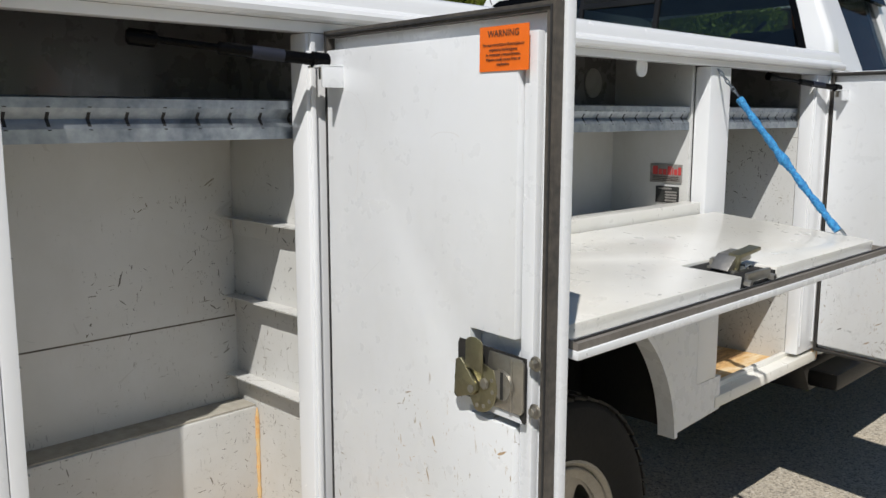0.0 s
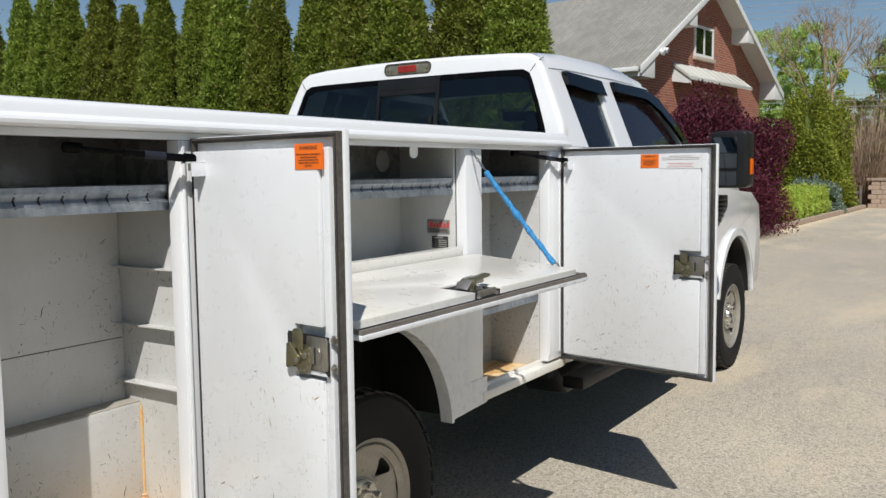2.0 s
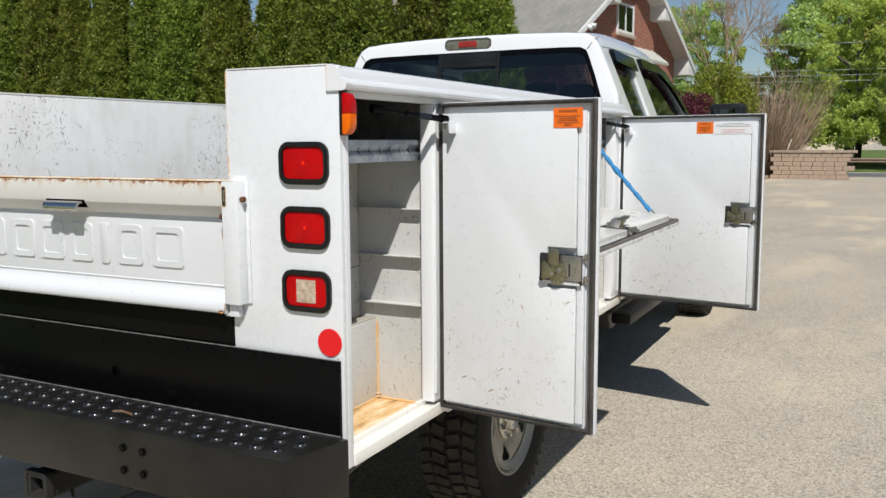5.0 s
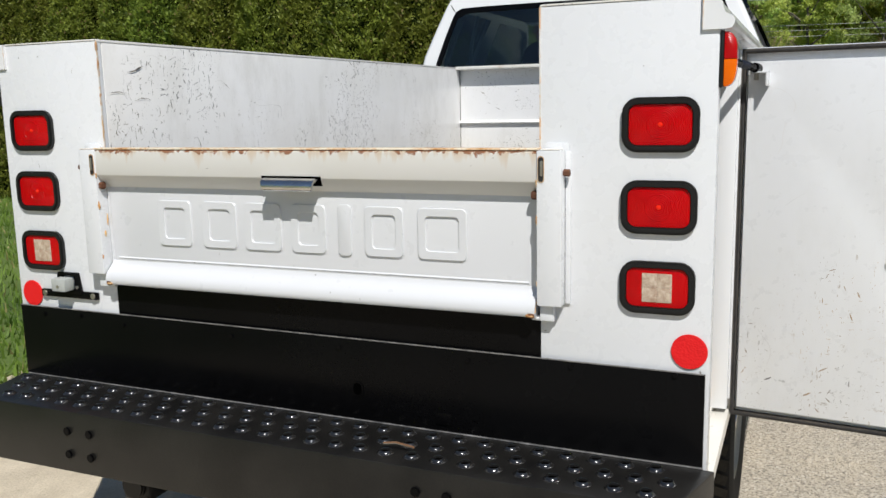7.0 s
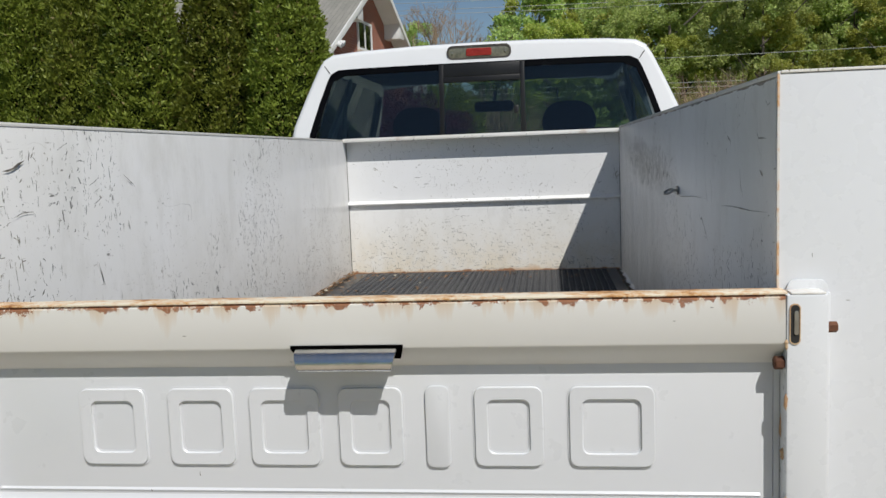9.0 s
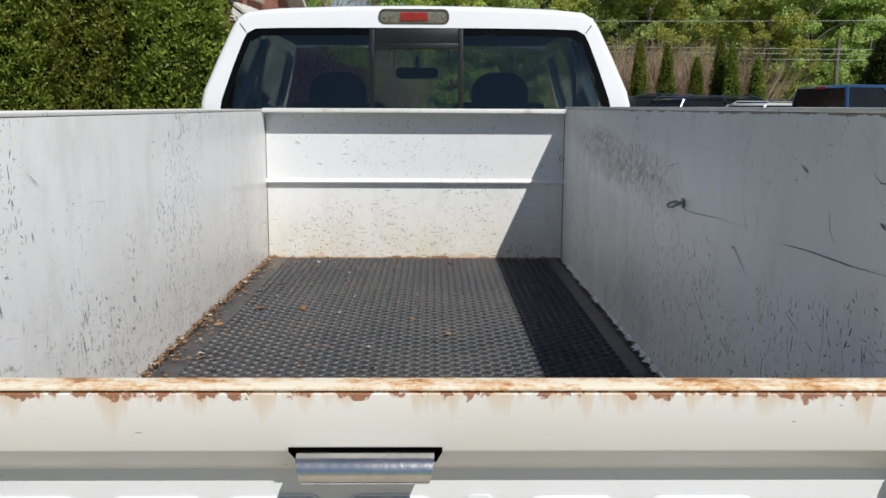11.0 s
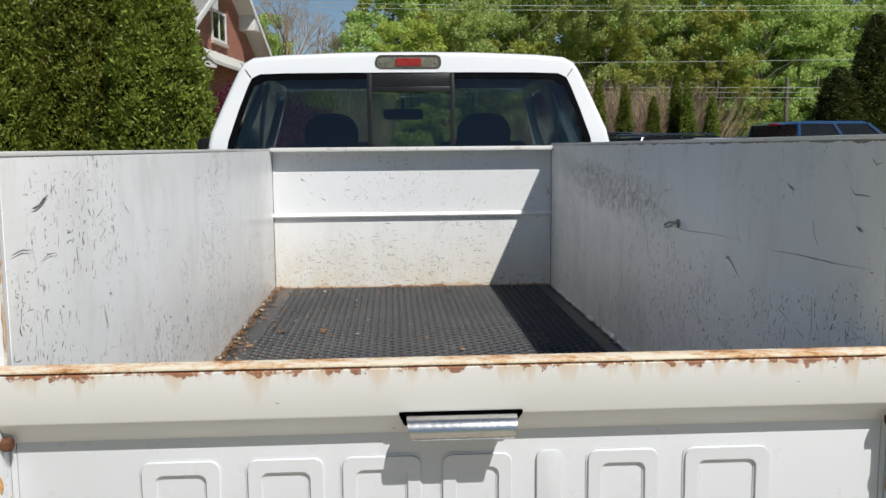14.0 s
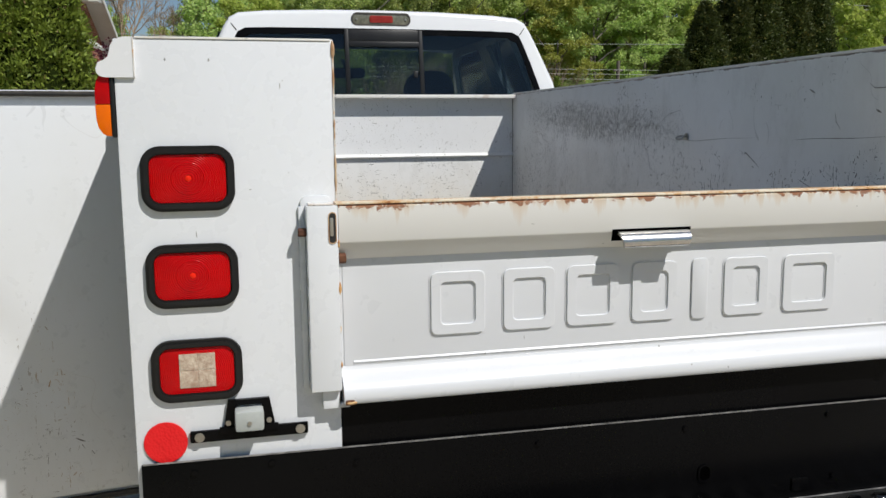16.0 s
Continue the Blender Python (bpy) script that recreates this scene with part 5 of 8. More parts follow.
def scratch(side, pts, wide):
    """Tapered ragged mark on a bed wall along x, z points."""
    rs = random.Random(int(pts[0][0] * 1000))
    pts = [Vector(p) for p in pts]
    line = []
    for a, b in zip(pts, pts[1:]):
        n = max(2, int((b - a).length / 0.012))
        line += [a.lerp(b, i / n) for i in range(n)]
    line.append(pts[-1])
    bm = bmesh.new()
    y = 0.6228 * side
    wide *= 0.6
    rows = []
    for i, p in enumerate(line):
        t = (line[min(i + 1, len(line) - 1)] - line[max(i - 1, 0)]).normalized()
        o = Vector((-t.y, t.x)) * wide * 0.5 * (0.12 + math.sin(math.pi * i / (len(line) - 1))) * rs.uniform(0.45, 1.1)
        j = Vector((rs.uniform(-1, 1), rs.uniform(-1, 1))) * wide * 0.25
        rows.append([bm.verts.new((q.x, y, q.y)) for q in (p + j + o, p + j - o)])
    for p, q in zip(rows, rows[1:]):
        bm.faces.new((p[0], p[1], q[1], q[0]))
    part("scratch", bm, GOUGE, truck, "long dark scratch in the white paint")


for pts, wide in (([(0.03, 1.556), (0.07, 1.558), (0.105, 1.555)], 0.0045), ([(0.123, 1.533), (0.16, 1.541), (0.188, 1.541), (0.196, 1.530)], 0.0035), ([(0.108, 1.614), (0.14, 1.620), (0.172, 1.634)], 0.011), ([(0.19, 1.655), (0.186, 1.62)], 0.003), ([(0.533, 1.600), (0.585, 1.570)], 0.003), ([(0.540, 1.497), (0.546, 1.478)], 0.007), ([(0.116, 1.512), (0.118, 1.500)], 0.007), ([(0.138, 1.500), (0.140, 1.488)], 0.007), ([(0.724, 1.262), (0.738, 1.215)], 0.006), ([(1.18, 1.235), (1.19, 1.205)], 0.010), ([(0.40, 1.42), (0.42, 1.37)], 0.004)):
    scratch(1, pts, wide)
for pts, wide in (([(1.174, 1.512), (1.05, 1.497), (0.874, 1.492), (0.70, 1.502), (0.548, 1.504)], 0.0022), ([(0.40, 1.500), (0.309, 1.505), (0.155, 1.507), (0.049, 1.512)], 0.0030), ([(0.635, 1.470), (0.615, 1.455), (0.605, 1.462), (0.565, 1.440), (0.532, 1.419)], 0.0045), ([(0.237, 1.572), (0.230, 1.545), (0.213, 1.527)], 0.0032), ([(0.125, 1.634), (0.105, 1.622), (0.059, 1.621)], 0.0036), ([(0.100, 1.573), (0.080, 1.566)], 0.008), ([(0.064, 1.678), (0.050, 1.668), (0.033, 1.673)], 0.003), ([(0.849, 1.336), (0.80, 1.31), (0.729, 1.277)], 0.003), ([(1.157, 1.529), (1.06, 1.578), (0.982, 1.59), (0.96, 1.575)], 0.0022), ([(0.787, 1.383), (0.778, 1.330)], 0.005), ([(0.34, 1.63), (0.31, 1.617)], 0.006)):
    scratch(-1, pts, wide)

# ---- tailgate ----
gate = part("tailgate", box(-0.004, 0.018, -0.618, 0.618, 1.045, 1.335, 0.002), PAINT_GATE, truck, "white steel tailgate with raised lettering shapes")
part("top_beam", prism([(-0.003, 1.402), (-0.030, 1.404), (-0.036, 1.399), (-0.038, 1.336), (-0.036, 1.332), (-0.0045, 1.299), (-0.003, 1.300)], "y", -0.6265, 0.6265), PAINT_GATE_TOP, gate, "tailgate top beam with rust bleeding from its edge")
part("top_edge", box(-0.037, -0.001, -0.629, 0.631, 1.4035, 1.4075, 0.0015), RUST_TOP, gate, "rusted bare top edge of the tailgate")
fl = [(-0.001, 1.094), (-0.0045, 1.092), (-0.0065, 1.086), (-0.012, 1.079), (-0.020, 1.072), (-0.028, 1.065), (-0.035, 1.057), (-0.0385, 1.049), (-0.040, 1.041), (-0.0395, 1.033), (-0.036, 1.028), (-0.028, 1.0265), (-0.001, 1.030)]
part("bottom_roll", prism(fl, "y", -0.622, 0.624), PAINT_GATE, gate, "rolled bottom flare of the tailgate")
for s in (-1, 1):
    part("gate_return", box(-0.0036, -0.0008, *sorted((s * 0.6185, s * 0.6268)), 1.045, 1.330, 0.0), PAINT_GATE, gate)
    part("corner_seam", box(BX - 0.0032, BX - 0.0012, *sorted((s * 0.6226, s * 0.6244)), 1.074, 1.684, 0.0), GASKET, truck, "dark open seam in the bed corner")
part("crease", prism([(-0.0035, 1.104), (-0.0070, 1.100), (-0.0035, 1.095)], "y", -0.60, 0.60), PAINT_GATE, gate)
for s in (-1, 1):
    part("rust_corner", moved(merge(box(-0.0412, -0.03, -0.009, 0.009, 0.0262, 0.038, 0.004)), Matrix.Translation((0, s * 0.613, 1.0))), RUST, gate, "rusty tailgate corner")
# raised shapes where the maker's name is pressed in
z0, z1 = 1.140, 1.268
for a, b2 in ((0.452, 0.338), (0.305, 0.193), (0.172, 0.055), (0.030, -0.075), (-0.108, -0.145), (-0.180, -0.288), (-0.322, -0.452)):
    w, h, c = a - b2, z1 - z0, (a + b2) / 2
    zc = (z0 + z1) / 2
    ro = [(c + p, zc + q) for p, q in rounded(w, h, min(0.016, w * 0.3), 4)]
    if w > 0.06:
        ri = [(c + p, zc + q) for p, q in rounded(w - 0.05, h - 0.05, 0.008, 4)]
        o = ring_prism(ro, ri, "x", -0.0088, -0.0045)
        rim_e = [e for e in o.edges if all(v.co.x < -0.0085 for v in e.verts) and abs(e.calc_face_angle(0.0)) > 0.5]
        bmesh.ops.bevel(o, geom=rim_e, offset=0.0036, segments=3, affect="EDGES")
    else:
        o = prism(ro, "x", -0.0088, -0.0045, 0.0025)
    part("raised_shape", o, PAINT_GATE, gate)
# pull handle
hole_b = prism([(-0.0388, 1.3390), (-0.0392, 1.3340), (-0.0200, 1.3135), (-0.0186, 1.3150), (-0.0370, 1.3350)], "y", -0.083, 0.088)
for v in hole_b.verts:
    v.co.y *= 1.0 - 4.0 * max(0.0, 1.334 - v.co.z)
part("handle_hole", hole_b, VOID, gate, "dark slot behind the handle")
hd = [(-0.034, 1.334), (-0.046, 1.3345), (-0.055, 1.331), (-0.061, 1.325), (-0.064, 1.317), (-0.0635, 1.310), (-0.060, 1.305), (-0.056, 1.303), (-0.0575, 1.309), (-0.057, 1.316), (-0.053, 1.323), (-0.046, 1.328), (-0.034, 1.329)]
hb = prism(hd, "y", -0.074, 0.078)
for v in hb.verts:
    v.co.y *= 1.0 - 3.2 * max(0.0, 1.330 - v.co.z)
part("pull_handle", hb, POLISHED, gate, "chrome tailgate pull handle")
# side channels that hold the gate
for s in (-1, 1):
    ch = part("gate_channel", box(-0.040, -0.0005, *sorted((s * 0.6272, s * 0.684)), 1.056, 1.4030, 0.004), PAINT, truck, "white channel post beside the tailgate")
    part("channel_flange", box(-0.007, -0.0004, *sorted((s * 0.6842, s * 0.696)), 1.058, 1.400, 0.002), PAINT, ch)
    part("channel_slot", moved(prism(rounded(0.012, 0.054, 0.0055), "x", 0, 0.002), Matrix.Translation((-0.0415, s * 0.638, 1.362))), DARK, ch, "dark keyhole slot with rusty rim")
    part("slot_rim", moved(ring_prism(rounded(0.015, 0.058, 0.007), rounded(0.012, 0.054, 0.0055), "x", 0, 0.0015), Matrix.Translation((-0.0414, s * 0.638, 1.362))), RUST_EDGE, ch)
    part("slot_pin", moved(prism(rounded(0.006, 0.034, 0.0028), "x", 0, 0.002, 0.0006), Matrix.Translation((-0.0432, s * 0.6395, 1.364))), STEEL, ch)
    part("channel_cap", box(-0.038, -0.002, *sorted((s * 0.634, s * 0.680)), 1.4032, 1.4060, 0.001), PAINT_LIP, ch)
    part("channel_tab", moved(prism(rounded(0.056, 0.05, 0.012), "x", -0.006, -0.001, 0.001), Matrix.Translation((0, s * 0.664, 1.394))), PAINT, ch, "rounded tab at the channel top")
    part("chain_bolt", cyl((-0.024, s * 0.6842, 1.354), (-0.024, s * 0.699, 1.354), 0.008, seg=6, bevel=0.001), RUST, ch, "rusty bolt head")
    part("stop_bolt", cyl((-0.026, s * 0.6270, 1.304), (-0.026, s * 0.613, 1.304), 0.010, seg=6, bevel=0.0015), RUST, ch, "rusty hinge bolt")
    rs = random.Random(12 + s)
    for x, z0, z1, w in ((-0.037, 1.238, 1.262, 0.0032), (-0.022, 1.160, 1.178, 0.0042), (-0.010, 1.190, 1.225, 0.0022), (-0.038, 1.10, 1.112, 0.0018), (-0.039, 1.325, 1.34, 0.0024)):
        part("rust_spot", ragged_run((x, s * 0.6272, z0), (x, s * 0.6272, z1), w, rs), SEALANT if s > 0 else RUST_EDGE, ch, "orange rust on the channel edge")
    part("rust_spot", ragged_run((-0.0385, s * 0.6205, 1.032), (-0.020, s * 0.6205, 1.068), 0.0042, rs), RUST_EDGE, ch, "rusted end of the tailgate's bottom roll")
    part("rust_spot", ragged_run((-0.0385, s * 0.600, 1.0315), (-0.0385, s * 0.622, 1.0315), 0.0040, rs), SEALANT, ch, "rusted end of the tailgate's bottom roll")
    part("pivot_bracket", merge(box(-0.024, -0.001, *sorted((s * 0.630, s * 0.662)), 1.018, 1.0555, 0.003), cyl((-0.014, s * 0.611, 1.022), (-0.014, s * 0.632, 1.022), 0.006, seg=12)), PAINT, ch, "tailgate pivot bracket")

# ---- lamps on the rear panels ----
def lamp(m, clear=False):
    outer, lip, well = rounded(0.160, 0.115, 0.034, 7), rounded(0.150, 0.105, 0.030, 7), rounded(0.132, 0.086, 0.020, 7)
    g = part("tail_lamp", ring_prism(outer, well, "x", -0.014, 0.0), GROMMET, truck, "red tail lamp with white reversing section in black rubber" if clear else "red tail lamp in a black rubber grommet")
    part("grommet_lip", ring_prism(lip, rounded(0.136, 0.090, 0.022, 7), "x", -0.0195, -0.0141), GROMMET, g)
    part("lens", prism(rounded(0.131, 0.085, 0.019, 7), "x", -0.011, -0.001, 0.004), LENS_RED, g, "red ribbed lens")
    if clear:
        for a in (-0.0165, 0.0165):
            for c in (-0.0165, 0.0165):
                part("clear_lens", box(-0.0135, -0.0112, a - 0.0152, a + 0.0152, c - 0.0152, c + 0.0152, 0.002), LENS_CLEAR, g, "clear reversing lens")
        part("lens_cross", merge(box(-0.0125, -0.0111, -0.0325, 0.0325, -0.0012, 0.0012), box(-0.0126, -0.0111, -0.0012, 0.0012, -0.0325, 0.0325)), LENS_CLEAR, g)
    else:
        part("lens_ring", moved(lathe([(0.026, 0.0), (0.0275, 0.0012), (0.029, 0.0)], 32), pose(-0.0109, 0, 0, 0, 0, 90)), LENS_RED, g)
        # small dome in brighter red: the lens's hot spot as colour
        part("lens_middle", moved(lathe([(0.0055, 0.0), (0.0048, 0.0018), (0.003, 0.0030), (0.0008, 0.0035)], 20), pose(-0.0108, 0, 0, 0, 0, 90)), LENS_HOT, g, "lens centre highlight put in brighter red")
    g.matrix_basis = m @ Matrix.Diagonal((0.6, 1, 1, 1))
    return g


for s in (-1, 1):
    y = s * 0.886
    for i, z in enumerate((1.455, 1.281, 1.107)):
        lamp(pose(-0.0005, y, z), i == 2)
    ry, rz = (-0.957, 0.970) if s < 0 else (0.948, 0.974)
    part("reflector", cyl((-0.0005, ry, rz), (-0.004, ry, rz), 0.0385, seg=40, bevel=0.0008), REFLECTOR, truck, "round red reflector")
    mk = part("marker_base", box(-0.002, 0.036, *sorted((s * 1.0005, s * 1.008)), 1.528, 1.642, 0.003), PLASTIC, truck, "red and amber side marker lamp")
    bulge = [(1.0082, 1.5850), (1.0082, 1.6395), (1.0165, 1.6390), (1.0240, 1.6340), (1.0295, 1.6250), (1.0325, 1.6120), (1.0335, 1.5850)]
    part("red_lens", prism([(s * p, q) for p, q in bulge], "x", 0.0, 0.034, 0.0025), LENS_RED, mk)
    part("amber_lens", prism([(s * p, 3.1696 - q) for p, q in bulge], "x", 0.0, 0.034, 0.0025), LENS_AMBER, mk)
# number-plate lamp on its bracket
nb = part("plate_bracket", merge(box(-0.010, -0.001, 0.690, 0.905, 0.970, 0.992, 0.003), prism([(0.845, 0.990), (0.835, 1.046), (0.760, 1.046), (0.750, 0.990), (0.770, 0.990), (0.775, 1.036), (0.820, 1.036), (0.825, 0.990)], "x", -0.010, -0.0012)), BLACK, truck, "black bracket for the number-plate lamp")
part("plate_lamp", box(-0.048, -0.0102, 0.772, 0.824, 0.996, 1.034, 0.006), GREY_BOX, nb, "grey number-plate lamp housing")
part("lamp_screw", cyl((-0.0481, 0.798, 1.012), (-0.0505, 0.798, 1.012), 0.004, seg=10), STEEL, nb)
part("clamp", box(-0.014, -0.0101, 0.745, 0.852, 0.984, 0.998, 0.003), BLACK, nb)
for y in (0.705, 0.888):
    part("screw", cyl((-0.0102, y, 0.981), (-0.015, y, 0.981), 0.009, seg=12, bevel=0.002), STEEL, nb)
for y in (0.762, 0.836):
    part("screw", cyl((-0.0102, y, 1.004), (-0.014, y, 1.004), 0.005, seg=10), STEEL, nb)

# ---- black apron and step bumper ----
BT = 0.722
apron = part("black_apron", prism([(-0.992, 0.694), (0.992, 0.700), (0.992, 0.937), (-0.992, 0.923)], "x", -0.012, -0.001, 0.0015), BLACK, truck, "gloss black apron plate above the bumper")
part("under_gate", box(0.0005, 0.0178, -0.6235, 0.6235, 0.86, 1.062, 0.0), BLACK, truck, "black plate under the tailgate")
for y, z in ((0.60, 0.905), (0.23, 0.905), (-0.10, 0.905), (-0.45, 0.905), (-0.70, 0.915), (-0.93, 0.918), (0.90, 0.915), (0.76, 0.92), (0.30, 0.765), (-0.47, 0.762)):
    part("apron_bolt", cyl((-0.0121, y, z), (-0.0165, y, z), 0.0065, seg=8, bevel=0.001), BLACK, apron)
part("apron_hole", moved(prism(rounded(0.022, 0.030, 0.0105), "x", -0.0131, -0.0121), Matrix.Translation((0, -0.149, 0.80))), VOID, apron, "round hole in the apron")
part("hole_rim", moved(ring_prism(rounded(0.032, 0.040, 0.0155), rounded(0.024, 0.032, 0.0115), "x", -0.0150, -0.0121), Matrix.Translation((0, -0.149, 0.80))), BLACK, apron, "", False)
# highlight along the apron's top edge as a pale strip
part("apron_edge", prism([(-0.99, 0.9231), (0.99, 0.9371), (0.99, 0.9396), (-0.99, 0.9256)], "x", -0.0118, -0.0095), EDGE_HIGHLIGHT, apron, "pale strip painting the highlight on the apron's top edge")
part("apron_notch", box(-0.016, -0.0121, -0.405, -0.365, 0.735, 0.765, 0.004), BLACK, apron)
BD = 0.228
top_pts = [(-0.0125, -1.015), (-BD, -0.955), (-BD, 0.955), (-0.0125, 1.015)]
bump = part("step_bumper", prism(top_pts, "z", BT - 0.172, BT, 0.006), BLACK_ROUGH, truck, "black steel step bumper with raised grip buttons")
# the bumper hangs a little lower at the passenger end
bump.matrix_basis = pose(0, 0, -0.004) @ Matrix.Rotation(0.006, 4, "X")
# pale strip for the bright line along the step's back edge
part("bumper_edge", box(-0.0165, -0.0130, -0.99, 0.99, BT + 0.0002, BT + 0.0035, 0.001), EDGE_HIGHLIGHT, bump, "pale strip painting the highlight along the step's back edge")
bt = None
for r in range(3):
    for i in range(30):
        y = -0.960 + 0.066 * i + (0.033 if r % 2 else 0)
        x = -0.050 - 0.062 * r
        if abs(y) > 0.955 or (r == 2 and abs(y) > 0.92):
            continue
        m = pose(x, y, BT)
        if bt is None:
            prof = [(0.0120, -0.004), (0.0120, 0.0060), (0.0126, 0.0076), (0.0138, 0.0074), (0.0152, 0.0045), (0.0172, 0.0016), (0.0208, 0.0)]
            bm = lathe([(a, b3) for a, b3 in prof] , 14)
            bt = part("grip_button", moved(bm, pose(0, 0, 0, 90, 0, 0)), GRIP, bump)
            bt.matrix_basis = m
            hole = part("button_hole", cyl((0, 0, -0.002), (0, 0, 0.0012), 0.0124, seg=12), VOID, bt)
        else:
            o = again(bt, m)
            again(hole, Matrix.Identity(4), o)
for y in (0.62, 0.545, -0.40, -0.475):
    for z in (BT - 0.055, BT - 0.120):
        part("bumper_bolt", cyl((-BD - 0.0005, y, z), (-BD - 0.007, y, z), 0.012, seg=8, bevel=0.002), BLACK, bump)
part("twig", tube([(-0.155, -0.29, BT + 0.008), (-0.150, -0.32, BT + 0.011), (-0.152, -0.345, BT + 0.009), (-0.16, -0.37, BT + 0.010)], 0.003, 6), LITTER, truck, "bit of dry grass on the bumper")

# ---- under the rear ----
rc = part("hitch_receiver", ring_prism(rounded(0.082, 0.082, 0.010, 3), rounded(0.056, 0.056, 0.006, 3), "x", -0.16, 0.35), DARK, truck, "black square hitch receiver", False)
rc.location = (-0.03, 0.02, 0.455)
part("receiver_collar", ring_prism(rounded(0.100, 0.100, 0.012, 3), rounded(0.080, 0.080, 0.010, 3), "x", -0.165, -0.14), DARK, rc)
part("hitch_bar", cyl((0.06, -0.52, 0.50), (0.06, 0.52, 0.50), 0.035, seg=16), DARK, truck, "black hitch cross tube")
for y in (-0.5, 0.5):
    part("hitch_bracket", box(0.0, 0.30, y - 0.005, y + 0.005, 0.44, 0.70, 0.002), DARK, truck)
pl = part("trailer_plug", box(-0.165, -0.075, 0.415, 0.505, 0.465, 0.555, 0.012), PLASTIC, truck, "square black trailer socket")
part("socket_lid", merge(cyl((-0.178, 0.460, 0.510), (-0.1655, 0.460, 0.510), 0.036, seg=20, bevel=0.004), box(-0.176, -0.1655, 0.438, 0.482, 0.541, 0.559, 0.003)), PLASTIC, pl, "hinged socket lid")
part("socket_spring", cyl((-0.172, 0.430, 0.553), (-0.172, 0.490, 0.553), 0.005, seg=10), STEEL, pl)
for dy, dz in ((-0.036, 0.036), (-0.036, -0.036)):
    part("socket_screw", cyl((-0.1655, 0.460 + dy, 0.510 + dz), (-0.1695, 0.460 + dy, 0.510 + dz), 0.006, seg=8), STEEL, pl)
part("socket_bracket", box(-0.10, 0.0, 0.370, 0.510, 0.556, 0.566, 0.002), BLACK, pl)
part("chain_loop", tube([(-0.12, -0.05, 0.43), (-0.16, -0.10, 0.40), (-0.16, -0.16, 0.40), (-0.12, -0.18, 0.43)], 0.007, 8), STEEL, truck, "safety chain loop")
part("exhaust_tip", merge(ring_prism(rounded(0.080, 0.080, 0.0399, 8), rounded(0.072, 0.072, 0.0359, 8), "x", -0.05, 0.75)), surface("sooty_exhaust", (0.07, 0.055, 0.045), (0.18, 0.14, 0.11), 0.6, 0.6, 12, 80, 0.3), truck, "rusty exhaust pipe").matrix_basis = pose(0.12, -0.80, 0.485, 0, 0, 8)
for s in (-1, 1):
    part("chassis_rail", box(0.1, 6.0, s * 0.43 - 0.04, s * 0.43 + 0.04, 0.48, 0.68, 0.008), DARK, truck, "black chassis rail")
    part("leaf_spring", prism([(0.55, 0.46), (0.9, 0.40), (1.29, 0.37), (1.7, 0.40), (2.05, 0.47), (2.05, 0.50), (1.7, 0.44), (1.29, 0.42), (0.9, 0.44), (0.55, 0.49)], "y", s * 0.56 - 0.03, s * 0.56 + 0.03), TAN_PART, truck, "dusty leaf spring")
    part("shock_mount", box(1.45, 1.60, s * 0.60 - 0.03, s * 0.60 + 0.03, 0.80, 0.86, 0.004), TAN_PART, truck)
part("rear_axle", merge(cyl((1.27, -0.85, 0.405), (1.27, 0.85, 0.405), 0.05), box(1.13, 1.41, -0.16, 0.16, 0.27, 0.55, 0.08, 3)), DARK, truck, "black rear axle")
part("fuel_tank", box(2.1, 3.4, 0.1, 0.45, 0.42, 0.66, 0.03), DARK, truck, "black fuel tank under the body")
part("spare_frame", box(0.15, 0.75, -0.35, 0.35, 0.52, 0.60, 0.03), DARK, truck)
part("bed_underside", box(0.03, 2.75, -0.62, 0.62, 0.98, 1.0445, 0.0), DARK, truck)
part("step_box_side", prism([(2.95, 0.60), (3.75, 0.60), (3.68, 0.40), (3.1, 0.38)], "y", -0.86, -0.62, 0.02), PLASTIC, truck, "black plastic box under the cab")
for s in (-1, 1):
    part("running_board", box(2.95, 4.75, *sorted((s * 0.90, s * 1.02)), 0.45, 0.52, 0.02), PLASTIC, truck, "black running board")

# ---- wheels ----
R = 0.405


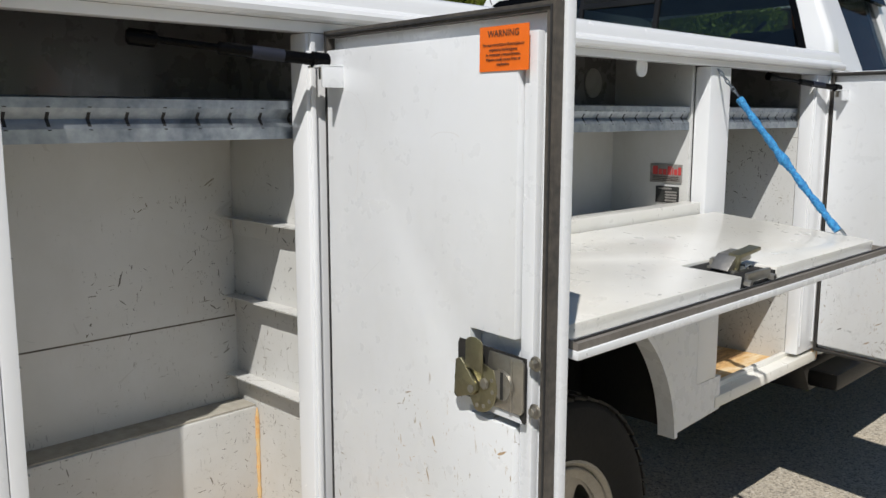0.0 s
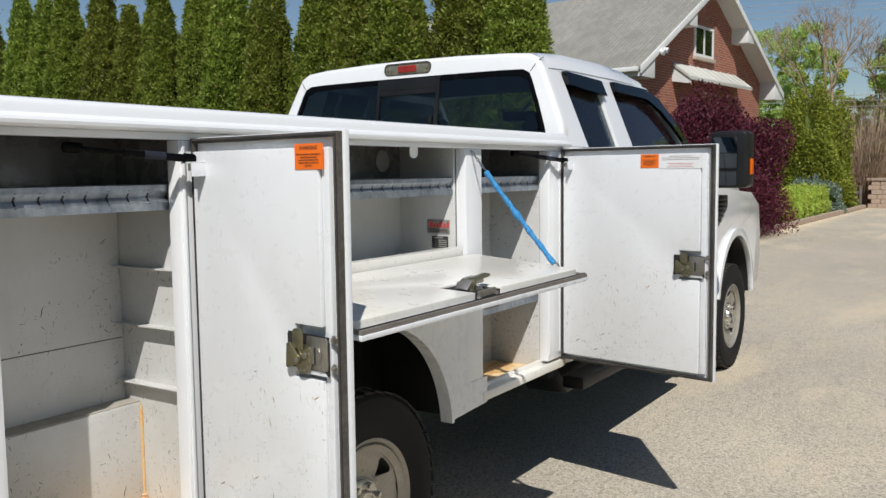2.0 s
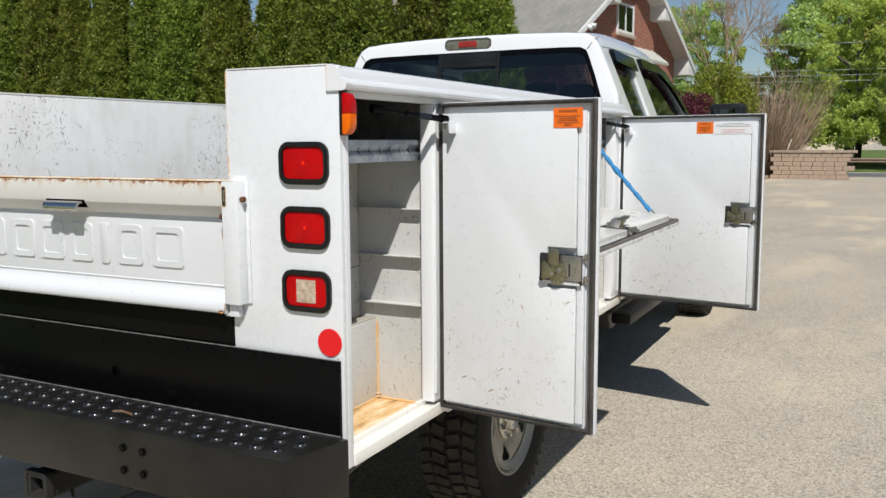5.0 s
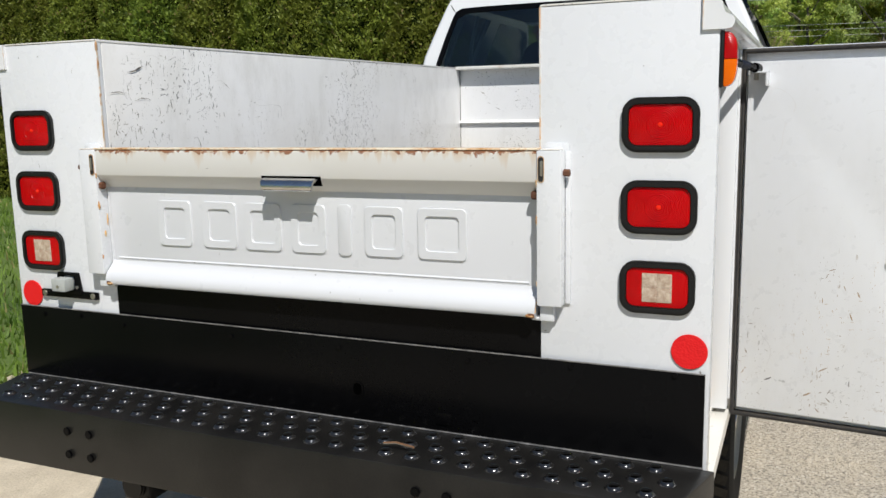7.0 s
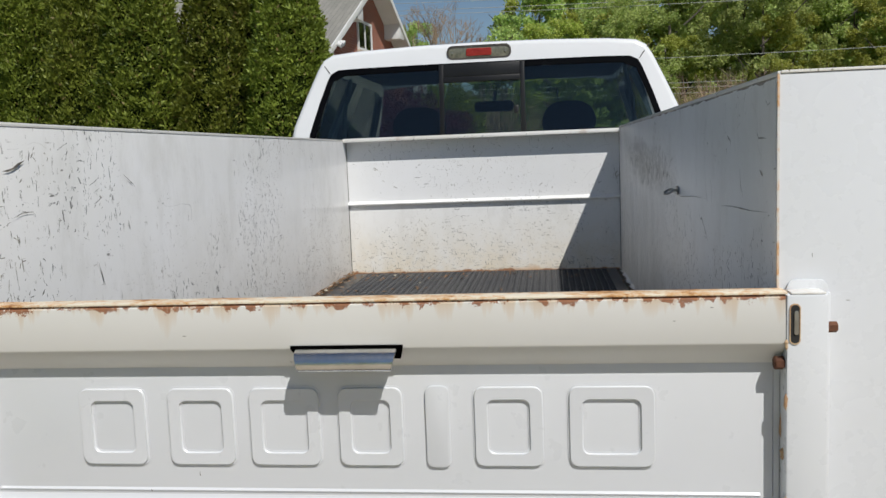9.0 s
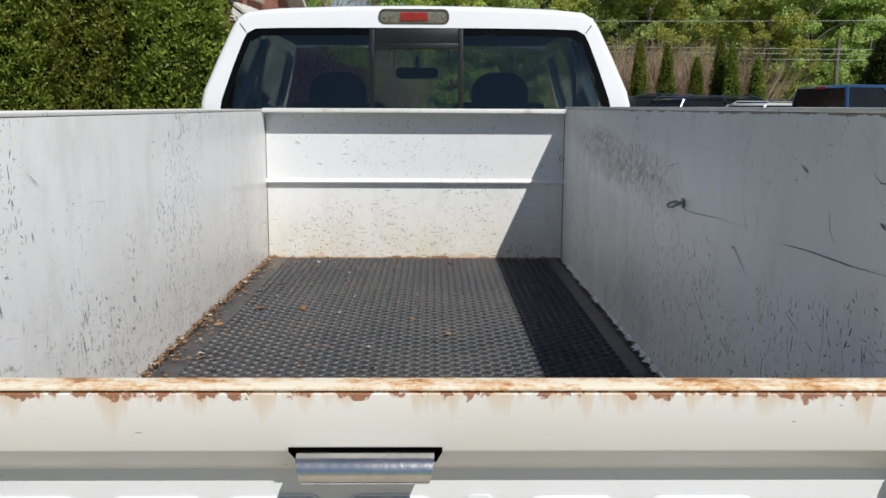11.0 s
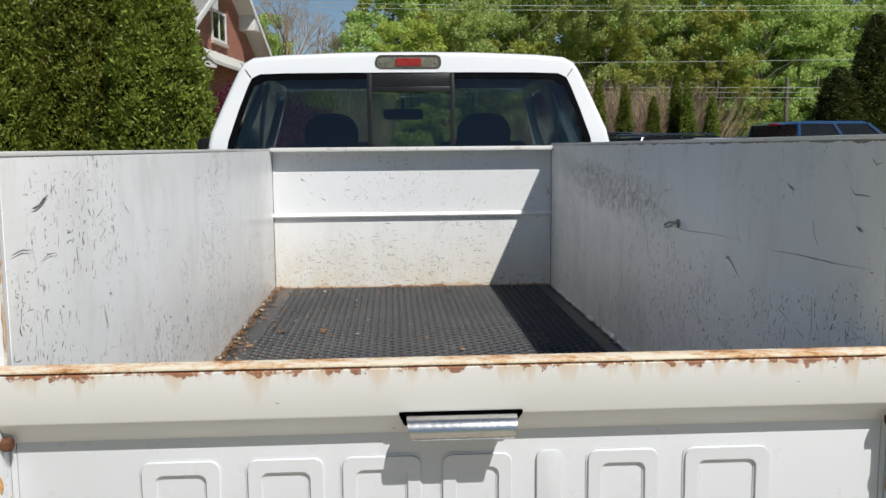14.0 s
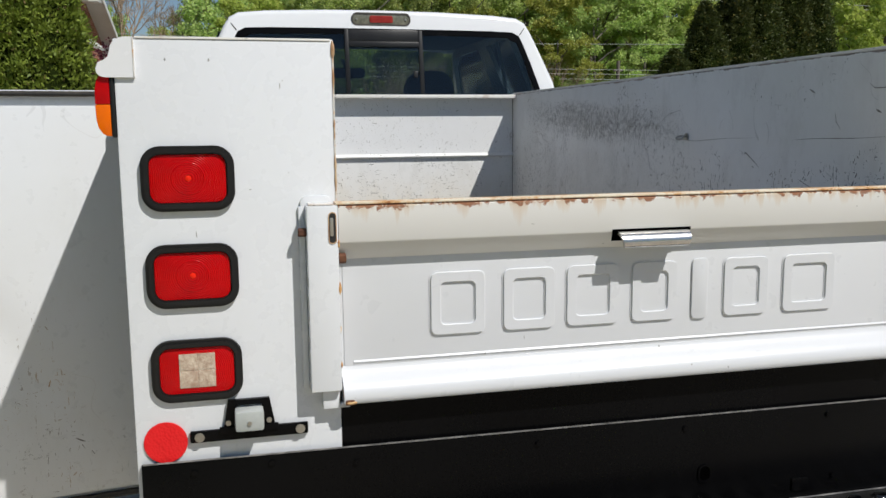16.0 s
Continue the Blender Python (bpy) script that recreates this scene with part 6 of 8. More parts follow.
def wheel(m):
    prof = [(0.235, -0.115), (0.30, -0.128), (0.345, -0.130), (0.380, -0.120), (0.396, -0.102), (0.399, -0.05), (0.399, 0.05), (0.396, 0.102), (0.380, 0.120), (0.345, 0.130), (0.30, 0.128), (0.235, 0.115)]
    ty = lathe(prof, 56, True)
    blocks = []
    for i in range(46):
        a = 2 * math.pi * i / 46
        for j, (y0, y1, ofs) in enumerate(((-0.118, -0.070, 0.0), (-0.060, -0.008, 0.5), (0.008, 0.060, 0.0), (0.070, 0.118, 0.5))):
            b = box(-0.019, 0.019, y0, y1, R - 0.010, R + (0.002 if j in (1, 2) else -0.003), 0.0)
            bmesh.ops.transform(b, matrix=Matrix.Rotation(radians(14 if j % 2 else -14), 4, "Z"), verts=b.verts[:])
            bmesh.ops.transform(b, matrix=Matrix.Rotation(a + ofs * 2 * math.pi / 46, 4, "Y"), verts=b.verts[:])
            blocks.append(b)
    tr = bmesh.new()
    me = bpy.data.meshes.new("tmp")
    for b in blocks:
        b.to_mesh(me)
        tr.from_mesh(me)
        b.free()
    bpy.data.meshes.remove(me)
    w = part("wheel", ty, TYRE, truck, "black all-terrain tyre on a silver steel wheel")
    tagged(part("tread", tr, TREAD, w, "chunky tread blocks of the tyre", False), kind="stuff")
    # rim barrel and dish; outer face towards -y
    part("rim_barrel", lathe([(0.232, -0.112), (0.240, -0.120), (0.246, -0.118), (0.244, -0.10), (0.238, 0.10), (0.20, 0.11), (0.195, 0.09), (0.214, -0.075), (0.226, -0.104)], 56, True), RIM, w, "silver painted steel rim")
    # dish: rings inside and outside a belt of five rounded three-sided vent holes
    prof_r = [0.070, 0.104, 0.112, 0.125, 0.150, 0.180, 0.200, 0.216, 0.226]
    prof_y = [-0.076, -0.080, -0.074, -0.076, -0.086, -0.092, -0.094, -0.100, -0.110]
    level = lambda r: float(np.interp(r, prof_r, prof_y))
    bm = bmesh.new()

    def spot(r, a):
        return bm.verts.new((r * math.cos(a), level(r), r * math.sin(a)))

    SEG = 120
    for radii in (prof_r[:4], prof_r[6:]):
        g = [[spot(r, 2 * math.pi * j / SEG) for j in range(SEG)] for r in radii]
        for p, q in zip(g, g[1:]):
            for j in range(SEG):
                bm.faces.new((p[j], p[(j + 1) % SEG], q[(j + 1) % SEG], q[j]))
    rc, half, n = 0.166, math.pi / 5, 48
    for h in range(5):
        mid = 2 * math.pi * (h + 0.5) / 5 + radians(6)
        rows = []
        for j in range(n):
            a = 2 * math.pi * j / n
            # hole outline: wide side outwards, corners rounded
            c = (math.cos(a), math.sin(a))
            rho = 0.030 * (1 + 0.20 * math.cos(3 * (a - math.pi / 3)) + 0.03 * math.cos(6 * (a - math.pi / 3)))
            hr, ha = rc + rho * c[0], rho * c[1] * 1.12 / rc
            # belt outline in the same direction
            far = min((0.034 if c[0] > 0 else 0.041) / max(abs(c[0]), 1e-6), half * rc / max(abs(c[1]), 1e-6))
            er, ea = rc + far * c[0], far * c[1] / rc
            rows.append([spot(hr + (er - hr) * f, mid + ha + (ea - ha) * f) for f in (0.0, 0.12, 0.45, 0.75, 1.0)])
        for j in range(n):
            p, q = rows[j], rows[(j + 1) % n]
            for i in range(4):
                bm.faces.new((p[i], p[i + 1], q[i + 1], q[i]))
    bmesh.ops.remove_doubles(bm, verts=bm.verts[:], dist=0.0004)
    bmesh.ops.recalc_face_normals(bm, faces=bm.faces[:])
    bmesh.ops.solidify(bm, geom=bm.faces[:], thickness=0.006)
    part("rim_dish", bm, RIM, w, "silver steel wheel dish with vent holes")
    part("brake_disc", cyl((0, 0.00, 0), (0, 0.02, 0), 0.19, seg=40), DARK, w)
    part("hub_cap", lathe([(0.103, -0.080), (0.102, -0.090), (0.092, -0.094), (0.070, -0.095), (0.066, -0.108), (0.061, -0.114), (0.056, -0.112), (0.052, -0.106), (0.030, -0.110), (0.001, -0.111)], 40), HUBM, w, "bright centre cap with a raised ring")
    part("cap_badge", moved(prism(rounded(0.060, 0.026, 0.0129, 6), "y", -0.1135, -0.1095, 0.001), pose(0, 0, 0, 0, 20, 0)), PLASTIC, w, "dark oval badge")
    for i in range(8):
        a = 2 * math.pi * (i + 0.5) / 8
        part("lug_nut", cyl((0.085 * math.cos(a), -0.090, 0.085 * math.sin(a)), (0.085 * math.cos(a), -0.113, 0.085 * math.sin(a)), 0.0125, 0.0105, seg=12, bevel=0.002), HUBM, w)
    w.matrix_basis = m
    return w


def wheel_copy(w, m):
    o = again(w, m)
    for c in w.children:
        k = again(c, c.matrix_basis.copy(), o)
        if "kind" in c:
            k["kind"] = c["kind"]
    return o


w0 = wheel(pose(1.27, -0.868, R))
wheel_copy(w0, pose(5.80, -0.868, R, 0, 25, 0))
wheel_copy(w0, pose(1.27, 0.868, R, 0, 40, 180))
wheel_copy(w0, pose(5.80, 0.868, R, 0, 10, 180))

# ---- cab ----
def side_y(z):
    """Half width of the cab above its belt line."""
    return 0.960 - 0.42 * (z - 1.66)


low = [(0.86, 0.56), (0.97, 0.60), (0.995, 0.85), (0.994, 1.20), (0.984, 1.52), (0.963, 1.655)]
body_pts = [(y, z) for y, z in low] + [(-y, z) for y, z in low[::-1]]
part("cab_body", prism(body_pts, "x", 2.90, 4.86, 0.012), PAINT_CAB, truck, "white cab body with two side doors")
for s in (-1, 1):
    for x in (3.08, 3.66, 4.83):
        part("door_gap", prism([(s * (y + 0.0015), z) for y, z in low[1:]] + [(s * (y - 0.01), z) for y, z in low[:0:-1]], "x", x - 0.003, x + 0.003), DARK, truck)
    part("door_handle", box(3.72, 3.92, *sorted((s * 0.972, s * 1.012)), 1.36, 1.40, 0.01), PLASTIC, truck, "black door handle")
# rear frame round the glass
o1 = [(0.0, 1.66), (0.940, 1.66), (0.942, 1.72), (0.928, 1.78), (0.862, 1.93), (0.806, 2.05), (0.778, 2.096), (0.73, 2.122), (0.60, 2.134), (0.30, 2.145), (0.0, 2.148)]
i1 = [(0.0, 1.685), (0.842, 1.685), (0.853, 1.70), (0.846, 1.74), (0.798, 1.88), (0.755, 1.99), (0.737, 2.025), (0.70, 2.044), (0.58, 2.048), (0.30, 2.050), (0.0, 2.050)]
full = lambda h: h + [(-y, z) for y, z in h[-2:0:-1]]
lean = Matrix(((1, 0, 0.16, -0.16 * 1.66), (0, 1, 0, 0), (0, 0, 1, 0), (0, 0, 0, 1)))
rf_ = ring_prism(full(o1), full(i1), "x", 2.868, 2.93)
rf_.verts.ensure_lookup_table()
nro = len(full(o1))
rim = {v for v in rf_.verts[:nro]}
bmesh.ops.bevel(rf_, geom=[e for e in rf_.edges if e.verts[0] in rim and e.verts[1] in rim], offset=0.044, segments=6, profile=0.5, affect="EDGES", clamp_overlap=True)
part("rear_frame", moved(rf_, lean), PAINT_CAB, truck, "white cab back round the rear window")
g_o = [(y * 1.006, z + (0.004 if z > 1.8 else -0.004)) for y, z in i1]
g_i = [(max(0, y - 0.028), z + (-0.03 if z > 2.0 else 0.0)) for y, z in i1]
part("rear_window_seal", moved(ring_prism(full(g_o), full(g_i), "x", 2.872, 2.884), lean), BLACK, truck, "black border of the rear window")
pane_pts = ((0.195, 1.69), (0.80, 1.69), (0.80, 1.75), (0.76, 1.90), (0.72, 2.01), (0.69, 2.03), (0.195, 2.04))
rw = part("rear_window", moved(prism(pane_pts, "x", 2.876, 2.880), lean), GLASS, truck, "tinted rear window", False)
part("rear_window", moved(prism([(-y, z) for y, z in pane_pts], "x", 2.876, 2.880), lean), GLASS, truck, "tinted rear window", False)
part("slider_frame", moved(merge(box(2.866, 2.882, 0.183, 0.205, 1.69, 2.045, 0.003), box(2.866, 2.882, -0.205, -0.183, 1.69, 2.045, 0.003), box(2.868, 2.882, -0.183, 0.183, 1.985, 2.045, 0.003), box(2.862, 2.880, -0.183, 0.183, 1.958, 1.984, 0.002)), lean), PLASTIC, rw, "black frame of the sliding pane")
part("slider_pane", moved(box(2.873, 2.877, -0.184, 0.184, 1.69, 1.957), lean), GLASS, rw, "sliding centre pane", False)
part("slider_latch", moved(box(2.862, 2.872, -0.172, -0.150, 1.80, 1.835, 0.004), lean), PLASTIC, rw)
for s in (-1, 1):
    pts = [(2.868 + 0.16 * (z - 1.66) + o_, s * y, z) for y, z, o_ in ((0.742, 2.030, -0.0005), (0.765, 2.062, 0.0), (0.784, 2.088, 0.014), (0.792, 2.100, 0.034))]
    part("cab_seam", tube(pts, 0.0024, 6), GASKET, truck, "thin dark seam at the cab's rear corner")
# third brake lamp
LAMP_AT = Matrix.Translation((0.068, 0.010, 2.098))
bl = part("high_brake_lamp", moved(prism(rounded(0.300, 0.058, 0.024, 6), "x", 2.866, 2.90, 0.006), LAMP_AT), LENS_SMOKE, truck, "high brake lamp with cloudy cargo lights")
part("red_lens", moved(prism(rounded(0.122, 0.036, 0.008, 3), "x", 2.8615, 2.8665, 0.002), LAMP_AT), LENS_FADED, bl, "faded red middle lens")
part("lamp_trim", moved(ring_prism(rounded(0.308, 0.066, 0.028, 6), rounded(0.292, 0.050, 0.021, 6), "x", 2.8635, 2.90), LAMP_AT), GASKET, bl)
for y in (-0.128, 0.128):
    part("lamp_screw", moved(cyl((2.862, y, 0), (2.866, y, 0), 0.006, seg=10), LAMP_AT), STEEL, bl)
for q in range(5):
    part("lens_rib", moved(box(2.8605, 2.8614, -0.058, 0.058, -0.013 + 0.0065 * q - 0.0008, -0.013 + 0.0065 * q + 0.0008), LAMP_AT), LENS_FADED, bl)

# roof
bm = bmesh.new()
stations = [(2.992, -0.0035), (3.03, 0.006), (3.12, 0.016), (3.3, 0.026), (3.8, 0.028), (4.15, 0.012), (4.30, -0.012), (4.38, -0.045)]
half = [(0.0, 2.150), (0.30, 2.147), (0.60, 2.136), (0.73, 2.122), (0.778, 2.096), (0.800, 2.05)]
sec = [(-y, z) for y, z in half[:0:-1]] + half
grid = [[bm.verts.new((x, y * (1.0 if x < 4.2 else 0.985), z + dz * (1 if abs(y) < 0.75 else 0.35))) for y, z in sec] for x, dz in stations]
for a, b in zip(grid, grid[1:]):
    for j in range(len(sec) - 1):
        bm.faces.new((a[j], a[j + 1], b[j + 1], b[j]))
bmesh.ops.recalc_face_normals(bm, faces=bm.faces[:])
for f in bm.faces:
    if f.normal.z < 0:
        f.normal_flip()
bmesh.ops.solidify(bm, geom=bm.faces[:], thickness=0.03)
part("cab_roof", bm, PAINT_CAB, truck, "white cab roof")

# side frames with window openings, on the leaning side plane
for s in (-1, 1):
    def P(x, z, off=0.0):
        return (x, s * (side_y(z) + off), z)

    def slab(pts, t0, t1):
        b = bmesh.new()
        A = [b.verts.new(P(x, z, t0)) for x, z in pts]
        B = [b.verts.new(P(x, z, t1)) for x, z in pts]
        b.faces.new(A)
        b.faces.new(B[::-1])
        for i in range(len(pts)):
            j = (i + 1) % len(pts)
            b.faces.new((A[i], B[i], B[j], A[j]))
        bmesh.ops.recalc_face_normals(b, faces=b.faces[:])
        return b

    white = [
        [(2.885, 1.655), (3.135, 1.655), (3.145, 2.038), (3.17, 2.05), (2.985, 2.075), (2.955, 2.05)],
        [(3.545, 1.655), (3.755, 1.655), (3.775, 2.03), (3.60, 2.035), (3.585, 2.0)],
        [(3.145, 2.035), (3.60, 2.03), (4.25, 2.02), (4.36, 2.00), (4.36, 2.045), (4.2, 2.08), (3.0, 2.095)],
        [(4.74, 1.655), (4.86, 1.66), (4.62, 1.88), (4.38, 2.05), (4.30, 2.045), (4.45, 1.975), (4.60, 1.84)],
    ]
    part("side_pillar", merge(*[slab(w, -0.05, 0.0 + 0.001 * i) for i, w in enumerate(white)]), PAINT_CAB, truck, "white window pillars of the cab side", False)
    w1 = [(3.135, 1.66), (3.548, 1.66), (3.595, 2.0), (3.58, 2.035), (3.165, 2.04), (3.148, 2.02)]
    w2 = [(3.755, 1.66), (4.745, 1.66), (4.61, 1.84), (4.46, 1.965), (4.28, 2.02), (3.80, 2.03), (3.775, 2.0)]
    for w in (w1, w2):
        part("side_window", slab(w, -0.022, -0.018), GLASS_DARK if w is w1 else GLASS, truck, "dark tinted side window", False)
    v1 = [(3.14, 1.975), (3.60, 1.945), (3.60, 2.03), (3.15, 2.045)]
    v2 = [(3.77, 1.985), (4.25, 1.968), (4.43, 1.90), (4.56, 1.80), (4.70, 1.66), (4.755, 1.66), (4.625, 1.845), (4.47, 1.985), (4.28, 2.035), (3.78, 2.04)]
    for v in (v1, v2):
        part("rain_visor", slab(v, 0.004, 0.030), glass("smoked_visor", (0.06, 0.065, 0.07), 0.06) if (s < 0 and v is v1) else bpy.data.materials["smoked_visor"], truck, "dark smoked rain visor", False)

# windscreen, dash, seats, mirror inside
part("windscreen", prism([(4.345, 2.055), (4.350, 2.06), (4.865, 1.665), (4.86, 1.655)], "y", -0.80, 0.80), GLASS_CLEAR, truck, "windscreen", False)
part("interior_deck", box(2.93, 4.84, -0.88, 0.88, 1.56, 1.658, 0.0), SEAT, truck, "dark cab interior")
part("dashboard", box(4.40, 4.80, -0.84, 0.84, 1.6585, 1.70, 0.02), PLASTIC, truck, "dark dashboard")
part("headliner", box(3.0, 4.26, -0.72, 0.72, 2.065, 2.075, 0.0), surface("grey_headliner", (0.20, 0.20, 0.19), (0.24, 0.24, 0.23), 0.9, 0, 5, 60, 0.1), truck, "grey headliner")
for s in (-1, 1):
    st = part("seat_back", box(3.70, 3.86, s * 0.43 - 0.25, s * 0.43 + 0.25, 1.30, 1.735, 0.05, 3), SEAT, truck, "dark cloth front seat")
    part("headrest", moved(prism(rounded(0.30, 0.23, 0.11, 7), "x", 3.70, 3.80, 0.02), Matrix.Translation((0, s * 0.43, 1.775))), SEAT, st)
    part("belt_strap", tube([(3.15, s * 0.74, 1.70), (3.16, s * 0.73, 1.85), (3.2, s * 0.70, 2.02)], 0.012, 6), GREY_BOX, truck, "grey seat belt")
mi = part("inside_mirror", moved(prism(rounded(0.25, 0.065, 0.028, 5), "x", 4.22, 4.25, 0.006), Matrix.Translation((0, 0.02, 1.905))), PLASTIC, truck, "rear-view mirror")
part("mirror_stem", cyl((4.25, 0.02, 1.93), (4.38, 0.02, 2.0), 0.012), PLASTIC, mi)

# front end: fenders, hood, arches
cx, cz, r = 5.80, 0.50, 0.47
arc = [(cx + r * math.cos(radians(a)), cz + 1.12 * r * math.sin(radians(a))) for a in range(170, 3, -5)]
fp = [(4.8605, 0.60), (arc[0][0], 0.60)] + arc + [(6.38, 0.62), (6.54, 0.70), (6.56, 1.0), (6.50, 1.24), (6.25, 1.345), (5.6, 1.385), (4.8605, 1.44)]
for s in (-1, 1):
    fn = part("front_fender", prism(fp, "y", *sorted((s * 0.86, s * 1.005)), 0.018), PAINT_CAB, truck, "white front fender")
    fo = [(cx + (r + 0.055) * math.cos(radians(a)), cz + 1.12 * (r + 0.055) * math.sin(radians(a))) for a in range(170, 3, -5)]
    part("arch_flare", prism(fo + arc[::-1], "y", *sorted((s * 0.95, s * 1.025)), 0.006), PAINT_CAB, fn)
    li = [(cx + (r - 0.012) * math.cos(radians(a)), cz + 1.12 * (r - 0.012) * math.sin(radians(a))) for a in range(170, 3, -5)]
    lo = [(cx + (r - 0.002) * math.cos(radians(a)), cz + 1.12 * (r - 0.002) * math.sin(radians(a))) for a in range(170, 3, -5)]
    part("wheel_liner", merge(prism(lo + li[::-1], "y", *sorted((s * 0.55, s * 0.990))), box(5.2, 6.45, *sorted((s * 0.54, s * 0.5495)), 0.45, 1.2)), DARK, fn, "black wheel arch liner")
    part("fender_vent", prism([(5.23, 1.355), (5.53, 1.345), (5.53, 1.26), (5.30, 1.13), (5.24, 1.13)], "y", *sorted((s * 1.0052, s * 1.012)), 0.003), BLACK, fn, "black fender vent")
    for k in range(6):
        zz = 1.155 + 0.031 * k
        part("vent_bar", box(5.255, min(5.51, 5.33 + 1.6 * (zz - 1.14)), *sorted((s * 1.012, s * 1.019)), zz, zz + 0.014, 0.003), PLASTIC, fn)
    # tow mirror
    mr = part("tow_mirror", merge(box(4.62, 4.80, *sorted((s * 1.13, s * 1.375)), 1.415, 1.775, 0.04, 3), box(4.70, 4.80, *sorted((s * 0.93, s * 1.15)), 1.50, 1.56, 0.015), box(4.70, 4.80, *sorted((s * 0.93, s * 1.15)), 1.62, 1.68, 0.015)), PLASTIC, truck, "black tow mirror with amber marker")
    part("mirror_glass", box(4.612, 4.6195, *sorted((s * 1.155, s * 1.310)), 1.54, 1.735, 0.0), MIRROR, mr, "mirror glass")
    part("spot_glass", box(4.612, 4.6195, *sorted((s * 1.155, s * 1.310)), 1.435, 1.52, 0.0), MIRROR, mr)
    part("amber_marker", box(4.68, 4.74, *sorted((s * 1.3745, s * 1.384)), 1.50, 1.60, 0.004), LENS_AMBER, mr, "amber marker lens")
part("hood", prism([(0.86, 1.33), (0.84, 1.40), (0.70, 1.435), (0, 1.455), (-0.70, 1.435), (-0.84, 1.40), (-0.86, 1.33)], "x", 4.862, 6.48, 0.01), PAINT_CAB, truck, "white hood")
part("engine_bay", box(4.862, 6.45, -0.855, 0.855, 0.75, 1.328, 0), DARK, truck)
part("front_bumper", box(6.46, 6.66, -0.98, 0.98, 0.58, 0.80, 0.03, 3), CHROME, truck, "chrome front bumper")
part("grille", box(6.45, 6.57, -0.85, 0.85, 0.82, 1.30, 0.03), PLASTIC, truck)
part("front_axle", cyl((5.80, -0.8, 0.405), (5.80, 0.8, 0.405), 0.05), DARK, truck)
part("cab_floor", box(2.9, 5.0, -0.85, 0.85, 0.50, 0.565, 0.0), DARK, truck)

# ---- ground ----
def ground_material():
    k = Mat("old_asphalt")
    big = k.noise(0.35, 6, 0.6)
    mid = k.noise(3.0, 6, 0.65)
    v = k.add("ShaderNodeTexVoronoi")
    k.link(k.co, v.inputs["Vector"])
    v.inputs["Scale"].default_value = 88
    stone = k.add("ShaderNodeSeparateColor")
    k.link(v.outputs["Color"], stone.inputs[0])
    v2 = k.add("ShaderNodeTexVoronoi")
    k.link(k.co, v2.inputs["Vector"])
    v2.inputs["Scale"].default_value = 190
    st2 = k.add("ShaderNodeSeparateColor")
    k.link(v2.outputs["Color"], st2.inputs[0])
    base = k.mix(k.ramp(big, 0.38, 0.62), (0.42, 0.375, 0.305), (0.52, 0.46, 0.365))
    streaks = k.noise(0.8, 7, 0.7, k.mapped((0.35, 1.6, 1)))
    base = k.mix(k.math("MULTIPLY", k.ramp(streaks, 0.50, 0.72), 0.6), base, (0.62, 0.52, 0.37))
    base = k.mix(k.math("MULTIPLY", k.ramp(mid, 0.45, 0.75), 0.45), base, (0.58, 0.49, 0.36))
    base = k.mix(k.math("MULTIPLY", k.ramp(stone.outputs[0], 0.72, 0.95), 0.50), base, (0.72, 0.66, 0.56))
    base = k.mix(k.math("MULTIPLY", k.ramp(stone.outputs[1], 0.80, 0.94), 0.62), base, (0.20, 0.18, 0.15))
    base = k.mix(k.math("MULTIPLY", k.ramp(st2.outputs[1], 0.80, 0.95), 0.80), base, (0.10, 0.09, 0.075))
    gap = k.math("SUBTRACT", 1.0, k.ramp(v.outputs["Distance"], 0.35, 0.75))
    base = k.mix(k.math("MULTIPLY", k.math("SUBTRACT", 1.0, gap), 0.28), base, (0.17, 0.145, 0.115))
    # sand washed up along the lawn and in loose drifts
    drift = k.math("MULTIPLY", k.ramp(k.noise(0.55, 6, 0.65, k.mapped((0.6, 1.3, 1), (3, 7, 0))), 0.52, 0.70), 0.72)
    bank = k.ramp(k.math("ADD", k.math("SUBTRACT", k.axis("Y"), 1.55), k.math("MULTIPLY", k.noise(1.4, 6, 0.6), 1.0)), 0.25, 0.75)
    sand = k.mix(k.noise(14, 5, 0.7), (0.72, 0.60, 0.42), (0.60, 0.49, 0.335))
    base = k.mix(k.math("MAXIMUM", drift, k.math("MULTIPLY", bank, 0.8)), base, sand)
    k.put(k.p.inputs["Base Color"], base)
    k.p.inputs["Roughness"].default_value = 0.9
    k.bump(k.math("ADD", v.outputs["Distance"], k.math("MULTIPLY", k.noise(150, 3), 0.5)), 0.7, 0.006)
    return k.m


ASPHALT = ground_material()
LAWN = surface("lawn_soil_and_grass", (0.055, 0.095, 0.016), (0.13, 0.19, 0.035), 0.9, 0, 0.8, 30, 0.6, dist=0.03)
ROADM = surface("dark_road_asphalt", (0.10, 0.10, 0.10), (0.14, 0.14, 0.14), 0.9, 0, 0.6, 60, 0.3)
MULCH = surface("dark_mulch", (0.035, 0.024, 0.018), (0.085, 0.06, 0.045), 0.95, 0, 8, 60, 0.9, dist=0.02)
GRAVEL = surface("pale_sandy_gravel", (0.66, 0.57, 0.43), (0.46, 0.39, 0.29), 0.95, 0, 6, 90, 0.8, dist=0.008)
KERB = surface("kerb_stone", (0.30, 0.22, 0.16), (0.42, 0.34, 0.26), 0.9, 0, 6, 60, 0.6, dist=0.01)

